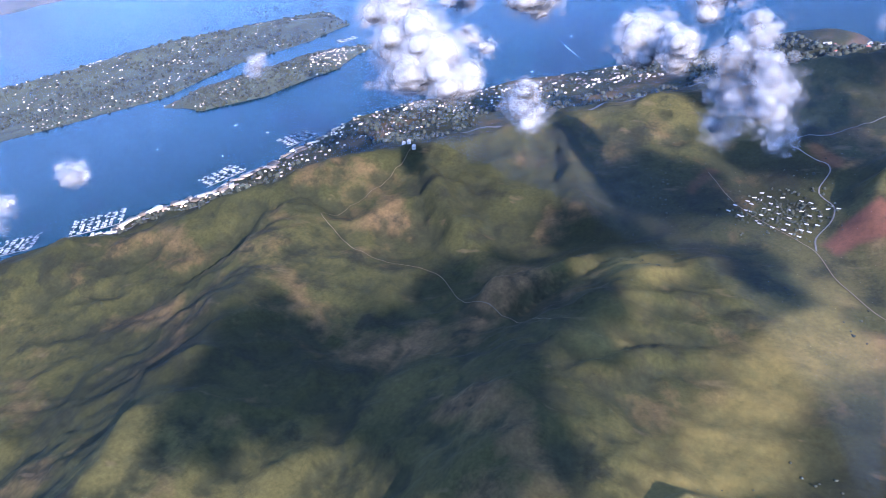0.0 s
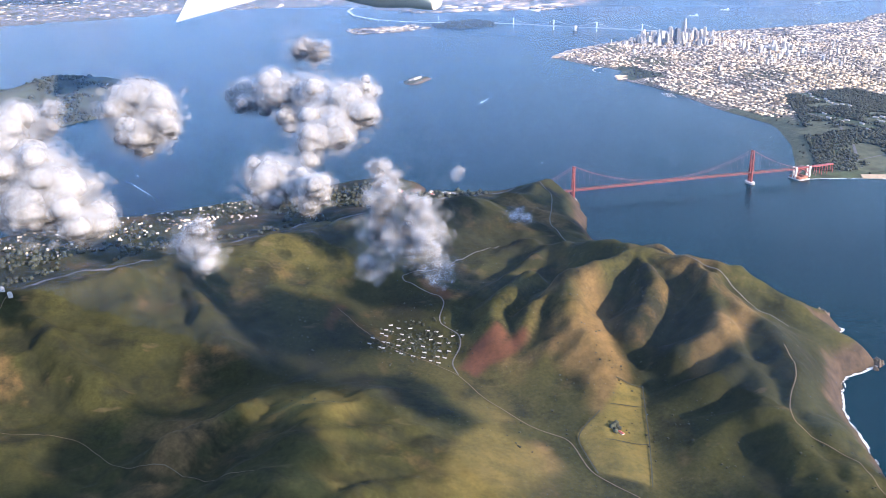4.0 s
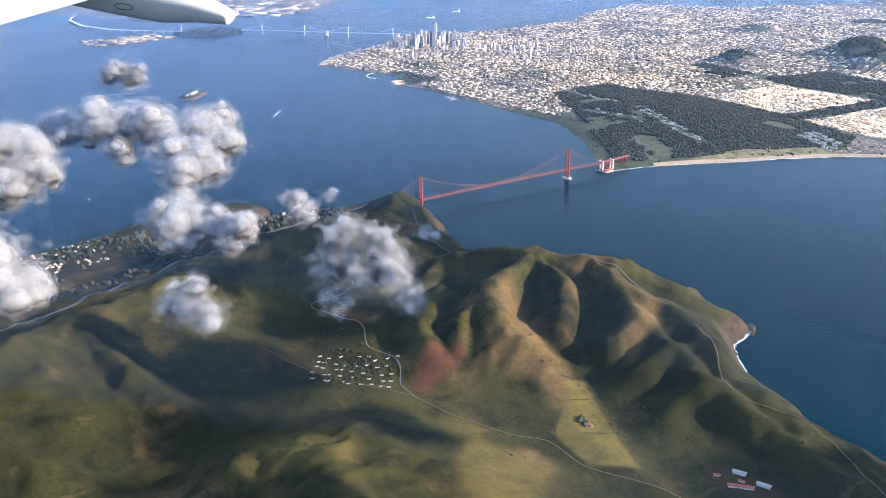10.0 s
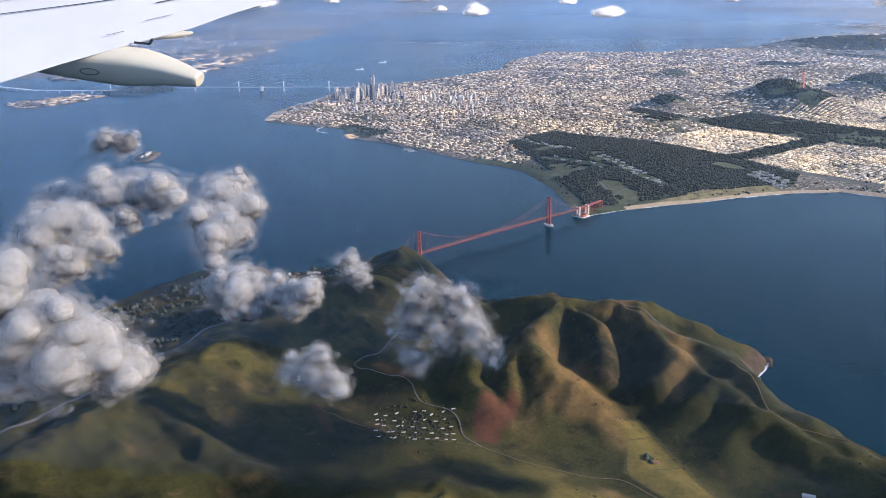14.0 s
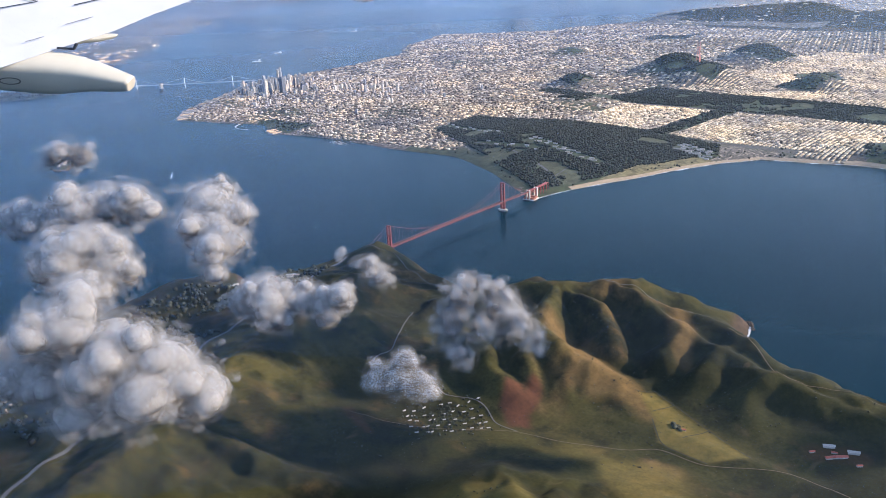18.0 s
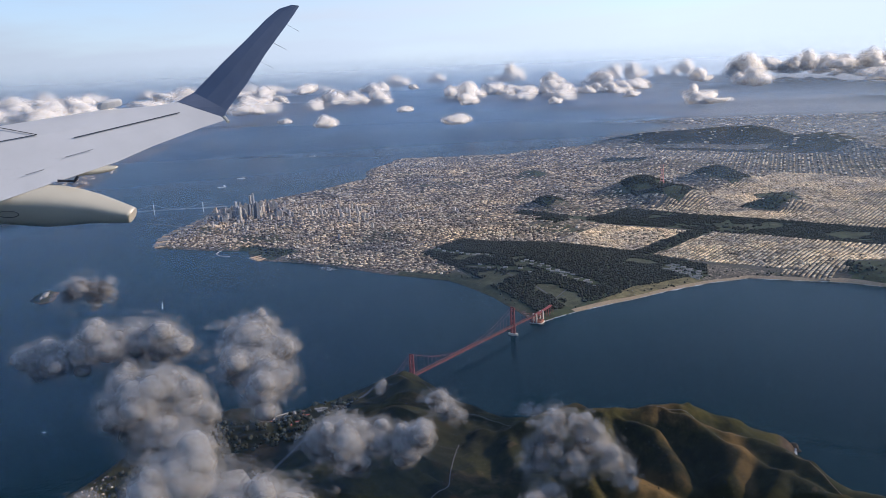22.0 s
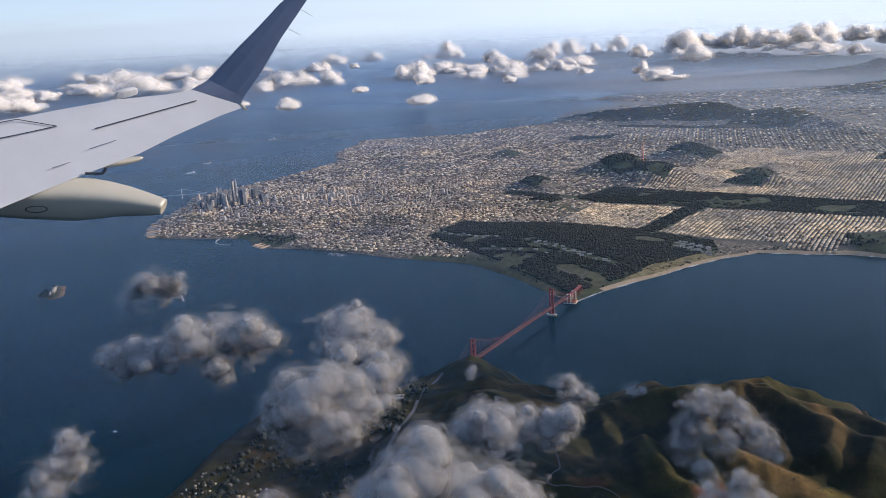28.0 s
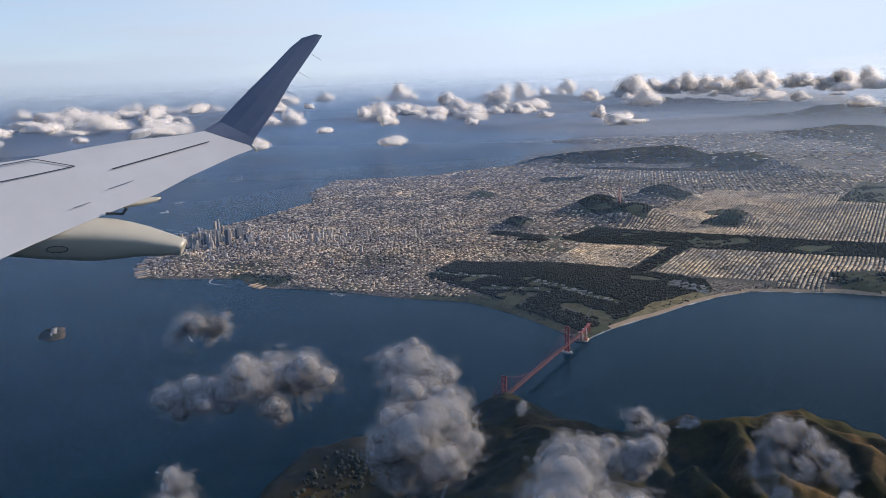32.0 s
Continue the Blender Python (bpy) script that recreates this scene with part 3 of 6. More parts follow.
PARKS = {
    "presidio": [geo(*q) for q in ((37.8110, -122.4780), (37.8040, -122.4640), (37.7985, -122.4480), (37.7915, -122.4475), (37.7885, -122.4590), (37.7875, -122.4720), (37.7885, -122.4810), (37.7925, -122.4835), (37.8020, -122.4800))],
    "park": [geo(*q) for q in ((37.7715, -122.5110), (37.7755, -122.4545), (37.7745, -122.4400), (37.7725, -122.4400), (37.7725, -122.4530), (37.7660, -122.4540), (37.7640, -122.5100))],
    "strip": [geo(*q) for q in ((37.7725, -122.4735), (37.7725, -122.4705), (37.7880, -122.4710), (37.7880, -122.4735))],
    "west_point": [geo(*q) for q in ((37.7790, -122.5140), (37.7875, -122.5070), (37.7878, -122.4965), (37.7835, -122.4940), (37.7815, -122.5050))],
    "sutro": [geo(*q) for q in ((37.7620, -122.4610), (37.7600, -122.4520), (37.7540, -122.4440), (37.7490, -122.4470), (37.7540, -122.4600))],
    "davidson": [geo(*q) for q in ((37.7420, -122.4590), (37.7410, -122.4500), (37.7350, -122.4500), (37.7360, -122.4590))],
    "buena": [geo(*q) for q in ((37.7710, -122.4430), (37.7700, -122.4390), (37.7665, -122.4400), (37.7670, -122.4440))],
    "lone": [geo(*q) for q in ((37.7800, -122.4530), (37.7795, -122.4480), (37.7775, -122.4490), (37.7775, -122.4530))],
    "heights": [geo(*q) for q in ((37.7600, -122.4750), (37.7592, -122.4690), (37.7520, -122.4700), (37.7490, -122.4655), (37.7440, -122.4700), (37.7530, -122.4765))],
    "mason": [geo(*q) for q in ((37.8080, -122.4320), (37.8072, -122.4240), (37.8060, -122.4215), (37.8045, -122.4230), (37.8040, -122.4320))],
    "merced": [geo(*q) for q in ((37.7350, -122.5040), (37.7330, -122.4850), (37.7100, -122.4850), (37.7080, -122.5020))],
    "bernal": [geo(*q) for q in ((37.7450, -122.4180), (37.7440, -122.4110), (37.7410, -122.4130), (37.7420, -122.4180))],
    "mclaren": [geo(*q) for q in ((37.7230, -122.4270), (37.7220, -122.4150), (37.7150, -122.4130), (37.7160, -122.4250))],
    "bruno": [geo(*q) for q in ((37.7030, -122.4600), (37.7000, -122.4150), (37.6850, -122.4000), (37.6750, -122.4350), (37.6850, -122.4700))],
}


def in_parks(x, y, names=None):
    hit = np.zeros(x.shape, bool)
    for k, p in PARKS.items():
        if names is None or k in names:
            hit |= inside(x, y, p) > 0
    return hit


def city_pick(cx, cy, s, z, slope):
    out = np.zeros(cx.shape, int)
    out[(cx < 1.75) & (cy < -3.5) & (cy > -10.4)] = 6
    parks = in_parks(cx, cy)
    out[parks] = 1
    out[parks & (fbm(cx, cy, 2.6, 3, 301) < -0.33)] = 5
    out[(s < 0.05) & (cx < -1.5) & (cy < -2.9)] = 2
    out[(s < 0.28 + 0.1 * fbm(cx, cy, 3, 2, 150)) & (cx < -0.05) & (cx > -0.75) & (cy < -1.2) & (cy > -2.9)] = 3
    out[inside(cx, cy, PARKS["bruno"]) > 0] = 4
    out[(s < 0.16) & (cx > 0.35) & (cx < 2.3) & (cy > -2.0)] = 5
    return out


WEST_GROUND = plain("street_and_yard_ground", (0.07, 0.066, 0.055), 0.95, vary=0.4, scale=0.6)
LAWN = plain("lawn_and_dry_grass", (0.055, 0.06, 0.032), 0.95, vary=0.4, scale=0.3)
BLUFF = plain("coastal_bluff", (0.13, 0.115, 0.055), 0.95, vary=0.6, scale=0.4)
land("ground_city", CITY, (-3.6, 11.5, -13.5, -0.85), 0.045, city_height, [TOWN, WOOD_FLOOR, SAND, BLUFF, HILL, LAWN, WEST_GROUND], city_pick, "pale city ground with streets, parks and beaches", -0.06)
land("ground_peninsula", CITY, (-5.0, 50.0, -80.0, -13.5), 0.45, city_height, [TOWN, HILL], lambda cx, cy, s, z, sl: (z > 0.13).astype(int), "far suburbs and hills of the peninsula", -0.4)
land("ground_east", EAST, (1.0, 95.0, -60.0, 60.0), 0.5, east_height, [TOWN, HILL], lambda cx, cy, s, z, sl: (z > 0.10).astype(int), "far eastern shore with towns and hills", -0.4)


def island(name, outline, tops, step, mats, label, pick=None, seed=1):
    p = rugged(outline, 3, 0.06, seed)
    xs, ys = [q[0] for q in p], [q[1] for q in p]

    def h(x, y, s):
        z = ridge(x, y, tops, 0.28 if len(tops) > 1 else 0.5) + 0.008 * fbm(x, y, 4, 4, 140 + seed)
        return np.maximum(z, 0.004) * (1 - np.exp(-np.maximum(s, 0) / 0.06)) + 0.002
    return land(name, p, (min(xs) - 0.1, max(xs) + 0.1, min(ys) - 0.1, max(ys) + 0.1), step, h, mats, pick, label), p, h


SCRUB = plain("wooded_slope", (0.04, 0.045, 0.026), 0.95, vary=0.5, scale=0.12)
TIB, tib_p, tib_h = island("ground_far_peninsula", [(2.6, 6.15), (2.04, 6.3), (1.5, 6.75), (0.55, 6.95), (0.11, 7.48), (-0.33, 8.05), (-0.75, 8.75), (-0.9, 10.4), (0.6, 10.6), (1.3, 9.9), (2.3, 9.2), (2.7, 8.5), (3.0, 7.7), (3.45, 6.95)], [(2.75, 6.5, 0.06), (2.7, 7.2, 0.10), (2.2, 8.1, 0.13), (1.2, 8.7, 0.16), (0.3, 9.4, 0.2)], 0.05, [SCRUB], "dark wooded peninsula with houses on its slopes", None, 3)
BEL, bel_p, bel_h = island("ground_wooded_island", [(1.6, 5.4), (0.95, 5.42), (0.35, 5.75), (0.1, 6.2), (0.3, 6.75), (0.7, 6.65), (1.14, 6.3), (1.62, 5.85)], [(1.25, 5.65, 0.05), (0.75, 5.95, 0.09), (0.45, 6.4, 0.06)], 0.04, [SCRUB], "wooded residential island with houses", None, 4)
ANG, ang_p, ang_h = island("ground_high_island", [(4.15, 6.1), (3.5, 5.3), (3.15, 4.5), (3.7, 4.0), (4.6, 3.85), (5.6, 4.0), (5.85, 4.8), (5.1, 5.9)], [(4.1, 5.6, 0.1), (4.7, 5.0, 0.22), (5.2, 4.5, 0.14), (4.0, 4.5, 0.12)], 0.06, [SCRUB], "dark wooded island with one high hill", None, 5)
ALC, alc_p, alc_h = island("ground_prison_island", [(4.55, 1.12), (4.75, 1.13), (4.93, 0.98), (4.98, 0.82), (4.85, 0.78), (4.66, 0.9), (4.52, 1.02)], [(4.65, 1.02, 0.035), (4.88, 0.87, 0.035)], 0.015, [ROCK, SCRUB], "small rocky prison island in the bay", lambda cx, cy, s, z, sl: (sl < 0.5).astype(int), 6)
TRE, tre_p, tre_h = island("ground_flat_island", [(9.6, 1.35), (10.4, 1.5), (10.75, 0.2), (10.1, 0.0), (9.75, 0.5)], [(10.1, 1.2, 0.004), (10.3, 0.3, 0.004)], 0.05, [TOWN], "flat man-made island with low buildings", None, 7)
YER, yer_p, yer_h = island("ground_hump_island", [(10.1, -0.1), (10.75, -0.1), (10.95, -0.7), (10.5, -1.3), (10.0, -1.1), (9.9, -0.5)], [(10.2, -0.5, 0.08), (10.5, -0.8, 0.1)], 0.05, [SCRUB], "wooded hump of an island between two bridges", None, 8)


def height_at(x, y, poly, fn):
    x, y = np.asarray(x, float), np.asarray(y, float)
    return np.where((s := inside(x, y, poly)) > 0, fn(x, y, np.maximum(s, 0)), 0.0)


# ---- surf ----
def surf(name, poly, a, b, width, seed, label):
    """A ragged band of foam along the coast between two places."""
    r = random.Random(seed)
    near = lambda q: min(range(len(poly)), key=lambda k: (poly[k][0] - q[0]) ** 2 + (poly[k][1] - q[1]) ** 2)
    i, j = near(a), near(b)
    run = [poly[k % len(poly)] for k in range(i, (j if j >= i else j + len(poly)) + 1)]
    pts = []
    for p, q in zip(run, run[1:]):
        n = max(1, int(math.hypot(q[0] - p[0], q[1] - p[1]) / 0.012))
        pts += [(p[0] + (q[0] - p[0]) * k / n, p[1] + (q[1] - p[1]) * k / n) for k in range(n)]
    v, f = [], []
    for k, p in enumerate(pts):
        q, o = pts[min(k + 1, len(pts) - 1)], pts[max(k - 1, 0)]
        dx, dy = q[0] - o[0], q[1] - o[1]
        d = math.hypot(dx, dy) + 1e-9
        nx, ny = -dy / d, dx / d
        w = width * (-0.1 + 1.5 * vnoise(np.array(k * 0.17), np.array(2.0), seed) ** 2 + r.uniform(-0.2, 0.25))
        for side in (-0.005, float(max(w, -0.004))):
            v.append(((p[0] + nx * side) * G, (p[1] + ny * side) * G, 0.09))
        if k:
            f.append((2 * k - 2, 2 * k - 1, 2 * k + 1, 2 * k))
    for _ in range(int(len(pts) * 0.9)):
        k = r.randrange(len(pts) - 1)
        p, q = pts[k], pts[k + 1]
        dx, dy = q[0] - p[0], q[1] - p[1]
        d = math.hypot(dx, dy) + 1e-9
        o = min(r.expovariate(1 / (width * 0.5)), width * 2)
        cx, cy, l, t = p[0] - dy / d * o, p[1] + dx / d * o, r.uniform(0.004, 0.02), r.uniform(0.0015, 0.004)
        ux, uy, b0 = dx / d * l, dy / d * l, len(v)
        v += [((cx - ux) * G, (cy - uy) * G, 0.1), ((cx - uy * t / l) * G, (cy + ux * t / l) * G, 0.1), ((cx + ux) * G, (cy + uy) * G, 0.1), ((cx + uy * t / l) * G, (cy - ux * t / l) * G, 0.1)]
        f.append((b0, b0 + 3, b0 + 2, b0 + 1))
    tagged(part(name, mesh_of(name, v, f, FOAM)), label, "surf", "", "stuff")


surf("surf", MARIN, (-1.1, 0.46), (-3.9, 0.45), 0.011, 1, "white surf breaking along the dark cliffs")
surf("surf", CITY, (-3.1, -4.6), (0.06, -0.99), 0.016, 2, "long white line of surf on a sandy beach")
surf("surf", MARIN, (-0.9, 0.72), (-1.1, 0.74), 0.012, 3, "thin white line of surf in a cove")


def beach(a, b, width, label):
    """A smooth strip of sand between the water and the bluffs."""
    near = lambda q: min(range(len(CITY)), key=lambda k: (CITY[k][0] - q[0]) ** 2 + (CITY[k][1] - q[1]) ** 2)
    run = np.array(CITY[near(a):near(b) + 1])
    t = np.r_[0, np.cumsum(np.hypot(*np.diff(run, axis=0).T))]
    u = np.linspace(0, t[-1], int(t[-1] / 0.02))
    x, y = np.interp(u, t, run[:, 0]), np.interp(u, t, run[:, 1])
    dx, dy = np.gradient(x), np.gradient(y)
    d = np.hypot(dx, dy)
    nx, ny = dy / d, -dx / d
    w = width * (0.6 + 0.8 * vnoise(u * 2.0, u * 0 + 3.0, 77))
    v = []
    for side, lift in ((-0.004, 0.02), (0.4, 0.10), (1.0, 0.12)):
        px, py = x + nx * (w * side if side > 0 else side), y + ny * (w * side if side > 0 else side)
        v.append(np.stack([px * G, py * G, height_at(px, py, CITY, city_height) * G + lift], -1))
    v = np.stack(v, 1).reshape(-1, 3)
    k = np.arange(len(u) - 1) * 3
    f = np.concatenate([np.stack([k + j, k + 3 + j, k + 4 + j, k + 1 + j], -1) for j in (0, 1)])
    tagged(part("beach", mesh_of("beach", v, f, SAND, True)), label, "beach", "", "structure")


beach((-2.0, -3.55), (-0.1, -1.5), 0.045, "tan sandy beach below the coastal bluffs")


def sea_rock(x, y, w, h, seed, label):
    """A craggy rock standing in the surf: steep faces, broken top."""
    ball = bmesh.new()
    bmesh.ops.create_icosphere(ball, subdivisions=4, radius=1)
    for q in ball.verts:
        d = q.co.copy()
        k = 0.75 + 0.5 * abs(noise.noise(d * 1.6 + Vector((seed, 0, 0)))) + 0.35 * noise.noise(d * 4.0 + Vector((0, seed, 0))) + 0.12 * noise.noise(d * 11.0)
        q.co = Vector((d.x * w * k, d.y * w * 0.75 * k, max(d.z, -0.15) * h * k)) * G
    me = bpy.data.meshes.new("sea_stack")
    ball.to_mesh(me)
    ball.free()
    me.materials.append(ROCK)
    ob = new("sea_stack", me)
    ob.location = (x * G, y * G, 0)
    tagged(ob, label, "rock", "rocks off the point")


sea_rock(-2.03, 0.13, 0.052, 0.075, 3, "high craggy brown rock at the foot of the headland")
sea_rock(-1.97, 0.09, 0.018, 0.022, 5, "small dark rock in the surf")
sea_rock(-2.41, 0.115, 0.03, 0.028, 7, "low broken brown rock off the point")
sea_rock(-2.45, 0.15, 0.015, 0.014, 9, "small dark rock in the surf")


# ---- the red bridge ----
def beam(a, b, w, d=None, up=(0, 0, 1)):
    """A square bar from a to b."""
    a, b = Vector(a), Vector(b)
    t = (b - a).normalized()
    u = Vector(up)
    if abs(t.dot(u)) > 0.95:
        u = Vector((1, 0, 0))
    s = t.cross(u).normalized()
    n = s.cross(t)
    s, n = s * w / 2, n * (d or w) / 2
    return [a - s - n, a + s - n, a + s + n, a - s + n, b - s - n, b + s - n, b + s + n, b - s + n]


def bars(name, items, mat, parent, label=""):
    v, f = [], []
    for it in items:
        k = len(v)
        v += [tuple(q) for q in beam(*it)]
        f += [tuple(int(c) + k for c in q) for q in BOX_F]
    return part(name, mesh_of(name, v, f, mat), parent, label)


M = G / 1000.0
ROADWAY = plain("bridge_roadway", (0.05, 0.042, 0.042), 0.9, vary=0.15, scale=1.0)
bridge = empty("suspension_bridge", 0, 0, 0, "long red-orange steel suspension bridge across the strait", "bridge")
NT, ST = Vector((-0.070, 0.632, 0)) * G, Vector((0.050, -0.643, 0)) * G
AX = (ST - NT).normalized()
SD = Vector((-AX.y, AX.x, 0))
UP = Vector((0, 0, 1))


def on(s, w, z):
    """s metres along the bridge from the north tower, w metres to the side, z metres up."""
    return NT + AX * (s * M) + SD * (w * M) + UP * (z * M)


SPAN = (ST - NT).length / M
for where, name in ((0, "north"), (SPAN, "south")):
    tower = part("tower", mesh_of("tower", [tuple(q) for q in beam(on(where, -17, 66), on(where, 17, 66), 9 * M, 8 * M)], [tuple(q) for q in BOX_F.tolist()], ORANGE), bridge)
    for w in (-13.7, 13.7):
        leg = [(on(where, w, 0), on(where, w, 70), 15 * M, 10 * M, AX), (on(where, w, 70), on(where, w, 115), 13 * M, 9 * M, AX), (on(where, w, 115), on(where, w, 160), 11.5 * M, 8 * M, AX), (on(where, w, 160), on(where, w, 200), 10 * M, 7 * M, AX), (on(where, w, 200), on(where, w, 227), 8.5 * M, 6.5 * M, AX)]
        bars("leg", leg, ORANGE, tower)
    for z, d in ((112, 13), (154, 12), (192, 11), (222, 10)):
        bars("strut", [(on(where, -12, z), on(where, 12, z), 6 * M, d * M)], ORANGE, tower)
    bars("brace", [(on(where, -10, 8), on(where, 10, 33), 3 * M), (on(where, 10, 8), on(where, -10, 33), 3 * M), (on(where, -10, 35), on(where, 10, 60), 3 * M), (on(where, 10, 35), on(where, -10, 60), 3 * M)], ORANGE, tower)
    ring_v = [tuple(on(where, 0, 0) + AX * (math.cos(a * math.tau / 20) * 24 * M) + SD * (math.sin(a * math.tau / 20) * 45 * M) + UP * (z * M)) for z in (-3, 12) for a in range(20)]
    ring_f = [(a, (a + 1) % 20, 20 + (a + 1) % 20, 20 + a) for a in range(20)] + [tuple(range(20, 40))]
    part("pier", mesh_of("pier", ring_v, ring_f, CONCRETE), bridge, "pale concrete tower pier")


def deck_z(s):
    return 72 + 6 * (1 - ((s - SPAN / 2) / (SPAN / 2 + 345)) ** 2)


def cable_z(s):
    if 0 <= s <= SPAN:
        return deck_z(SPAN / 2) + 5 + (227 - deck_z(SPAN / 2) - 5) * ((s - SPAN / 2) / (SPAN / 2)) ** 2
    d = -s if s < 0 else s - SPAN
    t = d / 343
    return 227 + (78 - 227) * t - 26 * 4 * t * (1 - t) * 0.55


ends = [-343 + k * (SPAN + 686) / 90 for k in range(91)]
bars("deck", [(on(a, 0, deck_z(a)), on(b, 0, deck_z(b)), 25.5 * M, 1.6 * M) for a, b in zip(ends, ends[1:])], ROADWAY, bridge, "grey roadway deck")
for w in (-13.7, 13.7):
    bars("truss", [(on(a, w, deck_z(a) - d), on(b, w, deck_z(b) - d), 1.9 * M) for d in (0.8, 7.6) for a, b in zip(ends, ends[1:])] + [(on(a, w, deck_z(a) - (0, 7.6)[k % 2]), on(b, w, deck_z(b) - (7.6, 0)[k % 2]), 1.0 * M) for k, (a, b) in enumerate(zip(ends, ends[1:]))] + [(on(a, w, deck_z(a)), on(a, w, deck_z(a) - 7.6), 1.0 * M) for a in ends], ORANGE, bridge)
    bars("railing", [(on(a, w, deck_z(a) + 1.6), on(b, w, deck_z(b) + 1.6), 0.3 * M, 1.2 * M) for a, b in zip(ends, ends[1:])], ORANGE, bridge)
    bars("main_cable", [(on(a, w, cable_z(a)), on(b, w, cable_z(b)), 0.9 * M) for a, b in zip(ends, ends[1:])], ORANGE, bridge)
    for s in ends[1:-1:2]:
        if abs(s) > 12 and abs(s - SPAN) > 12:
            bars("suspender", [(on(s, w, deck_z(s)), on(s, w, cable_z(s)), 0.35 * M)], ORANGE, bridge)
# southern pylons, arch and viaduct
for s in (SPAN + 343, SPAN + 450):
    for w in (-14, 14):
        bars("pylon", [(on(s, w, 4), on(s, w, 82), 10 * M, 12 * M, AX)], CONCRETE, bridge, "concrete end pylon")
arch = [(SPAN + 350 + k * 9.5, 22 + 40 * (1 - ((k - 5) / 5) ** 2)) for k in range(11)]
bars("arch", [(on(a, w, za), on(b, w, zb), 3 * M) for (a, za), (b, zb) in zip(arch, arch[1:]) for w in (-12, 12)] + [(on(a, w, za), on(a, w, 70), 1.6 * M) for a, za in arch for w in (-12, 12)], ORANGE, bridge)
bars("south_viaduct", [(on(SPAN + 343 + k * 45, k * k * 0.6, 74 - k * 0.4), on(SPAN + 343 + (k + 1) * 45, (k + 1) ** 2 * 0.6, 74 - (k + 1) * 0.4), 27 * M, 6 * M) for k in range(7)], ORANGE, bridge)
for k in range(5):
    for w in (-11, 11):
        bars("viaduct_leg", [(on(SPAN + 460 + k * 45, k * k * 0.6 + w, 2), on(SPAN + 460 + k * 45, k * k * 0.6 + w, 72), 3 * M, 3 * M, AX)], ORANGE, bridge)
bars("north_viaduct", [(on(-343 - k * 50, k * k * 1.2, 76), on(-393 - k * 50, (k + 1) ** 2 * 1.2, 76), 27 * M, 6 * M) for k in range(4)], ORANGE, bridge)
for k in range(4):
    for w in (-11, 11):
        bars("viaduct_leg", [(on(-260 - k * 60, w, 20), on(-260 - k * 60, w, 70), 3 * M, 3 * M, AX)], ORANGE, bridge)


# ---- the grey bridge across the bay ----
GREY = plain("grey_bridge_paint", (0.5, 0.52, 0.53), 0.6, vary=0.1, scale=0.8)
bay = empty("bay_bridge", 0, 0, 0, "long silver-grey suspension bridge across the bay", "bridge")
W6, W3 = np.array((9.75, -1.40)), np.array((8.68, -2.53))
step_v = (W3 - W6) / (0.704 + 0.354 * 2)
place_at = lambda d: W6 + step_v * d
for d in (0, 0.704, 1.412, 2.116):
    x, y = place_at(d) * G
    side = Vector((-step_v[1], step_v[0], 0)).normalized() * 11 * M
    c = Vector((x, y, 0))
    bars("tower", [(c - side, c - side + UP * 158 * M, 7 * M), (c + side, c + side + UP * 158 * M, 7 * M)] + [(c - side + UP * z * M, c + side + UP * z * M, 4 * M) for z in (70, 100, 130, 155)], GREY, bay)
x, y = place_at(1.058) * G
av, af = boxes([(x, y)], [(60 * M, 34 * M, 85 * M)], [math.atan2(step_v[1], step_v[0])], [0])
part("anchorage", mesh_of("anchorage", av, af, CONCRETE), bay, "pale concrete central anchorage block")
line = [place_at(-0.354 + k * 0.0704) * G for k in range(41)]
bars("deck", [((a[0], a[1], 62 * M), (b[0], b[1], 62 * M), 18 * M, 12 * M) for a, b in zip(line, line[1:])], GREY, bay)
cab = []
for base in (0.0, 1.412):
    for k in range(24):
        def cz(u):
            if u < 0 or u > 0.704:
                t = (-u if u < 0 else u - 0.704) / 0.354
                return 158 - 92 * t
            return 70 + 88 * ((u - 0.352) / 0.352) ** 2
        u0, u1 = -0.354 + 1.412 * k / 24, -0.354 + 1.412 * (k + 1) / 24
        a, b = place_at(base + u0) * G, place_at(base + u1) * G
        cab.append(((a[0], a[1], cz(u0) * M), (b[0], b[1], cz(u1) * M), 2.5 * M))
bars("main_cable", cab, GREY, bay)
sas = Vector((10.52, -0.22, 0)) * G
bars("east_tower", [(sas, sas + UP * 165 * M, 12 * M)], GREY, bay, "single white tower of the eastern span")
e_line = [(10.35, -0.5), (10.52, -0.22), (10.9, 0.25), (11.6, 0.8), (12.6, 1.15), (13.8, 1.2), (15.2, 0.9)]
bars("east_deck", [((a[0] * G, a[1] * G, (55 - 6 * k) * M), (b[0] * G, b[1] * G, (55 - 6 * (k + 1)) * M), 50 * M, 6 * M) for k, (a, b) in enumerate(zip(e_line, e_line[1:]))], GREY, bay)
bars("east_cable", [(sas + UP * 160 * M, Vector((10.38, -0.46, 0)) * G + UP * 58 * M, 2 * M), (sas + UP * 160 * M, Vector((10.8, 0.12, 0)) * G + UP * 52 * M, 2 * M)], GREY, bay)
for k in range(18):
    t = k / 18 * 5.0
    i = int(t)
    a, b = e_line[i + 1 if i < 5 else 5], e_line[min(i + 2, 6)]
    x, y = a[0] + (b[0] - a[0]) * (t - i), a[1] + (b[1] - a[1]) * (t - i)
    bars("pile", [((x * G, y * G, -0.1), (x * G, y * G, (48 - 5 * i) * M), 12 * M)], GREY, bay)

# ---- houses of the city ----
rs = np.random.RandomState(5)


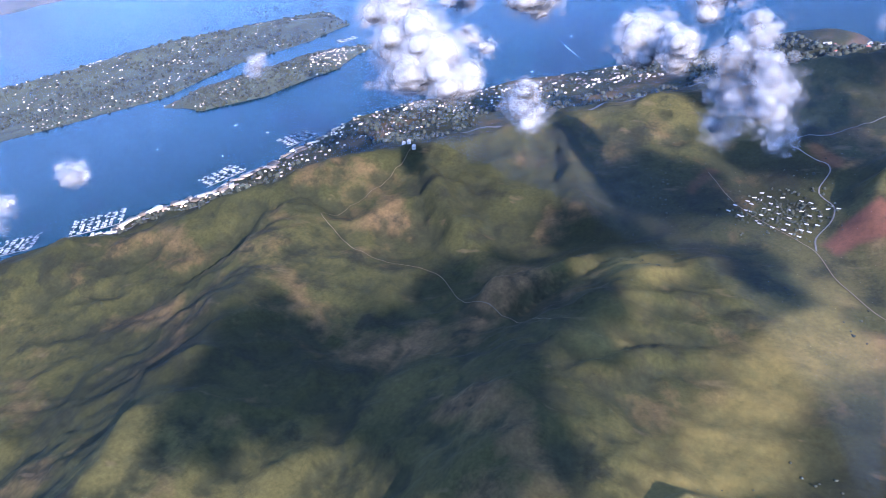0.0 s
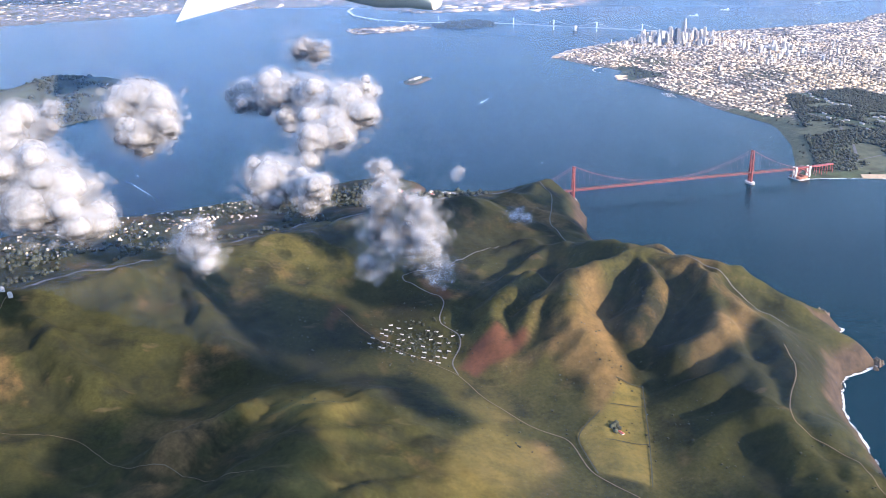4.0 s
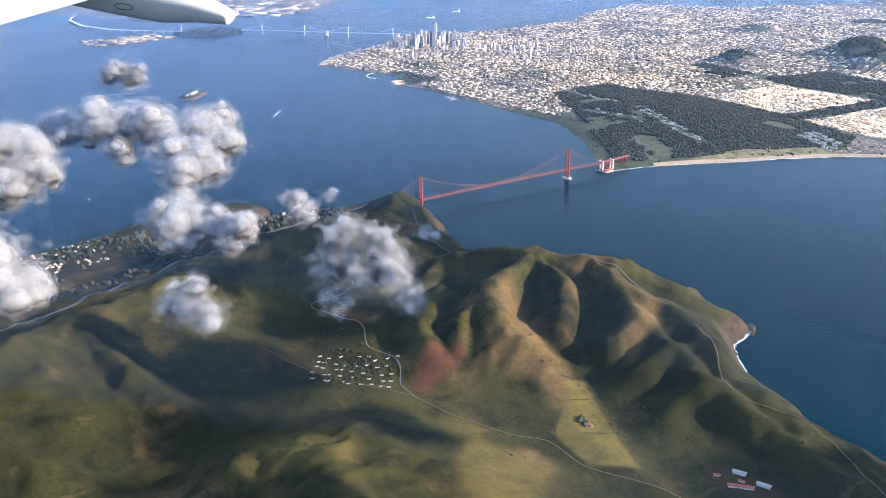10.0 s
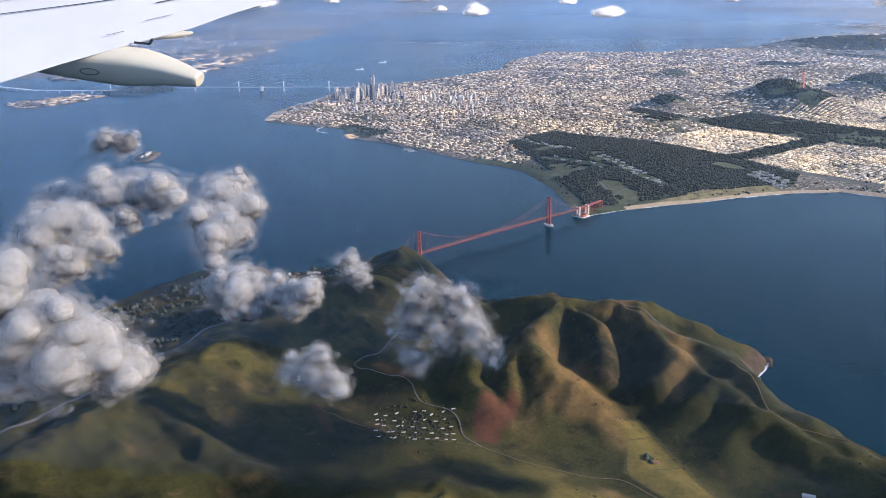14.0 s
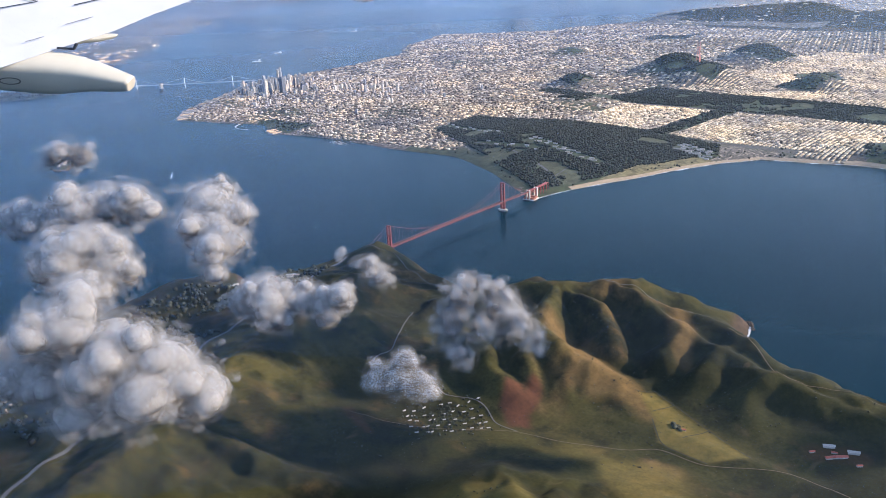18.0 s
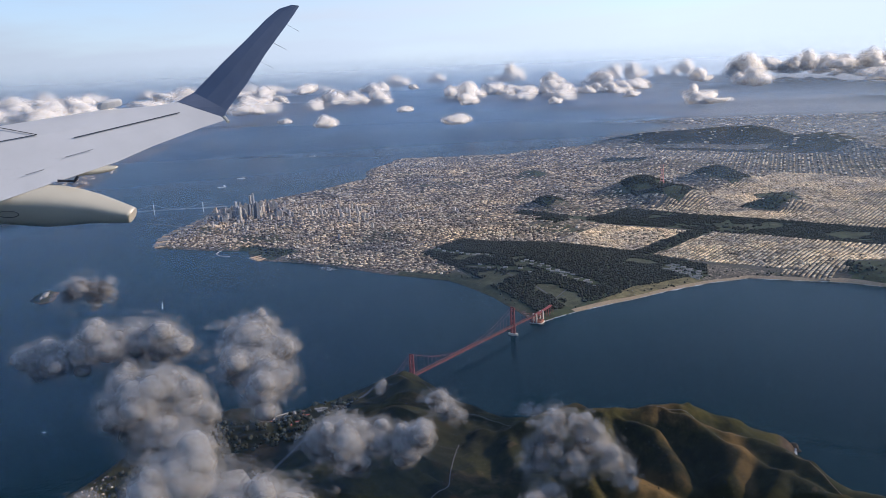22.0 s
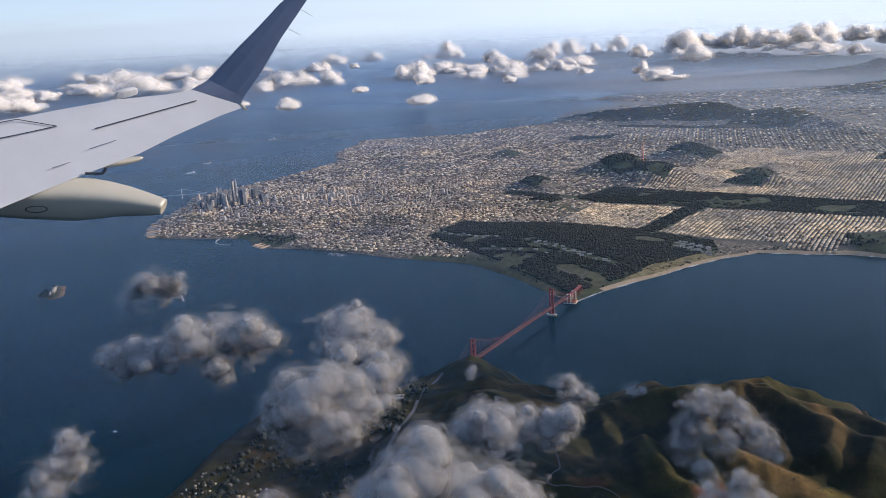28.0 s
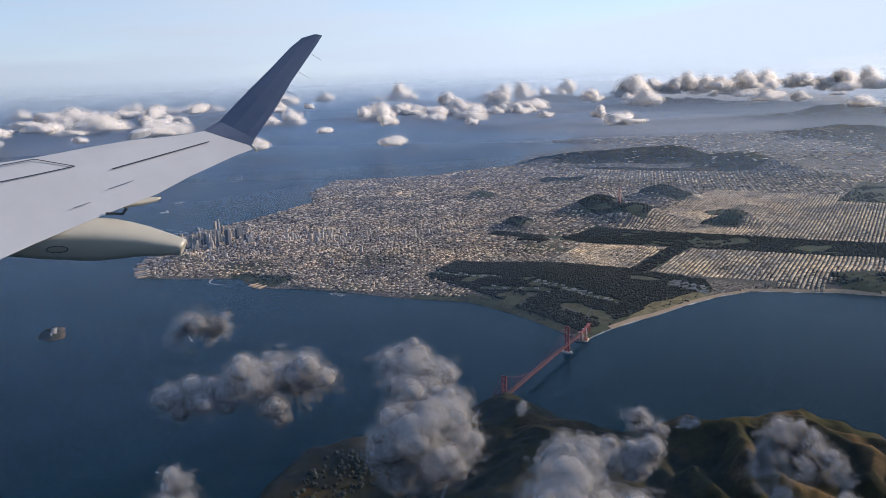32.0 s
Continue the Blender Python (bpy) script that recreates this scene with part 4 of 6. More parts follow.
def grid_points(cx, cy, half_x, half_y, dx, dy, turn):
    i, j = np.meshgrid(np.arange(-half_x, half_x, dx), np.arange(-half_y, half_y, dy), indexing="ij")
    i, j = i.ravel(), j.ravel()
    c, s = math.cos(turn), math.sin(turn)
    return cx + i * c - j * s, cy + i * s + j * c


def rows_of_houses(turn, region, cx, cy, hx, hy, bx, by, chunk, depth, low, high, keep=1.0, sides=(-1, 1)):
    """Two rows of houses back to back in every block of a street grid."""
    X, Y = grid_points(cx, cy, hx, hy, bx, by, turn)
    ok = region(X, Y)
    X, Y = X[ok], Y[ok]
    n = int((by - 0.022) / chunk)
    off = np.array([(sx * (bx / 2 - 0.011 - depth / 2), (k + 0.5) * chunk - n * chunk / 2) for sx in sides for k in range(n)])
    c, s = math.cos(turn), math.sin(turn)
    px = (X[:, None] + off[None, :, 0] * c - off[None, :, 1] * s).ravel()
    py = (Y[:, None] + off[None, :, 0] * s + off[None, :, 1] * c).ravel()
    ok = (rs.rand(len(px)) < keep) & ~in_parks(px, py)
    px, py = px[ok], py[ok]
    sz = np.stack([depth * rs.uniform(0.75, 1.1, len(px)), chunk * rs.uniform(0.8, 1.0, len(px)), rs.uniform(low, high, len(px))], -1)
    return px, py, sz, np.full(len(px), turn)


WEST = lambda x, y: (inside(x, y, CITY) > 0.08) & (x < 1.75) & (y < -3.55) & (y > -10.4) & ~in_parks(x, y)
CORE = lambda x, y: (inside(x, y, CITY) > 0.05) & ~((x < 1.75) & (y > -10.4)) & (y > -10.4) & (x < 10) & ~in_parks(x, y) & (y > -4.2 - 0.75 * (7.6 - x) * (x > 3.9))
MISSION = lambda x, y: (inside(x, y, CITY) > 0.05) & (x > 1.75) & (y > -10.4) & ~(y > -4.2 - 0.75 * (7.6 - x) * (x > 3.9)) & (x < 11) & ~in_parks(x, y)
SOUTH = lambda x, y: (inside(x, y, CITY) > 0.1) & (y <= -10.4) & (y > -13.4) & ~in_parks(x, y)
sets = [rows_of_houses(radians(4.5), WEST, -0.3, -7.0, 4.5, 4.5, 0.0945, 0.205, 0.030, 0.027, 0.008, 0.012, 0.95),
    rows_of_houses(radians(9), CORE, 5.0, -3.6, 5.5, 5.5, 0.105, 0.105, 0.018, 0.026, 0.007, 0.013, 0.75),
    rows_of_houses(radians(4), MISSION, 6.0, -7.5, 6.0, 5.0, 0.150, 0.185, 0.028, 0.036, 0.007, 0.013, 0.7),
    rows_of_houses(radians(20), SOUTH, 4.0, -12.0, 8.5, 3.0, 0.16, 0.24, 0.04, 0.04, 0.008, 0.014, 0.65)]
px, py, sz, tn = (np.concatenate([q[k] for q in sets]) for k in range(4))
dt = np.exp(-((px - 7.0) ** 2 + (py + 3.2) ** 2) / 2.2)
sz[:, 2] *= 1 + 0.9 * dt * rs.rand(len(px)) + 1.6 * (rs.rand(len(px)) < 0.025)
hz = height_at(px, py, CITY, city_height)
row = np.arange(len(px)) < len(sets[0][0])
for some, mat, label in ((row, ROW_HOUSE, "straight rows of pale stucco houses"), (~row, HOUSE, "dense pale painted houses along the streets")):
    v, f = boxes(np.stack([px, py], -1)[some] * G, sz[some] * G, tn[some], hz[some] * G - 0.1)
    tagged(part("houses", mesh_of("houses", v, f, mat)), label, "houses", "", "stuff")

# ---- clouds ----
def sphere_points(sub):
    bm = bmesh.new()
    bmesh.ops.create_icosphere(bm, subdivisions=sub, radius=1)
    v = np.array([q.co[:] for q in bm.verts])
    f = np.array([[q.index for q in p.verts] for p in bm.faces])
    bm.free()
    return v, f


ICO1 = sphere_points(1)


def noise3(p, freq, seed):
    return (fbm(p[:, 0] + 0.31 * p[:, 2], p[:, 1] - 0.7 * p[:, 2], freq, 4, seed) + fbm(p[:, 2] + 5, p[:, 0] - 0.4 * p[:, 1], freq, 4, seed + 9)) * 0.7


def shell_material(name, lo, hi, thin, top, scale=0.16, white=0.64, glow=0.5, detail=2.2, lean=(0.0, 0.0, 1.0)):
    """Cloud skin: lit white vapour, thinner and denser by turns."""
    m = bpy.data.materials.new(name)
    m.use_nodes = True
    n, l = m.node_tree.nodes, m.node_tree.links
    n.clear()
    out, mix, clear = n.new("ShaderNodeOutputMaterial"), n.new("ShaderNodeMixShader"), n.new("ShaderNodeBsdfTransparent")
    body, dif, tra = n.new("ShaderNodeMixShader"), n.new("ShaderNodeBsdfDiffuse"), n.new("ShaderNodeBsdfTranslucent")
    dif.inputs[0].default_value = tra.inputs[0].default_value = (white, white * 0.995, white * 0.985, 1)
    body.inputs[0].default_value = glow
    face, blend, turn = n.new("ShaderNodeNewGeometry"), n.new("ShaderNodeVectorMath"), n.new("ShaderNodeVectorMath")
    blend.operation, turn.operation = "ADD", "NORMALIZE"
    blend.inputs[1].default_value = lean
    l.new(face.outputs["Normal"], blend.inputs[0])
    l.new(blend.outputs[0], turn.inputs[0])
    l.new(turn.outputs[0], dif.inputs["Normal"])
    fac = ramp_node(n, l, noise_node(n, l, scale, detail, 0.5, seed=hi * 900 + thin * 50), [(lo, (thin, thin, thin)), (hi, (top, top, top))])
    l.new(dif.outputs[0], body.inputs[1])
    l.new(tra.outputs[0], body.inputs[2])
    l.new(fac, mix.inputs[0])
    l.new(clear.outputs[0], mix.inputs[1])
    l.new(body.outputs[0], mix.inputs[2])
    l.new(mix.outputs[0], out.inputs[0])
    return m


ICO3, ICO2 = sphere_points(3), sphere_points(2)


def cloud_radius(seed, puffs, dirs, rough, shift=0.0):
    """How far the heaped cloud reaches in each direction from the middle of its base."""
    r = random.Random(seed)
    reach = [np.full(len(dirs), 0.30)]
    for n in range(puffs):
        a, d = r.uniform(0, math.tau), r.random() ** 0.7
        rad = r.uniform(0.28, 0.5) * (1.15 - 0.5 * d)
        c = np.array((math.cos(a) * d * 0.72, math.sin(a) * d * 0.72, (1 - d * d) * r.uniform(0.05, 0.8)))
        t = dirs @ c
        disc = t * t - c @ c + rad * rad
        reach.append(np.where(disc > 0, t + np.sqrt(np.maximum(disc, 0)), 0.0))
    out = np.power(np.mean(np.power(np.array(reach), 8.0), axis=0) * len(reach), 1 / 8.0) * 0.93
    p = dirs * out[:, None] + seed + shift
    return out * (1 + rough * 0.8 * noise3(p, 2.0, 200) - rough * 0.22 * np.abs(noise3(p, 6.0, 230)))


def cloud_layer(seed, size, puffs, ico, scale, rough, shift=0.0):
    d = ico[0]
    rad = cloud_radius(seed, puffs, d, rough, shift) * scale
    p = d * rad[:, None]
    p[:, 2] = np.where(p[:, 2] < 0, p[:, 2] * 0.5, p[:, 2])
    return p * np.array(size) * G, ico[1]


SHADE_UP = (-0.25 * sun_dir.x, -0.25 * sun_dir.y, 2.3)
# skins of a near cloud from the heart outwards: part, reach, least and greatest cover
SHELLS = [("cloud_core", 0.62, 1.0, 1.0), ("cloud_body", 0.76, 0.45, 0.85), ("cloud_skin", 0.90, 0.14, 0.5), ("cloud_fleece", 1.06, 0.02, 0.34), ("cloud_mist", 1.24, 0.0, 0.22), ("cloud_wisp", 1.42, 0.0, 0.12)]
DENSE = [shell_material(nm, 0.32 + 0.025 * k, 0.68 + 0.01 * k, lo, hi, 0.2 + 0.03 * k, 0.58, 0.24, 2.6, SHADE_UP) for k, (nm, q, lo, hi) in enumerate(SHELLS)]
THIN = [shell_material("thin_" + nm, 0.4 + 0.02 * k, 0.72, 0.04 if k == 0 else 0.0, hi * (0.4 if k == 0 else 0.3), 0.2 + 0.03 * k, 0.64, 0.26, 2.6, SHADE_UP) for k, (nm, q, lo, hi) in enumerate(SHELLS)]
DENSE_PUFF, THIN_PUFF = shell_material("cloud_tuft", 0.42, 0.7, 0.0, 0.2, 0.4, 0.58, 0.24, 3.0, SHADE_UP), shell_material("thin_cloud_tuft", 0.42, 0.75, 0.0, 0.12, 0.4, 0.64, 0.26, 3.0, SHADE_UP)


def billow(c, rad, ico, reach, seed):
    """A lumpy ball of vapour: round bulges with creases between them, flatter below."""
    d = ico[0]
    n = np.abs(noise3(d * 1.1 + seed * 1.7, 1.3, 200)) + 0.22 * np.abs(noise3(d + seed * 2.3, 3.1, 230))
    out = rad * reach * (0.80 + 0.42 * n)
    p = d * out[:, None]
    p[:, 2] = np.where(p[:, 2] < 0, p[:, 2] * 0.75, p[:, 2])
    return c + p


def join(pieces):
    v, f, k = [], [], 0
    for a, b in pieces:
        v.append(a)
        f.append(b + k)
        k += len(a)
    return np.concatenate(v), np.concatenate(f)


def cloud(lobes, seed, label, thin=False, group="low clouds", tufts=46):
    """Lobes (x, y, z, radius) in kilometres, each with smaller bulges budding from it and ragged tufts adrift round it."""
    r = np.random.RandomState(seed)
    base = np.array([q[:3] for q in lobes]).mean(0)
    ob = empty("cumulus_cloud", *(base * G), label, "cloud", group)
    balls = []
    for x, y, z, rad in lobes:
        c = np.array((x, y, z)) - base
        balls.append((c, rad * 0.92, ICO3))
        for n in range(5):
            d = r.normal(size=3) * (1, 1, 0.8) + (0, 0, 0.25)
            d /= np.linalg.norm(d)
            balls.append((c + d * rad * r.uniform(0.45, 0.9), rad * r.uniform(0.35, 0.65), ICO2))
    for k, (nm, reach, lo, hi) in enumerate(SHELLS):
        v, f = join([(billow(c, rad, ico, reach, seed + n * 3.1 + k * 0.2), ico[1]) for n, (c, rad, ico) in enumerate(balls)])
        part(nm, mesh_of(nm, v * G, f, (THIN if thin else DENSE)[k], True), ob)
    pieces = []
    for x, y, z, rad in lobes:
        for n in range(tufts):
            d = r.normal(size=3)
            d *= (1, 1, 0.8) / np.linalg.norm(d)
            far = min(abs(r.normal(0.95, 0.3)), 1.7)
            size = rad * r.uniform(0.12, 0.36) * (1.5 - 0.5 * far)
            pieces.append((np.array((x, y, z)) - base + d * rad * far + ICO1[0] * size * r.uniform(0.7, 1.3, (len(ICO1[0]), 1)) * (r.uniform(0.8, 1.6), r.uniform(0.8, 1.6), 0.8), ICO1[1]))
    v, f = join(pieces)
    tagged(part("vapour", mesh_of("vapour", v * G, f, THIN_PUFF if thin else DENSE_PUFF, True), ob), kind="stuff")
    return ob


HEAPED, WISPY = "white heaped cumulus cloud with a soft grey base", "thin wispy patch of white cloud"
cloud([(-1.1, 2.97, 0.94, 0.108), (-1.05, 3.07, 0.92, 0.13), (-1.14, 2.93, 0.89, 0.108), (-0.97, 3.12, 0.87, 0.097), (-1.15, 3.03, 0.81, 0.119), (-1.19, 2.89, 0.84, 0.065), (-0.96, 3.02, 0.76, 0.108)], 10, HEAPED)
cloud([(0.48, 2.27, 0.65, 0.156), (0.34, 2.17, 0.65, 0.141), (0.49, 2.44, 0.67, 0.141), (0.63, 2.5, 0.61, 0.109), (0.71, 2.63, 0.6, 0.125), (0.81, 2.72, 0.61, 0.094), (0.38, 2.39, 0.54, 0.094)], 11, HEAPED)
cloud([(-0.33, 2.06, 0.75, 0.143), (-0.4, 2.01, 0.7, 0.128), (-0.4, 2.17, 0.66, 0.143), (-0.6, 2.13, 0.62, 0.114), (-0.19, 2.04, 0.75, 0.1), (-0.65, 2.26, 0.61, 0.114), (-0.26, 1.93, 0.79, 0.086)], 12, HEAPED)
cloud([(1.13, 2.22, 0.87, 0.119), (1.08, 2.18, 0.83, 0.102), (1.24, 2.32, 0.79, 0.085), (1.04, 2.13, 0.84, 0.085)], 13, WISPY, True)
cloud([(-1.49, 2.46, 0.66, 0.104), (-1.39, 2.45, 0.64, 0.104), (-1.53, 2.33, 0.63, 0.092), (-1.37, 2.49, 0.63, 0.081), (-1.51, 2.45, 0.59, 0.081), (-1.64, 2.28, 0.62, 0.081), (-1.69, 2.26, 0.66, 0.069)], 14, HEAPED)
cloud([(-1.56, 1.96, 0.65, 0.074), (-1.53, 2.0, 0.69, 0.049), (-1.63, 1.97, 0.64, 0.054)], 15, WISPY, True)
cloud([(-2.18, 2.02, 0.75, 0.077), (-2.21, 1.92, 0.72, 0.066), (-2.16, 2.03, 0.65, 0.088), (-2.13, 2.05, 0.58, 0.077), (-2.28, 1.88, 0.65, 0.088), (-2.36, 1.89, 0.6, 0.077), (-2.27, 1.99, 0.59, 0.077), (-2.4, 1.87, 0.53, 0.055), (-2.21, 2.07, 0.49, 0.066)], 16, WISPY, True)
cloud([(-2.54, 2.66, 0.75, 0.069), (-2.58, 2.61, 0.72, 0.06), (-2.45, 2.67, 0.73, 0.052), (-2.54, 2.63, 0.8, 0.043)], 17, WISPY, True)
cloud([(-1.84, 3.37, 0.96, 0.127), (-1.74, 3.37, 0.84, 0.119), (-1.93, 3.27, 0.87, 0.127), (-2.01, 3.16, 0.81, 0.119), (-1.88, 3.32, 0.76, 0.152), (-1.76, 3.44, 0.78, 0.102), (-2.04, 3.1, 0.69, 0.102), (-2.04, 3.25, 0.76, 0.127), (-1.66, 3.51, 0.76, 0.068)], 18, "large bright heaped cumulus cloud with a domed top")
cloud([(-0.35, 3.65, 0.72, 0.1), (-0.25, 3.7, 0.64, 0.09), (-0.3, 3.6, 0.78, 0.065), (-0.4, 3.75, 0.68, 0.075)], 19, WISPY, True)
cloud([(-0.4, 4.25, 0.65, 0.1), (-0.3, 4.35, 0.64, 0.08)], 20, WISPY, True)
cloud([(-1.15, 3.36, 0.65, 0.077), (-1.35, 3.2, 0.64, 0.06)], 21, WISPY, True)
cloud([(-1.0, 4.75, 0.6, 0.065), (-1.15, 4.68, 0.6, 0.061)], 22, WISPY, True)
cloud([(-2.55, 4.72, 0.6, 0.07), (-2.6, 4.68, 0.58, 0.05)], 23, WISPY, True)
cloud([(-2.88, 4.79, 0.6, 0.058), (-3.05, 4.69, 0.6, 0.062), (-3.17, 4.72, 0.6, 0.054)], 24, WISPY, True)
cloud([(-1.58, 1.38, 0.45, 0.045), (-1.62, 1.35, 0.44, 0.03)], 25, WISPY, True)
cloud([(-0.67, 1.49, 0.4, 0.044)], 26, WISPY, True)

# larger unseen clouds added higher up, out to sea to the south-west, to shade the hills: place of the shade, breadth
for k, (x, y, w) in enumerate(((-1.9, 2.6, 0.42), (-2.6, 3.0, 0.35), (-1.3, 2.0, 0.3), (-0.5, 2.2, 0.5), (-2.9, 3.5, 0.6), (-1.0, 1.1, 0.25), (-2.33, 2.08, 0.16), (-3.35, 0.95, 0.3), (-0.45, 1.25, 0.4))):
    rb = random.Random(40 + k)
    x, y = x - 2.6 / math.tan(SUN_EL) * math.sin(SUN_AZ - math.pi), y - 2.6 / math.tan(SUN_EL) * math.cos(SUN_AZ - math.pi)
    cloud([(x + w * rb.uniform(-0.7, 0.7), y + w * rb.uniform(-0.7, 0.7), 2.6 + w * rb.uniform(-0.1, 0.15), w * rb.uniform(0.22, 0.42)) for n in range(9)], 40 + k, "broad white cumulus cloud high over the sea", group="high clouds", tufts=10)

# far fair-weather clouds, shared shapes
FAR_SKINS = [shell_material("far_cloud_" + nm, 0.3, 0.6, lo, hi, 0.07, 0.95, 0.3, 4.0, tuple(1.5 * q for q in sun_dir)) for nm, lo, hi in (("core", 0.5, 0.85), ("body", 0.3, 0.6), ("fleece", 0.12, 0.42), ("mist", 0.0, 0.3), ("wisp", 0.0, 0.18))]
FAR_PARTS = ("cloud_core", "cloud_body", "cloud_fleece", "cloud_mist", "cloud_wisp")
FAR_SHAPES = [[mesh_of(nm, *cloud_layer(60 + k, (1, 1, 1), 9, ICO3, 0.68 + 0.12 * q, 0.17 + 0.02 * q, 0.06 * q), FAR_SKINS[q], True) for q, nm in enumerate(FAR_PARTS)] for k in range(8)]


def far_cloud(x, y, z, size, turn, k):
    ob = empty("cumulus_cloud", x * G, y * G, z * G, "small distant white cumulus cloud over the bay", "cloud", "far clouds")
    ob.rotation_euler, ob.scale = (0, 0, turn), tuple(0.75 * q for q in size)
    for me, nm in zip(FAR_SHAPES[k % 8], FAR_PARTS):
        part(nm, me, ob)


rc = random.Random(8)
for x, y, s in ((12.0, -9.1, 0.55), (9.1, -10.4, 0.6), (19.5, -26.0, 1.1), (11.5, -18.0, 0.5), (15.0, -29.0, 1.2), (10.5, -31.0, 1.3), (4.5, -32.0, 0.8), (-0.5, -41.0, 1.2), (14.5, -9.8, 0.4), (14.5, -14.5, 0.5), (24.0, -15.5, 0.9), (26.0, -13.5, 0.7)):
    far_cloud(x, y, 0.85, (s, s * 0.8, s * 0.6), rc.uniform(0, 6), rc.randrange(6))
for n in range(150):
    a, d = radians(rc.uniform(60, 185)), rc.uniform(22, 75)
    x, y = -4 + d * math.sin(a), 4 + d * math.cos(a)
    s = rc.uniform(0.3, 0.8) * (0.55 + d / 45)
    far_cloud(x, y, rc.uniform(0.85, 1.05), (s * rc.uniform(1, 1.7), s, s * rc.uniform(0.55, 0.95)), rc.uniform(0, 6), n)
for n in range(34):
    a, d = radians(rc.uniform(156, 173)), rc.uniform(44, 52)
    s = rc.uniform(0.7, 1.4)
    far_cloud(-4 + d * math.sin(a), 4 + d * math.cos(a), rc.uniform(1.0, 1.3), (s * 1.2, s, s * 0.9), rc.uniform(0, 6), n)
for n in range(26):
    a, d = radians(rc.uniform(132, 150)), rc.uniform(29, 35)
    s = rc.uniform(0.4, 0.95)
    far_cloud(-4 + d * math.sin(a), 4 + d * math.cos(a), rc.uniform(0.85, 1.0), (s * 1.3, s, s * 0.9), rc.uniform(0, 6), n)
for n in range(45):
    a, d = radians(rc.uniform(108, 132)), rc.uniform(28, 62)
    s = rc.uniform(0.6, 1.5)
    far_cloud(-4 + d * math.sin(a), 4 + d * math.cos(a), rc.uniform(0.85, 1.0), (s * 1.5, s * 1.1, s * 0.65), rc.uniform(0, 6), n)

for n in range(30):
    a, d = radians(rc.uniform(28, 75)), rc.uniform(26, 60)
    s = rc.uniform(1.2, 2.6)
    far_cloud(-4 + d * math.sin(a), 4 + d * math.cos(a), rc.uniform(1.3, 1.7), (s * 1.9, s * 1.4, s * 0.28), rc.uniform(0, 6), n)


# ---- haze: thin upright veils standing in for misty air, one behind the other over the bay ----
def haze_material(alpha, top, tint):
    m = bpy.data.materials.new("haze")
    m.use_nodes = True
    n, l = m.node_tree.nodes, m.node_tree.links
    n.clear()
    out, mix, clear = n.new("ShaderNodeOutputMaterial"), n.new("ShaderNodeMixShader"), n.new("ShaderNodeBsdfTransparent")
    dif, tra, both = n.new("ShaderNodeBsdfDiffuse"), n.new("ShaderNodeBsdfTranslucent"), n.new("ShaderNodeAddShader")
    # Fixed normal turned from the sun, so the veils take sky light only.
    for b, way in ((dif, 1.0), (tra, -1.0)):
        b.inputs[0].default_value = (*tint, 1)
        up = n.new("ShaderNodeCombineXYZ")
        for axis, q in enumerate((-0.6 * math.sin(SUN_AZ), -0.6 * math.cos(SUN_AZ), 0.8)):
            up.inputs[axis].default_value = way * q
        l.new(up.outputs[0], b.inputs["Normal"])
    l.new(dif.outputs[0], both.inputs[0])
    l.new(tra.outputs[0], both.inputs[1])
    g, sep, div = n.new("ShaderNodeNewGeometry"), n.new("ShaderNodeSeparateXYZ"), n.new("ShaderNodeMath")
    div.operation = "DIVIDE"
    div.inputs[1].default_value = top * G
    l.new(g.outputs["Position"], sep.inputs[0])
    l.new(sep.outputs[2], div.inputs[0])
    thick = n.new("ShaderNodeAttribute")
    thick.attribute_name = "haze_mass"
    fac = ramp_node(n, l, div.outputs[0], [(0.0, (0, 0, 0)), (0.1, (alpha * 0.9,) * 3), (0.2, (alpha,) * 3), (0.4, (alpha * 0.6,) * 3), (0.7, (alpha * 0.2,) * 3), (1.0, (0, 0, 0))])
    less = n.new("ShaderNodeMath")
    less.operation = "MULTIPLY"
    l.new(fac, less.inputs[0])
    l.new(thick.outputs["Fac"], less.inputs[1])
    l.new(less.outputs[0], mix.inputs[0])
    l.new(clear.outputs[0], mix.inputs[1])
    l.new(both.outputs[0], mix.inputs[2])
    l.new(mix.outputs[0], out.inputs[0])
    return m


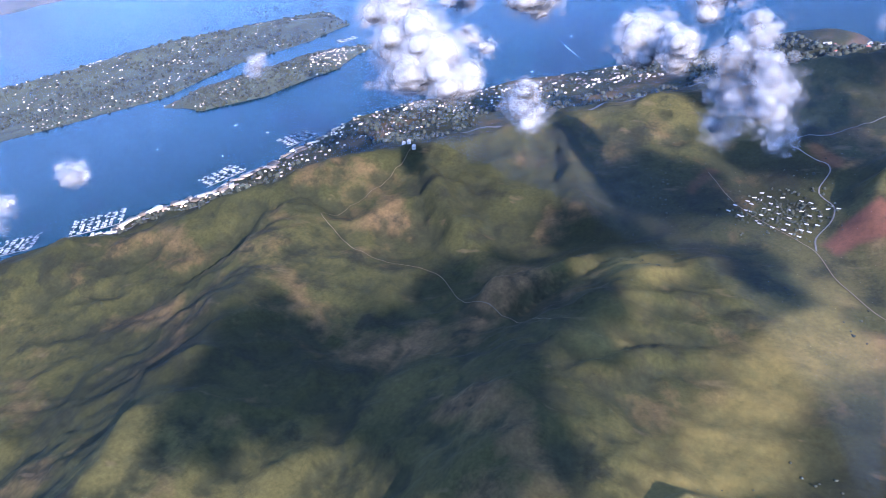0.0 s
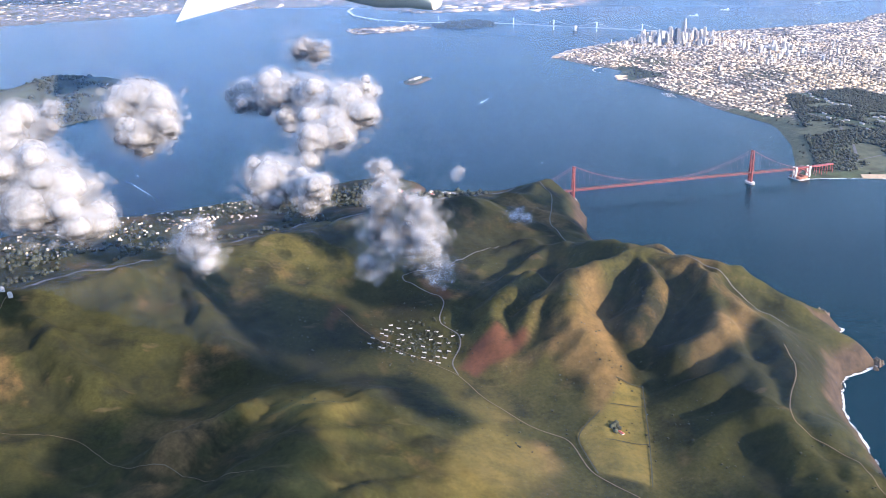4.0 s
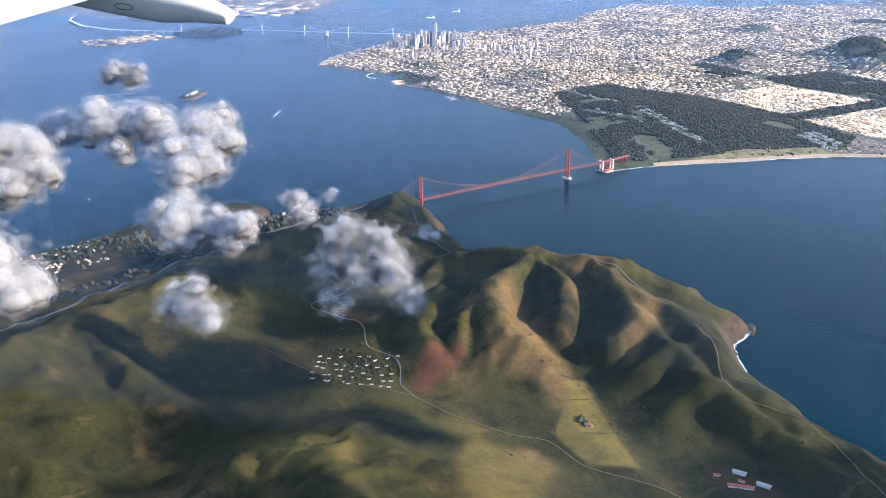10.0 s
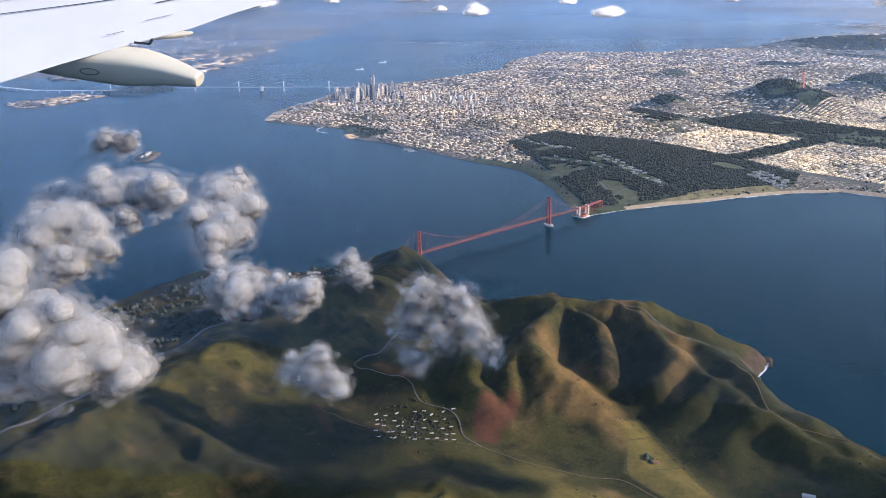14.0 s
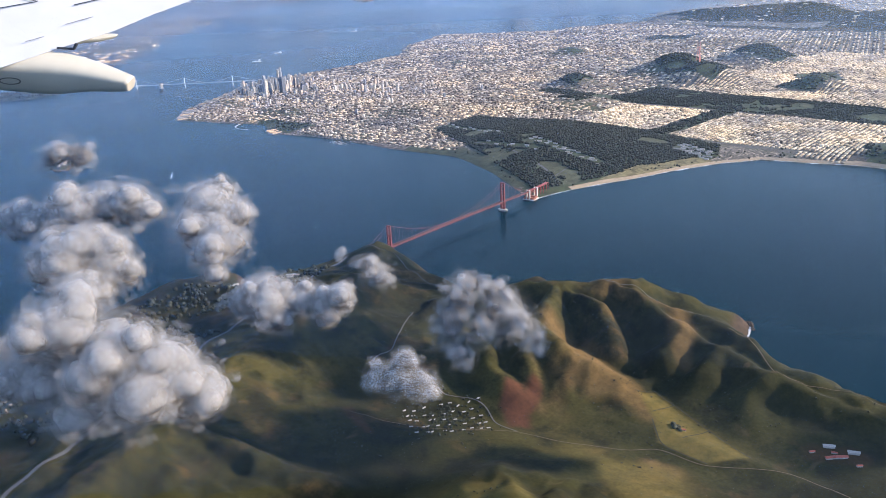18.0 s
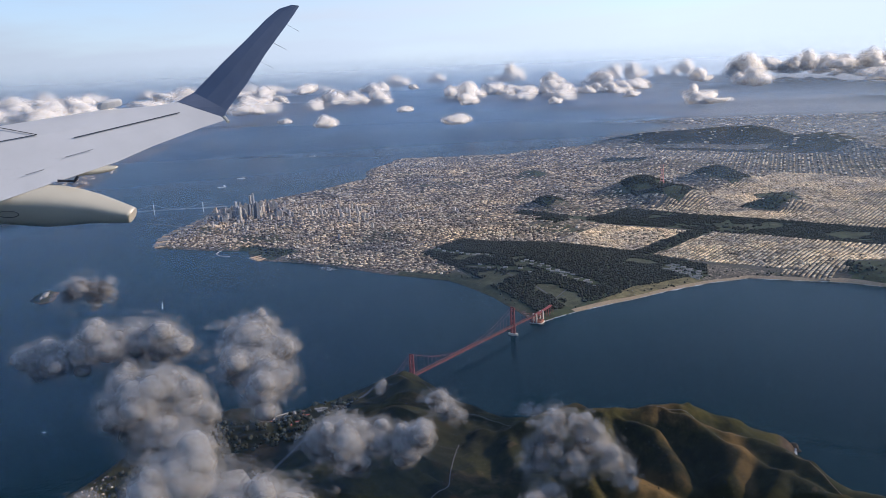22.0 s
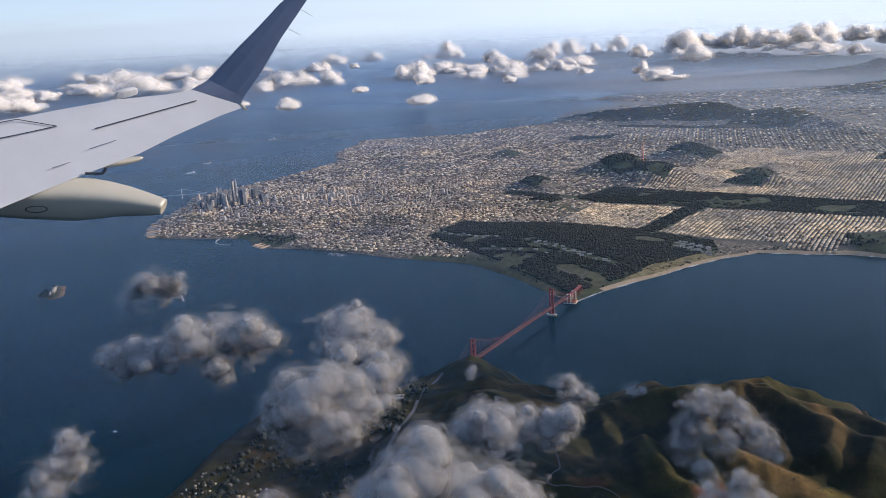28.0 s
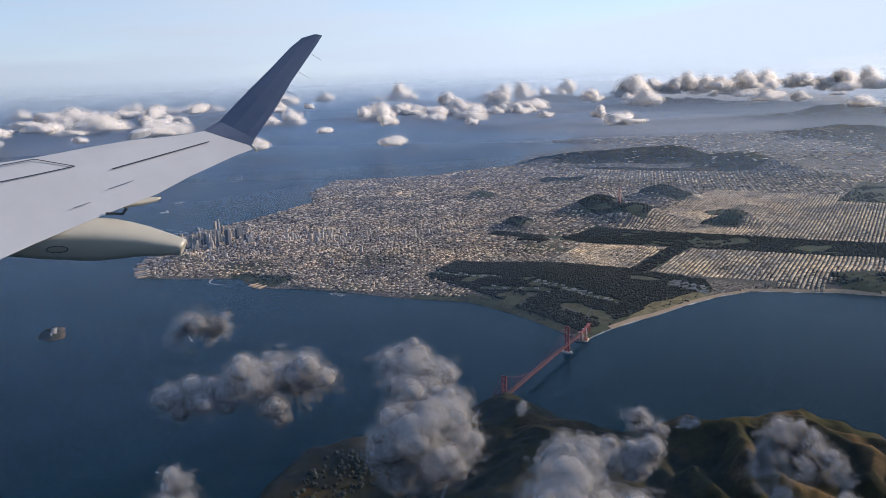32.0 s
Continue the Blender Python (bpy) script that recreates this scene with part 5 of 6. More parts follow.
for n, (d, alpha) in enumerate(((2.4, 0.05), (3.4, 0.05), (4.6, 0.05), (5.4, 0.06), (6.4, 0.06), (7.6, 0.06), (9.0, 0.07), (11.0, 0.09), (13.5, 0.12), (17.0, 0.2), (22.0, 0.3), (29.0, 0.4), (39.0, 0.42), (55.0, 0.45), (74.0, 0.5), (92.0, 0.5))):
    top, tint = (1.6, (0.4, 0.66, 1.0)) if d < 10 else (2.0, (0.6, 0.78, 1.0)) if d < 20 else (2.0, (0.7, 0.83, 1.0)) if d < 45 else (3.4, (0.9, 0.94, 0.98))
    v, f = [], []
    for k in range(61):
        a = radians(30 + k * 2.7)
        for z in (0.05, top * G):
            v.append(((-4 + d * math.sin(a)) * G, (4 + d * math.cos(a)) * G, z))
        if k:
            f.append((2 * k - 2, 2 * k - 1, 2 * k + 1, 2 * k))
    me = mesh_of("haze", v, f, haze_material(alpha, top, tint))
    # Veil thickness by bearing, tuned to suit the camera's view.
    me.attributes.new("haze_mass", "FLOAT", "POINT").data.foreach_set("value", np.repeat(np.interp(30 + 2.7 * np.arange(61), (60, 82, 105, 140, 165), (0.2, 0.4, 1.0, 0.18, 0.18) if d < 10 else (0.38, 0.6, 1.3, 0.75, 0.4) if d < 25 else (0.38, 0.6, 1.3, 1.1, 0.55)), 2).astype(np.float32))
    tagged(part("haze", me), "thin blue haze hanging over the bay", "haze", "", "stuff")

# ---- woods ----
PARK_ROWS = ((2.21, -2.58, 16, 0.5, -0.05, 0.1), (3.1, -2.75, 14, 0.4, -0.04, 0.1), (0.95, -2.35, 18, 0.34, -0.1, 0.4), (0.5, -2.25, 14, 0.3, -0.08, 0.5), (1.35, -2.15, 10, 0.4, 0.02, 0.2), (-0.2, -3.05, 26, 0.22, -0.08, 0.2), (-0.15, -3.2, 26, 0.22, -0.08, 0.2))


def clumps(name, x, y, z, size, mat, label, seed, tall=1.0):
    """Tree crowns joined into one wood: uneven lumps of different size."""
    r = np.random.RandomState(seed)
    base, tri = ICO1
    n = len(x)
    k = r.uniform(0.45, 1.45, (n, 1, 1)) * size
    v = base[None] * k * r.uniform(0.7, 1.3, (n, len(base), 1)) * np.array((1, 1, tall))
    v += np.stack([x, y, z + size * 0.45 * tall], -1)[:, None] 
    f = tri[None] + len(base) * np.arange(n)[:, None, None]
    tagged(part(name, mesh_of(name, v.reshape(-1, 3) * G, f.reshape(-1, 3), mat)), label, "trees", "", "stuff")


def scatter(poly, count, seed, hole=0.0):
    r = np.random.RandomState(seed)
    xs, ys = [q[0] for q in poly], [q[1] for q in poly]
    x, y = r.uniform(min(xs), max(xs), count), r.uniform(min(ys), max(ys), count)
    ok = inside(x, y, poly) > 0.0
    if hole:
        ok &= fbm(x, y, 2.6, 3, 300 + seed) > hole
    return x[ok], y[ok]


for k, (name, count, hole, size) in enumerate((("presidio", 30000, -0.36, 0.0098), ("park", 18000, -0.36, 0.0105), ("strip", 500, 0, 0.013), ("west_point", 1600, -0.3, 0.014), ("sutro", 1500, -0.2, 0.016), ("davidson", 500, 0, 0.016), ("buena", 250, 0, 0.015), ("lone", 150, 0, 0.015), ("mason", 200, 0, 0.012), ("merced", 1200, -0.05, 0.018), ("mclaren", 600, -0.1, 0.018), ("heights", 420, -0.2, 0.014))):
    x, y = scatter(PARKS[name], count, k + 1, hole)
    ok = inside(x, y, CITY) > np.where(x < -0.05, 0.12 + 0.16 * vnoise(x * 4, y * 4, 61), 0.12)
    for cx, cy, n, dx, dy, a in PARK_ROWS:
        ok &= ridge(x, y, [(cx - dx * 0.85, cy - dy * 0.85, 1), (cx + dx * 0.85, cy + dy * 0.85 + 0.05, 1)], 0.05) < 0.62
    x, y = x[ok], y[ok]
    clumps("park_trees", x, y, height_at(x, y, CITY, city_height), size, TREES, "dark green wood of cypress, pine and eucalyptus", k)
x, y = rs.uniform(-3, 9.5, 11000), rs.uniform(-10.5, -1.3, 11000)
ok = (inside(x, y, CITY) > 0.03) & (fbm(x, y, 1.5, 4, 330) > -0.05)
clumps("street_trees", x[ok], y[ok], height_at(x[ok], y[ok], CITY, city_height), 0.009, TREES, "scattered dark green street and yard trees", 21)
bay_side = [(-0.1, 1.1), (0.45, 1.6), (0.4, 2.1), (0.1, 3.0), (-0.4, 4.3), (-1.5, 4.75), (-2.0, 5.6), (-2.4, 5.4), (-2.0, 4.5), (-1.2, 3.9), (-0.7, 2.9), (-0.5, 2.0)]
x, y = scatter(bay_side, 7000, 31, -0.12)
ok = (y < 4.3) | (inside(x, y, MARIN) > 0.22)
x, y = x[ok], y[ok]
clumps("slope_trees", x, y, height_at(x, y, MARIN, marin_height), 0.013, TREES, "dark green trees on the bay side slope", 31)
for k, (p, h, count, tops) in enumerate(((tib_p, tib_h, 5000, 0.015), (bel_p, bel_h, 1600, 0.013), (ang_p, ang_h, 4000, 0.018), (yer_p, yer_h, 700, 0.018), (alc_p, alc_h, 90, 0.008))):
    x, y = scatter(p, count, 40 + k, -0.15)
    clumps("island_trees", x, y, height_at(x, y, p, h), tops, TREES, "dark green trees covering an island", 41 + k)
x, y = scatter([(-4.2, 0.5), (-1.0, 0.8), (-0.6, 2.2), (-2.3, 2.6), (-4.2, 1.8)], 1500, 37, 0.1)
gx, gy = rs.normal(-2.70, 0.012, 22), rs.normal(1.31, 0.008, 22)
clumps("grove", gx, gy, height_at(gx, gy, MARIN, marin_height), 0.009, TREES, "small dark grove beside a lone house", 38)
tx, ty = rs.normal(-1.92, 0.09, 230), rs.normal(1.9, 0.09, 230)
clumps("settlement_trees", tx, ty, height_at(tx, ty, MARIN, marin_height), 0.005, TREES, "dark trees between the valley houses", 39)
clumps("scrub", x, y, height_at(x, y, MARIN, marin_height), 0.0036, TREES, "dark low scrub in the folds of the hills", 37, 0.7)


# ---- small houses: body, roof ----
def house_mesh(w, d, h, roof):
    v = [(-w, -d, 0), (w, -d, 0), (w, d, 0), (-w, d, 0), (-w, -d, h), (w, -d, h), (w, d, h), (-w, d, h)]
    f = [(0, 1, 5, 4), (1, 2, 6, 5), (2, 3, 7, 6), (3, 0, 4, 7)]
    e = 1.12
    rv = [(-w * e, -d * e, h * 0.97), (w * e, -d * e, h * 0.97), (w * e, d * e, h * 0.97), (-w * e, d * e, h * 0.97), (-w * e, 0, h + roof), (w * e, 0, h + roof)]
    rf = [(0, 1, 5, 4), (2, 3, 4, 5), (1, 2, 5), (3, 0, 4), (0, 3, 2, 1)]
    return v, f, rv, rf


WHITE_WALL = plain("white_wall_paint", (0.4, 0.38, 0.34), 0.85, vary=0.1, scale=0.5)
PALE_ROOF = plain("pale_grey_roof", (0.3, 0.28, 0.25), 0.8, vary=0.15, scale=0.5)
RED_ROOF = plain("red_tile_roof", (0.3, 0.09, 0.06), 0.85, vary=0.2, scale=0.5)


def house_kind(w, d, h, roof, wall, top):
    v, f, rv, rf = house_mesh(w * M, d * M, h * M, roof * M)
    return mesh_of("wall", v, f, wall), mesh_of("roof", rv, rf, top)


def place_house(kind, x, y, turn, poly, fn, label, group):
    z = float(height_at(np.array([x]), np.array([y]), poly, fn)[0])
    ob = empty("house", x * G, y * G, z * G - 0.03, label, "house", group)
    ob.rotation_euler = (0, 0, turn)
    part("wall", kind[0], ob)
    part("roof", kind[1], ob)


LONG = house_kind(8, 2.8, 3.0, 1.4, WHITE_WALL, PALE_ROOF)
RED = house_kind(11, 5, 5, 3, WHITE_WALL, RED_ROOF)
BARRACK = house_kind(21, 8, 9, 4, WHITE_WALL, PALE_ROOF)
rh = random.Random(12)
for row in range(-2, 3):
    for k in range(-4, 5):
        if rh.random() < 0.86:
            x, y = -1.92 - 0.022 * k - 0.05 * row + rh.uniform(-0.012, 0.012), 1.90 - 0.034 * k + 0.03 * row + rh.uniform(-0.012, 0.012)
            place_house(LONG, x, y, 1.06 + rh.uniform(-0.15, 0.15) + (0.6 if rh.random() < 0.2 else 0), MARIN, marin_height, "long white single-storey house in a valley settlement", "valley settlement")
HALL = house_kind(22, 8, 7, 5, WHITE_WALL, RED_ROOF)
for dx, dy, kind, label in ((-0.012, 0.0, HALL, "long army hall with a red roof"), (0.018, 0.022, HALL, "long army hall with a red roof"), (0.05, -0.03, BARRACK, "white army building beside red-roofed halls"), (-0.04, -0.045, BARRACK, "low grey army shed"), (-0.085, 0.01, RED, "small white army house with a red roof"), (0.09, 0.03, RED, "small white army house with a red roof")):
    place_house(kind, -3.29 + dx, 1.10 + dy, 0.75 + 6 * dy, MARIN, marin_height, label, "old fort")
for x, y in ((-2.73, 1.30), (-3.27, 1.09), (-1.68, 3.54), (-1.72, 3.5), (-1.66, 3.58)):
    place_house(RED if y < 3 else BARRACK, x, y, 0.4, MARIN, marin_height, "lone white building on the hills", "lone buildings")
for k in range(22):
    place_house(RED if k % 3 else BARRACK, 0.02 + rh.uniform(-0.2, 0.2), 1.55 + rh.uniform(-0.16, 0.2), rh.uniform(0, 3), MARIN, marin_height, "white harbour building with a red roof", "harbour fort")
for cx, cy, n, dx, dy, a in PARK_ROWS:
    for k in range(n):
        t = (k // 2) / (n / 2) - 0.5
        place_house(BARRACK if k % 3 else LONG, cx + dx * t * 2 + rh.uniform(-0.02, 0.02), cy + dy * t * 2 + (k % 2) * 0.06 + rh.uniform(-0.02, 0.02), a + rh.uniform(-0.2, 0.2), CITY, city_height, "white barracks among dark park trees", "park barracks")


# ---- hillside towns: joined small houses ----
def town(name, poly, fn, outline, count, seed, label, size=(0.009, 0.012, 0.006), hole=-1.0):
    r = np.random.RandomState(seed)
    x, y = scatter(outline, count, seed, hole if hole > -1 else 0.0)
    ok = inside(x, y, poly) > 0.01
    x, y = x[ok], y[ok]
    sz = np.array(size) * r.uniform(0.6, 1.5, (len(x), 3))
    v, f = boxes(np.stack([x, y], -1) * G, sz * G, r.uniform(0, 3.1, len(x)), height_at(x, y, poly, fn) * G - 0.02)
    tagged(part(name, mesh_of(name, v, f, HOUSE)), label, "houses", "", "stuff")


shore_town = [(0.3, 2.6), (0.1, 3.2), (-0.35, 4.4), (-0.75, 4.75), (-1.6, 4.85), (-2.2, 5.5), (-2.9, 6.3), (-3.1, 6.1), (-2.3, 5.2), (-1.7, 4.55), (-0.95, 4.2), (-0.4, 3.2), (-0.2, 2.6)]
town("hillside_houses", MARIN, marin_height, shore_town, 5200, 71, "pale houses of a bay side town on a wooded slope")
town("waterfront_sheds", MARIN, marin_height, [(-0.5, 4.72), (-1.6, 4.9), (-2.2, 5.65), (-2.4, 5.5), (-1.7, 4.72), (-0.7, 4.5)], 600, 72, "pale sheds along a harbour front", (0.03, 0.06, 0.01))
town("waterfront_sheds", MARIN, marin_height, [(-0.45, 4.5), (-0.5, 4.7), (-1.05, 4.8), (-1.6, 5.0), (-2.6, 5.9), (-2.75, 5.65), (-1.75, 4.72), (-1.1, 4.56), (-0.6, 4.4)], 500, 79, "white harbour sheds and car parks on a waterfront", (0.022, 0.05, 0.009))
town("hillside_houses", tib_p and tib_p, tib_h, tib_p, 2600, 73, "scattered pale houses on a wooded peninsula", hole=-0.1)
town("hillside_houses", bel_p, bel_h, bel_p, 1100, 74, "scattered pale houses on a wooded island", hole=-0.2)
town("island_buildings", tre_p, tre_h, tre_p, 260, 75, "low pale buildings on a flat island", (0.05, 0.09, 0.012))
town("flatland_towns", EAST, east_height, [(8.0, 13.0), (13.5, 9.0), (15.0, 3.5), (15.5, 0.0), (12.6, -2.6), (15.5, -5.5), (20, -10), (25, -18), (34, -30), (45, -28), (34, -10), (25, 2), (19, 9), (14, 16)], 26000, 76, "pale towns on the far eastern flat land", (0.055, 0.085, 0.01))
town("harbour_sheds", EAST, east_height, [(12.2, -2.0), (13.2, 0.2), (16.0, -0.5), (15.5, -4.5), (13.0, -3.5)], 260, 77, "large pale harbour sheds and container stacks", (0.12, 0.3, 0.016))
town("suburbs", CITY, city_height, [(1.5, -13.5), (7.5, -13.5), (9.0, -20), (13, -27), (20, -33), (32, -44), (26, -46), (12, -34), (5, -27), (0.5, -22), (-1.0, -14)], 26000, 78, "pale suburbs stretching down the peninsula", (0.04, 0.08, 0.01), hole=-0.4)


# ---- marinas: a quay, pontoons, boats ----
WHITE_HULL = plain("white_boat_hull", (0.28, 0.28, 0.28), 0.4, vary=0.05, scale=1.0)
PLANKS = plain("grey_dock_planks", (0.2, 0.19, 0.17), 0.9, vary=0.2, scale=1.5)


def marina(x, y, turn, docks, length, gap, seed):
    r = np.random.RandomState(seed)
    ob = empty("marina", x * G, y * G, 0, "marina of long pontoons lined with white boats", "marina", "marinas")
    ob.rotation_euler = (0, 0, turn)
    for k in range(docks):
        v, f = boxes([(0.5 * length * G, k * gap * G)], [(length * G, 4 * M, 1.2 * M)], [0], [0.0])
        part("pontoon", mesh_of("pontoon", v, f, PLANKS), ob)
        n = int(length / 0.0065)
        bx = np.repeat(np.linspace(0.01, length - 0.004, n), 2)
        by = k * gap + np.tile((0.0095, -0.0095), n)
        keep = r.rand(2 * n) < 0.25
        sz = np.stack([r.uniform(0.0032, 0.0048, 2 * n), r.uniform(0.010, 0.015, 2 * n), r.uniform(0.002, 0.004, 2 * n)], -1)
        v, f = boxes(np.stack([bx, by], -1)[keep] * G, sz[keep] * G, np.zeros(keep.sum()), np.full(keep.sum(), 0.01))
        tagged(part("boat_row", mesh_of("boat_row", v, f, WHITE_HULL), ob), "row of white moored boats", kind="stuff")
    v, f = boxes([(0, docks * gap * 0.5 * G)], [(6 * M, docks * gap * G, 1.5 * M)], [0], [0])
    part("quay", mesh_of("quay", v, f, PLANKS), ob)


for k, (x, y, a, n, l) in enumerate(((-0.62, 4.74, 1.0, 5, 0.22), (-1.15, 4.95, 1.1, 6, 0.2), (-1.62, 4.92, 0.9, 5, 0.2), (-1.85, 5.35, 0.6, 7, 0.24), (-2.15, 5.75, 0.5, 6, 0.22), (3.25, -1.47, 1.4, 5, 0.1), (1.95, 5.75, 0.8, 4, 0.15))):
    marina(x, y, a, n, l, 0.045, 80 + k)


# ---- roads ----
def road(name, pts, width, mat, poly, fn, label, lift=0.10):
    """A ribbon laid over the ground."""
    p = np.array(pts, float)
    seg = np.hypot(*np.diff(p, axis=0).T)
    t = np.r_[0, np.cumsum(seg)]
    u = np.linspace(0, t[-1], max(8, int(t[-1] / 0.02)))
    x, y = np.interp(u, t, p[:, 0]), np.interp(u, t, p[:, 1])
    for _ in range(6):
        x[1:-1], y[1:-1] = (x[:-2] + 2 * x[1:-1] + x[2:]) / 4, (y[:-2] + 2 * y[1:-1] + y[2:]) / 4
    x = x + 0.008 * fbm(u, u * 0, 6, 2, 500)
    dx, dy = np.gradient(x), np.gradient(y)
    d = np.hypot(dx, dy) + 1e-9
    v = []
    for s in (-0.5, 0.5):
        a, b = x - dy / d * width * s, y + dx / d * width * s
        v.append(np.stack([a * G, b * G, np.maximum(height_at(a, b, poly, fn), height_at(x, y, poly, fn)) * G + lift], -1))
    v = np.stack(v, 1).reshape(-1, 3)
    k = np.arange(len(x) - 1) * 2
    ob = part(name, mesh_of(name, v, np.stack([k, k + 2, k + 3, k + 1], -1), mat))
    tagged(ob, label, "road", "", "structure")


MR = (MARIN, marin_height)
GREY_ROAD = plain("worn_grey_road", (0.085, 0.08, 0.07), 0.9, vary=0.2, scale=0.6)
road("road_coast", [(-2.55, 0.62), (-2.72, 0.66), (-2.79, 0.73), (-2.94, 0.81), (-3.15, 0.72), (-3.36, 0.74), (-3.6, 0.8)], 0.004, TRACK, *MR, "pale road along the coast")
road("road_valley", [(-1.62, 2.2), (-1.9, 2.05), (-2.22, 1.77), (-2.42, 1.71), (-2.62, 1.6), (-2.72, 1.48), (-2.92, 1.47), (-3.21, 1.3), (-4.2, 1.35)], 0.004, TRACK, *MR, "pale road along the valley floor")
road("road_loop", [(-2.22, 1.77), (-2.1, 1.78), (-1.98, 1.71), (-1.87, 1.71), (-1.76, 1.78), (-1.62, 1.72), (-1.57, 1.72), (-1.46, 1.86), (-1.36, 1.9), (-1.38, 1.75), (-1.27, 1.61), (-1.1, 1.35)], 0.006, GREY_ROAD, *MR, "winding grey road above the settlement")
road("road_ridge", [(-0.15, 0.9), (-0.45, 0.88), (-0.8, 1.0), (-1.15, 1.0), (-1.5, 0.78), (-1.85, 0.72), (-2.05, 0.6), (-2.3, 0.45)], 0.005, GREY_ROAD, *MR, "scenic road along the ridge")
road("road_track", [(-1.7, 3.5), (-2.05, 3.6), (-2.25, 3.75), (-2.45, 3.5), (-2.5, 3.1), (-2.75, 2.9), (-3.0, 2.5)], 0.003, TRACK, *MR, "dirt track over the northern hills")
for pts in ([(-2.43, 1.21), (-2.48, 1.12)], [(-2.47, 1.12), (-2.64, 1.175), (-2.83, 1.235), (-3.04, 1.315)], [(-2.77, 1.37), (-2.81, 1.23)], [(-2.6, 1.33), (-2.72, 1.46), (-2.93, 1.45)], [(-2.57, 1.28), (-2.6, 1.16)]):
    road("hedge", pts, 0.004, TREES, *MR, "thin dark hedge line between fields", 0.16)
road("road_highway", [(-0.10, 1.02), (-0.13, 1.25), (-0.35, 1.65), (-0.62, 2.3), (-0.95, 2.9), (-1.5, 3.9), (-1.95, 4.75), (-2.6, 5.7)], 0.02, ASPHALT, *MR, "grey motorway climbing from the bridge")
CT = (CITY, city_height)
road("road_highway", [(0.12, -1.35), (0.3, -1.6), (0.75, -1.85), (1.3, -2.05), (2.2, -2.1), (3.0, -2.25)], 0.02, ASPHALT, *CT, "pale motorway from the bridge to the city")
road("road_highway", [(0.3, -1.6), (0.45, -2.2), (0.5, -3.0), (0.55, -3.6)], 0.012, ASPHALT, *CT, "road through the park woods")
for a, b in (((3.6, -1.75), (4.2, -6.2)), ((5.2, -1.7), (6.1, -6.0)), ((4.8, -2.4), (8.0, -2.0)), ((2.4, -4.0), (6.6, -3.4)), ((3.9, -5.9), (7.6, -3.1))):
    road("road_avenue", [a, b], 0.026, ASPHALT, *CT, "wide grey avenue between houses")


# ---- towers of the city ----
def tower_meshes():
    def stack(levels, taper=0):
        v, f = [], []
        for (w, d, z0, z1, t) in levels:
            k = len(v)
            for z, q in ((z0, 1.0), (z1, t)):
                v += [(-w * q, -d * q, z), (w * q, -d * q, z), (w * q, d * q, z), (-w * q, d * q, z)]
            f += [tuple(int(c) + k for c in q) for q in BOX_F]
        return v, f
    return [stack([(0.5, 0.5, 0, 0.93, 1), (0.36, 0.36, 0.93, 1.0, 1)]), stack([(0.5, 0.4, 0, 0.7, 1), (0.4, 0.32, 0.7, 0.95, 1), (0.15, 0.15, 0.95, 1.0, 1)]), stack([(0.5, 0.5, 0, 0.12, 1), (0.4, 0.4, 0.12, 0.97, 1), (0.42, 0.42, 0.97, 1.0, 1)]), stack([(0.5, 0.35, 0, 1.0, 1), (0.2, 0.2, 1.0, 1.04, 1)]), stack([(0.5, 0.5, 0, 0.8, 1), (0.5, 0.5, 0.8, 1.0, 0.55)])]


def tower_material(name, wall, glass):
    """Storeys of wall and glass bands with slight differences from house to house."""
    m, n, l, b = shader(name, 0.55, 0, 0.4)
    g, w = n.new("ShaderNodeNewGeometry"), n.new("ShaderNodeTexWave")
    w.bands_direction = "Z"
    w.inputs["Scale"].default_value = 1.6
    l.new(g.outputs["Position"], w.inputs["Vector"])
    c = ramp_node(n, l, w.outputs["Fac"], [(0.35, wall), (0.6, glass)])
    o = n.new("ShaderNodeObjectInfo")
    c = mix_node(n, l, 1.0, c, ramp_node(n, l, o.outputs["Random"], [(0, (0.65, 0.65, 0.65)), (1, (1.15, 1.1, 1.05))]), "MULTIPLY")
    l.new(c, b.inputs["Base Color"])
    return m


T_MATS = [tower_material("pale_tower_wall", (0.62, 0.57, 0.48), (0.3, 0.29, 0.27)), tower_material("grey_tower_wall", (0.33, 0.33, 0.33), (0.15, 0.17, 0.2)), tower_material("dark_tower_glass", (0.10, 0.11, 0.13), (0.05, 0.06, 0.08)), tower_material("tan_tower_wall", (0.55, 0.45, 0.33), (0.28, 0.24, 0.2))]
shapes = tower_meshes()
T_MESH = [[mesh_of("tower_block", v, f, m) for v, f in shapes] for m in T_MATS]
T_NAME = ("pale concrete", "grey concrete", "dark glass", "tan stone")
rt = random.Random(33)


def high_rise(x, y, w, h, mat, shape, turn=0.15, label=""):
    z = float(height_at(np.array([x]), np.array([y]), CITY, city_height)[0])
    ob = new("high_rise", T_MESH[mat][shape])
    ob.matrix_world = Matrix.LocRotScale((x * G, y * G, z * G - 0.2), Euler((0, 0, turn)), (w * M, w * M, h * M))
    tagged(ob, label or f"{T_NAME[mat]} high-rise among the city's towers", "building", "city towers")


for n in range(120):
    x, y = rt.gauss(7.05, 0.36), rt.gauss(-3.15, 0.36)
    if float(inside(np.array([x]), np.array([y]), CITY)) > 0.08:
        d = math.hypot(x - 7.05, y + 3.15)
        high_rise(x, y, rt.uniform(28, 48), max(45, rt.gauss(150, 45) * math.exp(-d * d / 0.7)), rt.choice((0, 0, 1, 1, 2, 3)), rt.randrange(5), rt.choice((0.16, 0.95)))
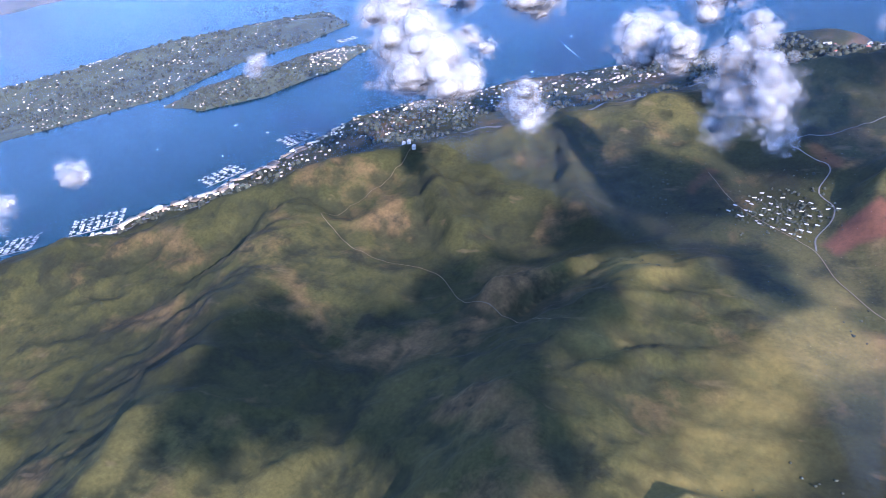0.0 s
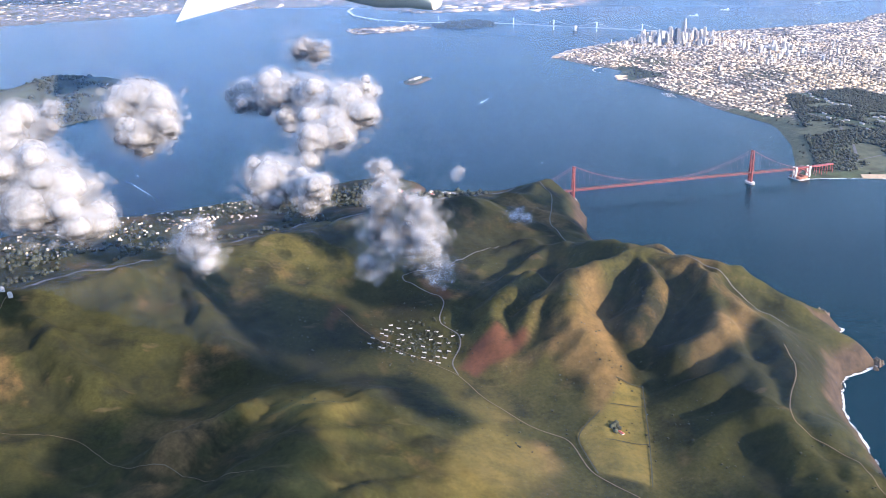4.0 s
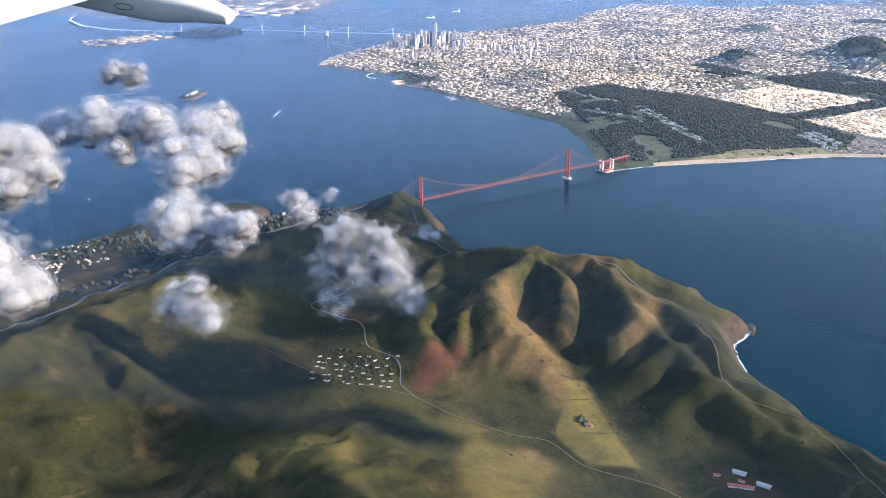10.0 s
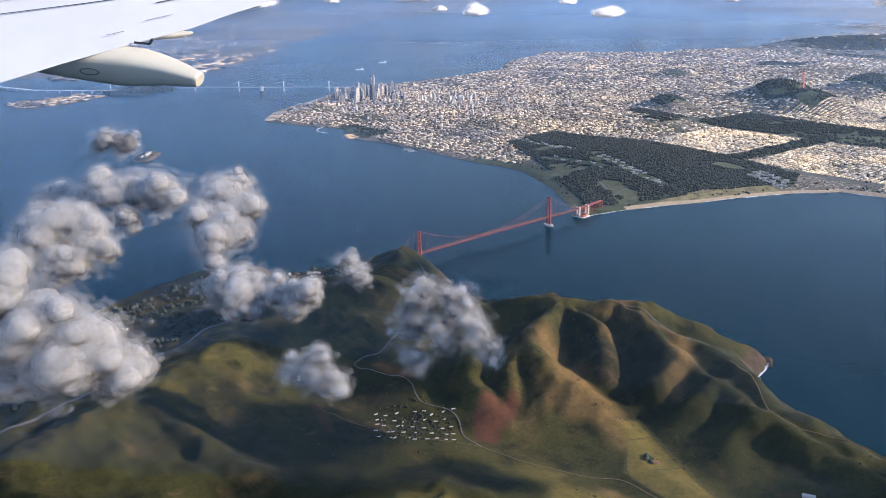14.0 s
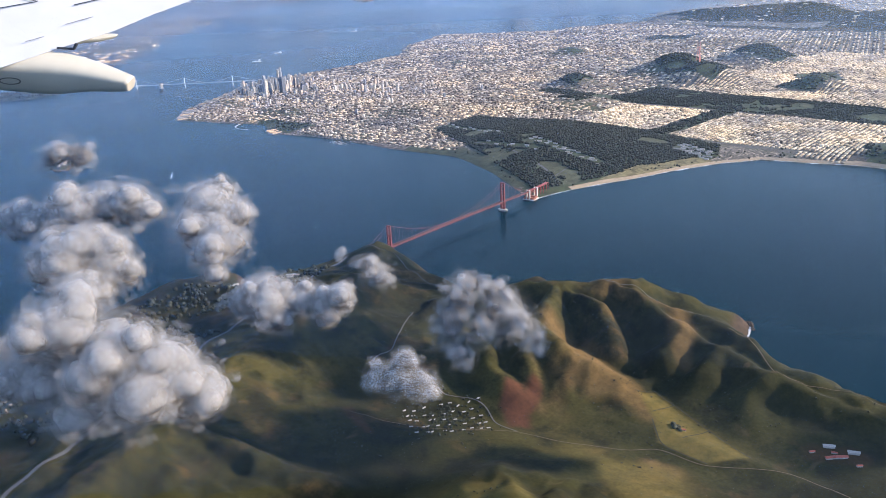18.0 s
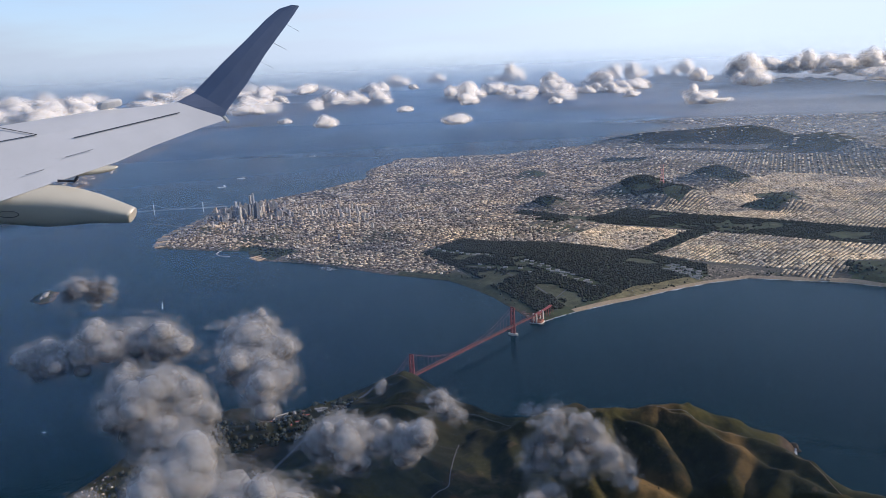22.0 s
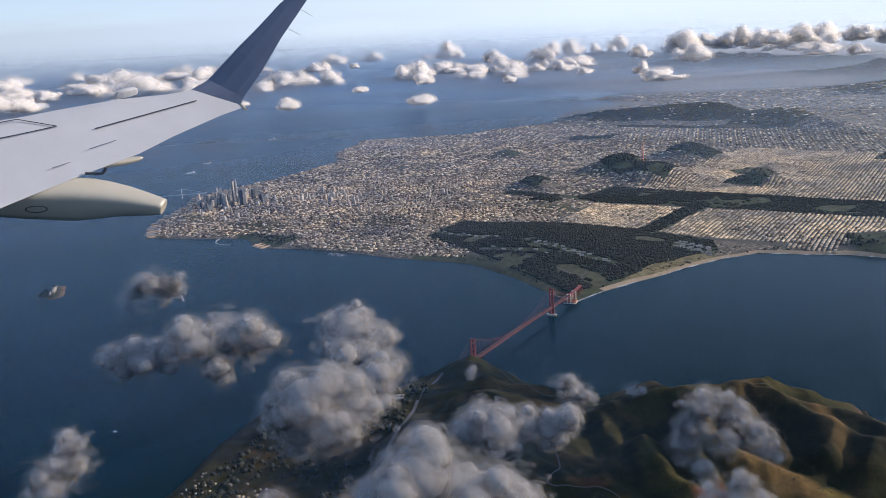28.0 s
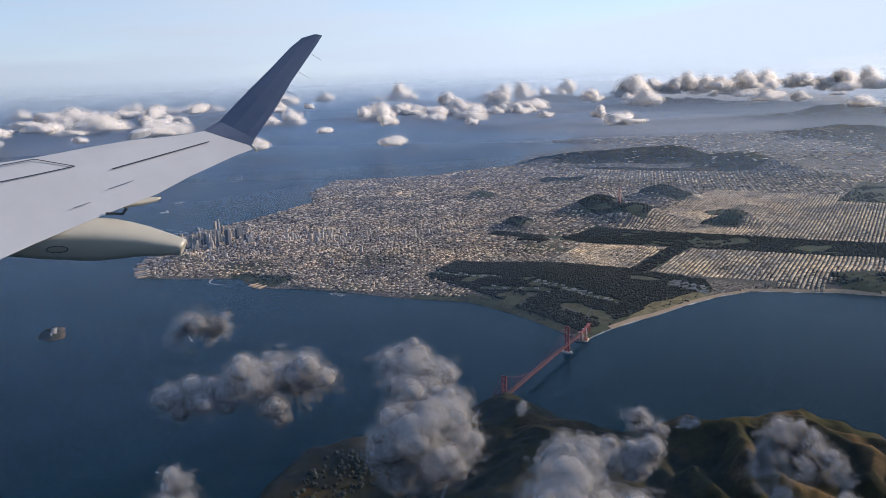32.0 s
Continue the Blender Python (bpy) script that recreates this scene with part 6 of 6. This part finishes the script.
for n in range(70):
    x, y = rt.uniform(4.0, 7.2), rt.uniform(-4.8, -2.0)
    high_rise(x, y, rt.uniform(22, 36), rt.uniform(35, 85), rt.choice((0, 0, 3, 1)), rt.randrange(5), 0.16)
for n in range(28):
    x, y = rt.gauss(5.75, 0.35), rt.gauss(-3.9, 0.25)
    high_rise(x, y, rt.uniform(26, 44), rt.uniform(50, 110), rt.choice((0, 0, 3)), rt.randrange(5), 0.16)
# three towers that stand out
pyr = empty("pyramid_tower", 6.63 * G, -2.74 * G, 0.02 * G, "slim white pyramid skyscraper with a pointed top", "building")
part("pyramid", mesh_of("pyramid", [(-1.3, -1.3, 0), (1.3, -1.3, 0), (1.3, 1.3, 0), (-1.3, 1.3, 0), (-0.12, -0.12, 11.2), (0.12, -0.12, 11.2), (0.12, 0.12, 11.2), (-0.12, 0.12, 11.2), (0, 0, 13.2)], [(0, 1, 5, 4), (1, 2, 6, 5), (2, 3, 7, 6), (3, 0, 4, 7), (4, 5, 8), (5, 6, 8), (6, 7, 8), (7, 4, 8)], WHITE_WALL), pyr)
for sx in (-1, 1):
    bars("wing", [((sx * 0.55, 0, 6.0), (sx * 0.3, 0, 10.2), 0.35)], WHITE_WALL, pyr)
sal = empty("round_tower", 7.14 * G, -3.35 * G, 0.0, "tallest grey tower with rounded corners and crown", "building")
prof = [(1.4, 0), (1.4, 9.0), (1.3, 12.0), (1.1, 14.5), (0.8, 16.2), (0.7, 16.4)]
sv = [(r * math.cos(a * math.tau / 16) * 0.85, r * math.sin(a * math.tau / 16) * 0.85, z) for r, z in prof for a in range(16)]
sf = [(k * 16 + a, k * 16 + (a + 1) % 16, (k + 1) * 16 + (a + 1) % 16, (k + 1) * 16 + a) for k in range(5) for a in range(16)] + [tuple(range(80, 96))]
part("shaft", mesh_of("shaft", sv, sf, T_MATS[1]), sal)
high_rise(6.55, -2.98, 62, 237, 2, 0, 0.16, "broad dark bronze skyscraper with a flat top")
high_rise(6.9, -3.55, 45, 200, 0, 1, 0.95, "white stepped skyscraper among dark towers")
coit = empty("hill_tower", 6.37 * G, -1.94 * G, float(height_at(np.array([6.37]), np.array([-1.94]), CITY, city_height)[0]) * G - 0.1, "slim white fluted tower on a hill", "tower")
cv = [(0.33 * math.cos(a * math.tau / 12), 0.33 * math.sin(a * math.tau / 12), z) for z in (0, 3.2) for a in range(12)]
part("shaft", mesh_of("shaft", cv, [(a, (a + 1) % 12, 12 + (a + 1) % 12, 12 + a) for a in range(12)] + [tuple(range(12, 24))], WHITE_WALL), coit)

# the red and white mast
mast_x, mast_y = 2.30, -7.40
mz = float(height_at(np.array([mast_x]), np.array([mast_y]), CITY, city_height)[0]) * G
mast = empty("radio_mast", mast_x * G, mast_y * G, mz, "tall three-legged red and white radio mast on a hill", "mast")
MASTRED = plain("red_white_mast", (0.5, 0.22, 0.18), 0.7, vary=0.2, scale=0.5)
ang3 = [k * math.tau / 3 + 0.3 for k in range(3)]
wide = lambda z: (2.2 - 1.5 * min(z / 9.0, 1.0)) if z < 9 else 0.7 + 0.5 * (z - 9) / 3
for a in ang3:
    zs = [0, 3, 6, 9, 11.5]
    bars("leg", [((wide(p) * math.cos(a), wide(p) * math.sin(a), p - 0.5), (wide(q) * math.cos(a), wide(q) * math.sin(a), q - 0.5), 0.34) for p, q in zip(zs, zs[1:])], MASTRED, mast)
    bars("antenna", [((1.1 * math.cos(a), 1.1 * math.sin(a), 11), (1.1 * math.cos(a), 1.1 * math.sin(a), 15), 0.18)], MASTRED, mast)
for z in (3, 6, 9, 11.5):
    bars("crossbar", [((wide(z) * math.cos(a), wide(z) * math.sin(a), z - 0.5), (wide(z) * math.cos(b), wide(z) * math.sin(b), z - 0.5), 0.3) for a, b in zip(ang3, ang3[1:] + ang3[:1])], MASTRED, mast)

# ---- waterfront ----
SHED = plain("tan_pier_shed_roof", (0.55, 0.4, 0.24), 0.85, vary=0.15, scale=0.6)
def pier(x, y, turn, length, width, h, mat, label, group):
    ob = empty("pier", x * G, y * G, 0, label, "pier", group)
    ob.rotation_euler = (0, 0, turn)
    v, f = boxes([(length * G / 2, 0)], [(length * G, width * G, 3 * M)], [0], [0])
    part("pier_deck", mesh_of("pier_deck", v, f, CONCRETE), ob)
    l, w, z = length * G * 0.94, width * G * 0.42, 3 * M
    rv = [(0.3, -w, z), (l, -w, z), (l, w, z), (0.3, w, z), (0.3, -w, z + h * M), (l, -w, z + h * M), (l, w, z + h * M), (0.3, w, z + h * M), (0.3, 0, z + h * 1.5 * M), (l, 0, z + h * 1.5 * M)]
    part("pier_shed", mesh_of("pier_shed", rv, [(0, 1, 5, 4), (2, 3, 7, 6), (1, 2, 6, 9, 5), (3, 0, 4, 8, 7), (4, 5, 9, 8), (6, 7, 8, 9)], mat), ob)


for k in range(3):
    pier(4.18 + 0.09 * k, -1.42 - 0.02 * k, 1.35, 0.19, 0.05, 10, SHED, "long tan-roofed pier shed over the water", "old army piers")
shore = [(6.05, -1.15), (6.35, -1.35), (6.65, -1.62), (6.9, -1.95), (7.1, -2.3), (7.3, -2.6), (7.6, -2.95), (7.95, -3.35)]
for k in range(22):
    t = k / 22 * (len(shore) - 1)
    i = int(t)
    a, b = shore[i], shore[i + 1]
    x, y = a[0] + (b[0] - a[0]) * (t - i), a[1] + (b[1] - a[1]) * (t - i)
    pier(x - 0.05, y - 0.05, math.atan2(b[0] - a[0], a[1] - b[1]) + 0.15, 0.2 + 0.05 * rt.random(), 0.05, 9, PALE_ROOF if k % 3 else SHED, "long pale finger pier with a shed", "finger piers")
mole = [(4.85 + 0.27 * math.cos(a), -1.45 + 0.27 * math.sin(a)) for a in (0.3, 0.6, 0.9, 1.2, 1.5, 1.8, 2.1)]
tagged(bars("breakwater", [((p[0] * G, p[1] * G, 0.05), (q[0] * G, q[1] * G, 0.05), 8 * M, 6 * M) for p, q in zip(mole, mole[1:])], CONCRETE, None), "curved pale breakwater round a small cove", "breakwater")
hook = [(0.18, 1.36), (0.26, 1.42), (0.28, 1.52), (0.2, 1.6)]
tagged(bars("breakwater", [((p[0] * G, p[1] * G, 0.05), (q[0] * G, q[1] * G, 0.05), 8 * M, 6 * M) for p, q in zip(hook, hook[1:])], CONCRETE, None), "curved breakwater of a small harbour", "breakwater")
BRICK = plain("old_red_brick", (0.24, 0.1, 0.065), 0.9, vary=0.3, scale=1.2)
fort = empty("brick_fort", 0.085 * G, -1.02 * G, 0, "old red brick fort under the bridge's end", "fort")
fort.rotation_euler = (0, 0, 0.3)
for x, y, w, d in ((0, 1.5, 4.6, 0.7), (0, -1.5, 4.6, 0.7), (-2.0, 0, 0.7, 2.4), (2.0, 0, 0.7, 2.4)):
    v, f = boxes([(x, y)], [(w, d, 1.0)], [0], [0])
    part("rampart", mesh_of("rampart", v, f, BRICK), fort)
v, f = boxes([(0, 0)], [(5.4, 4.6, 0.25)], [0], [0])
part("sea_wall", mesh_of("sea_wall", v, f, CONCRETE), fort)

# prison island
pr = empty("prison", 4.72 * G, 0.98 * G, float(height_at(np.array([4.72]), np.array([0.98]), alc_p, alc_h)[0]) * G - 0.2, "long pale cell house on a rocky island", "building")
pr.rotation_euler = (0, 0, -0.6)
for nm, x, y, w, d, h in (("cell_house", 0, 0, 7.5, 2.2, 1.1), ("office_wing", 4.4, 0, 1.5, 1.8, 0.8), ("workshop", -5.5, 1.2, 3.2, 0.9, 0.7)):
    v, f = boxes([(x, y)], [(w, d, h)], [0], [0])
    part(nm, mesh_of(nm, v, f, PALE_ROOF), pr)
bars("lighthouse", [((4.2, -1.2, 0), (4.2, -1.2, 1.9), 0.25)], WHITE_WALL, pr)


# ---- ships and boats ----
SHIP_WHITE = plain("white_ship_paint", (0.7, 0.7, 0.68), 0.5, vary=0.05, scale=1.0)


def ship(x, y, turn, length, label, group, wake=0.0):
    l, w = length * M, length * M * 0.16
    ob = empty("ship", x * G, y * G, 0, label, "ship", group)
    ob.rotation_euler = (0, 0, turn)
    hv = [(-l / 2, -w / 2, -0.02), (l * 0.36, -w / 2, -0.02), (l / 2, 0, -0.02), (l * 0.36, w / 2, -0.02), (-l / 2, w / 2, -0.02)]
    hv += [(a, b, w * 0.55) for a, b, _ in hv]
    part("hull", mesh_of("hull", hv, [(k, (k + 1) % 5, 5 + (k + 1) % 5, 5 + k) for k in range(5)] + [(5, 6, 7, 8, 9)], SHIP_WHITE), ob)
    v, f = boxes([(-l * 0.3, 0)], [(l * 0.2, w * 0.8, w * 1.1)], [0], [w * 0.5])
    part("deckhouse", mesh_of("deckhouse", v, f, SHIP_WHITE), ob)
    if wake:
        wv = [(-l / 2, -w * 0.3, 0.05), (-l / 2, w * 0.3, 0.05), (-l / 2 - wake * G * 0.4, w * 0.7, 0.05), (-l / 2 - wake * G, 0, 0.05), (-l / 2 - wake * G * 0.4, -w * 0.7, 0.05)]
        tagged(part("wake", mesh_of("wake", wv, [(0, 1, 2, 3, 4)], FOAM), ob), "thin white wake")


for k, (x, y) in enumerate(((13.79, -6.31), (12.37, -6.33), (11.34, -6.09), (12.77, -7.29), (12.02, -7.38), (13.24, -8.56), (12.07, -8.5), (13.46, -9.81), (10.5, -5.04))):
    ship(x, y, 0.6 + 0.2 * (k % 3), 170, "white cargo ship at anchor in the bay", "anchored ships")
ship(3.29, 0.52, 2.6, 34, "white ferry with a wake on the bay", "boat_row", 0.25)
ship(0.95, 3.49, 0.5, 28, "white ferry with a wake on the bay", "boat_row", 0.35)
for x, y in ((0.88, 0.57), (1.28, 2.52), (1.21, 3.51), (0.37, 3.58), (-0.5, 5.2), (-0.9, 5.3), (-0.3, 5.6), (-0.7, 6.0)):
    ship(x, y, x * 3, 20, "small white boat on the bay", "boat_row")

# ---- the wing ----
# The aircraft's wing stands once and still over the bay, enlarged and shaped to fit the camera's late views.
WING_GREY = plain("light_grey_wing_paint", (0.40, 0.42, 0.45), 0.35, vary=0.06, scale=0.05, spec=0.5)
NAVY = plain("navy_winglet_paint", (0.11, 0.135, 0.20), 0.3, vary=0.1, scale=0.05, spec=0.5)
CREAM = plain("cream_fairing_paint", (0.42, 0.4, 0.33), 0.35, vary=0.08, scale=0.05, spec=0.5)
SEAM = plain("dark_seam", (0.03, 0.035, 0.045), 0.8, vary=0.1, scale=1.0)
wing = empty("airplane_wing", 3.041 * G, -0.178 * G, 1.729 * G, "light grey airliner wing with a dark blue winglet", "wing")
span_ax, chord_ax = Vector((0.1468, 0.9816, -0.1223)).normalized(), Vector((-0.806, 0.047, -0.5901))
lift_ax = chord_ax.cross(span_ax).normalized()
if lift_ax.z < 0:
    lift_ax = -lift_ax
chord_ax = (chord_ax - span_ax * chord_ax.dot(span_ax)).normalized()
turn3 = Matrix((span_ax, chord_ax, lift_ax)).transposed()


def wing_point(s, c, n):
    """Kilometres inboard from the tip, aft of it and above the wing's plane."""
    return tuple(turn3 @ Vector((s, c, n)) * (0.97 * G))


def loft(name, rings, mat, parent, label=""):
    k = len(rings[0])
    v = [q for r in rings for q in r]
    f = [(i * k + a, i * k + (a + 1) % k, (i + 1) * k + (a + 1) % k, (i + 1) * k + a) for i in range(len(rings) - 1) for a in range(k)]
    f += [tuple(range(k))[::-1], tuple(range((len(rings) - 1) * k, len(rings) * k))]
    return part(name, mesh_of(name, v, f, mat), parent, label)


def section(le, te, up, thick, n0=0.0):
    """An aerofoil ring between a leading and a trailing edge point (s, c)."""
    out = []
    for t, u in ((0.0, -0.25), (0.03, 0.35), (0.12, 0.75), (0.3, 1.0), (0.55, 0.8), (0.8, 0.4), (1.0, 0.0), (1.0, -0.08), (0.7, -0.75), (0.35, -1.2), (0.1, -0.9)):
        out.append(wing_point(le[0] + (te[0] - le[0]) * t, le[1] + (te[1] - le[1]) * t, n0 + (up if u > 0 else thick) * u))
    return out


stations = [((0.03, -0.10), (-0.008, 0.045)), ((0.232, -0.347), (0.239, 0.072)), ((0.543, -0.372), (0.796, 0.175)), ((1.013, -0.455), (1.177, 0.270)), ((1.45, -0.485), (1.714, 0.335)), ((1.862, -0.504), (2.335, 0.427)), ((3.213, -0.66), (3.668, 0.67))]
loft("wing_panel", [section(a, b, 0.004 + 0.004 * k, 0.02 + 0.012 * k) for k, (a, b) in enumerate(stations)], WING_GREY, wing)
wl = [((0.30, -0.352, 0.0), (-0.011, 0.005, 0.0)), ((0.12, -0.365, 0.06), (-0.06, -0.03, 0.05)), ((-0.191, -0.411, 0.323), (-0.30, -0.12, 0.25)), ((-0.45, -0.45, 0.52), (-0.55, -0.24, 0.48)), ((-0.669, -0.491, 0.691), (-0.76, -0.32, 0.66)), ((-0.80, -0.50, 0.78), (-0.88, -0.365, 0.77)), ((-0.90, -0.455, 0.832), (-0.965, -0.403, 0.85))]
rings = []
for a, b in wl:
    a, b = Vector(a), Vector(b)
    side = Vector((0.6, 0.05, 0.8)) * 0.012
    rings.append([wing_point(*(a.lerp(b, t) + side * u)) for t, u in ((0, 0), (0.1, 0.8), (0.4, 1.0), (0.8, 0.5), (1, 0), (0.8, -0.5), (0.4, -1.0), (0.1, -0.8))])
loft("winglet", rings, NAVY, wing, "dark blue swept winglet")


def pod(name, sections, parent):
    """A flap fairing: deep and flat-topped under the wing's trailing edge, running back to a blunt end. Sections: place, top, width and depth."""
    out = []
    for x, y, z, w, d in sections:
        ring20 = []
        for k in range(20):
            a = k * math.tau / 20
            ca, sa = math.copysign(abs(math.cos(a)) ** 0.7, math.cos(a)), math.copysign(abs(math.sin(a)) ** (0.45 if math.sin(a) > 0 else 0.8), math.sin(a))
            ring20.append(wing_point(x + 0.42 * w * ca, y + 0.3 * w * ca, z - d / 2 + d / 2 * sa))
        out.append(ring20)
    ob = loft(name, out, CREAM, parent, "cream flap fairing pod")
    ob.data.polygons.foreach_set("use_smooth", np.array([len(p.vertices) == 4 for p in ob.data.polygons]))
    return ob


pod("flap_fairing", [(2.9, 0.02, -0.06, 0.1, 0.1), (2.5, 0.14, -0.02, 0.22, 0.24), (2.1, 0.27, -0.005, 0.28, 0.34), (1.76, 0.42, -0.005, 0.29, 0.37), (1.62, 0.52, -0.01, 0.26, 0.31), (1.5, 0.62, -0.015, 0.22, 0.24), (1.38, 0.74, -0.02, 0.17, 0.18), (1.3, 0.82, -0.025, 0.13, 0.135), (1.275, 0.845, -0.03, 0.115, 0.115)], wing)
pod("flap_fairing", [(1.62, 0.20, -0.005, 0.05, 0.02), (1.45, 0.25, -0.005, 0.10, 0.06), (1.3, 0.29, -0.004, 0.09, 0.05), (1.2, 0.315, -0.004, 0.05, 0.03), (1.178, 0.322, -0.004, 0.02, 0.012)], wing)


def seam(name, pts, width, parent=wing):
    v, f = [], []
    for (s0, c0), (s1, c1) in zip(pts, pts[1:]):
        d = math.hypot(s1 - s0, c1 - c0)
        ns, nc = -(c1 - c0) / d * width / 2, (s1 - s0) / d * width / 2
        k = len(v)
        lift = lambda s, c: 0.018 + 0.009 * max(s, 0)
        v += [wing_point(s0 - ns, c0 - nc, lift(s0, c0)), wing_point(s1 - ns, c1 - nc, lift(s1, c1)), wing_point(s1 + ns, c1 + nc, lift(s1, c1)), wing_point(s0 + ns, c0 + nc, lift(s0, c0))]
        f.append((k, k + 1, k + 2, k + 3))
    part(name, mesh_of(name, v, f, SEAM), parent)


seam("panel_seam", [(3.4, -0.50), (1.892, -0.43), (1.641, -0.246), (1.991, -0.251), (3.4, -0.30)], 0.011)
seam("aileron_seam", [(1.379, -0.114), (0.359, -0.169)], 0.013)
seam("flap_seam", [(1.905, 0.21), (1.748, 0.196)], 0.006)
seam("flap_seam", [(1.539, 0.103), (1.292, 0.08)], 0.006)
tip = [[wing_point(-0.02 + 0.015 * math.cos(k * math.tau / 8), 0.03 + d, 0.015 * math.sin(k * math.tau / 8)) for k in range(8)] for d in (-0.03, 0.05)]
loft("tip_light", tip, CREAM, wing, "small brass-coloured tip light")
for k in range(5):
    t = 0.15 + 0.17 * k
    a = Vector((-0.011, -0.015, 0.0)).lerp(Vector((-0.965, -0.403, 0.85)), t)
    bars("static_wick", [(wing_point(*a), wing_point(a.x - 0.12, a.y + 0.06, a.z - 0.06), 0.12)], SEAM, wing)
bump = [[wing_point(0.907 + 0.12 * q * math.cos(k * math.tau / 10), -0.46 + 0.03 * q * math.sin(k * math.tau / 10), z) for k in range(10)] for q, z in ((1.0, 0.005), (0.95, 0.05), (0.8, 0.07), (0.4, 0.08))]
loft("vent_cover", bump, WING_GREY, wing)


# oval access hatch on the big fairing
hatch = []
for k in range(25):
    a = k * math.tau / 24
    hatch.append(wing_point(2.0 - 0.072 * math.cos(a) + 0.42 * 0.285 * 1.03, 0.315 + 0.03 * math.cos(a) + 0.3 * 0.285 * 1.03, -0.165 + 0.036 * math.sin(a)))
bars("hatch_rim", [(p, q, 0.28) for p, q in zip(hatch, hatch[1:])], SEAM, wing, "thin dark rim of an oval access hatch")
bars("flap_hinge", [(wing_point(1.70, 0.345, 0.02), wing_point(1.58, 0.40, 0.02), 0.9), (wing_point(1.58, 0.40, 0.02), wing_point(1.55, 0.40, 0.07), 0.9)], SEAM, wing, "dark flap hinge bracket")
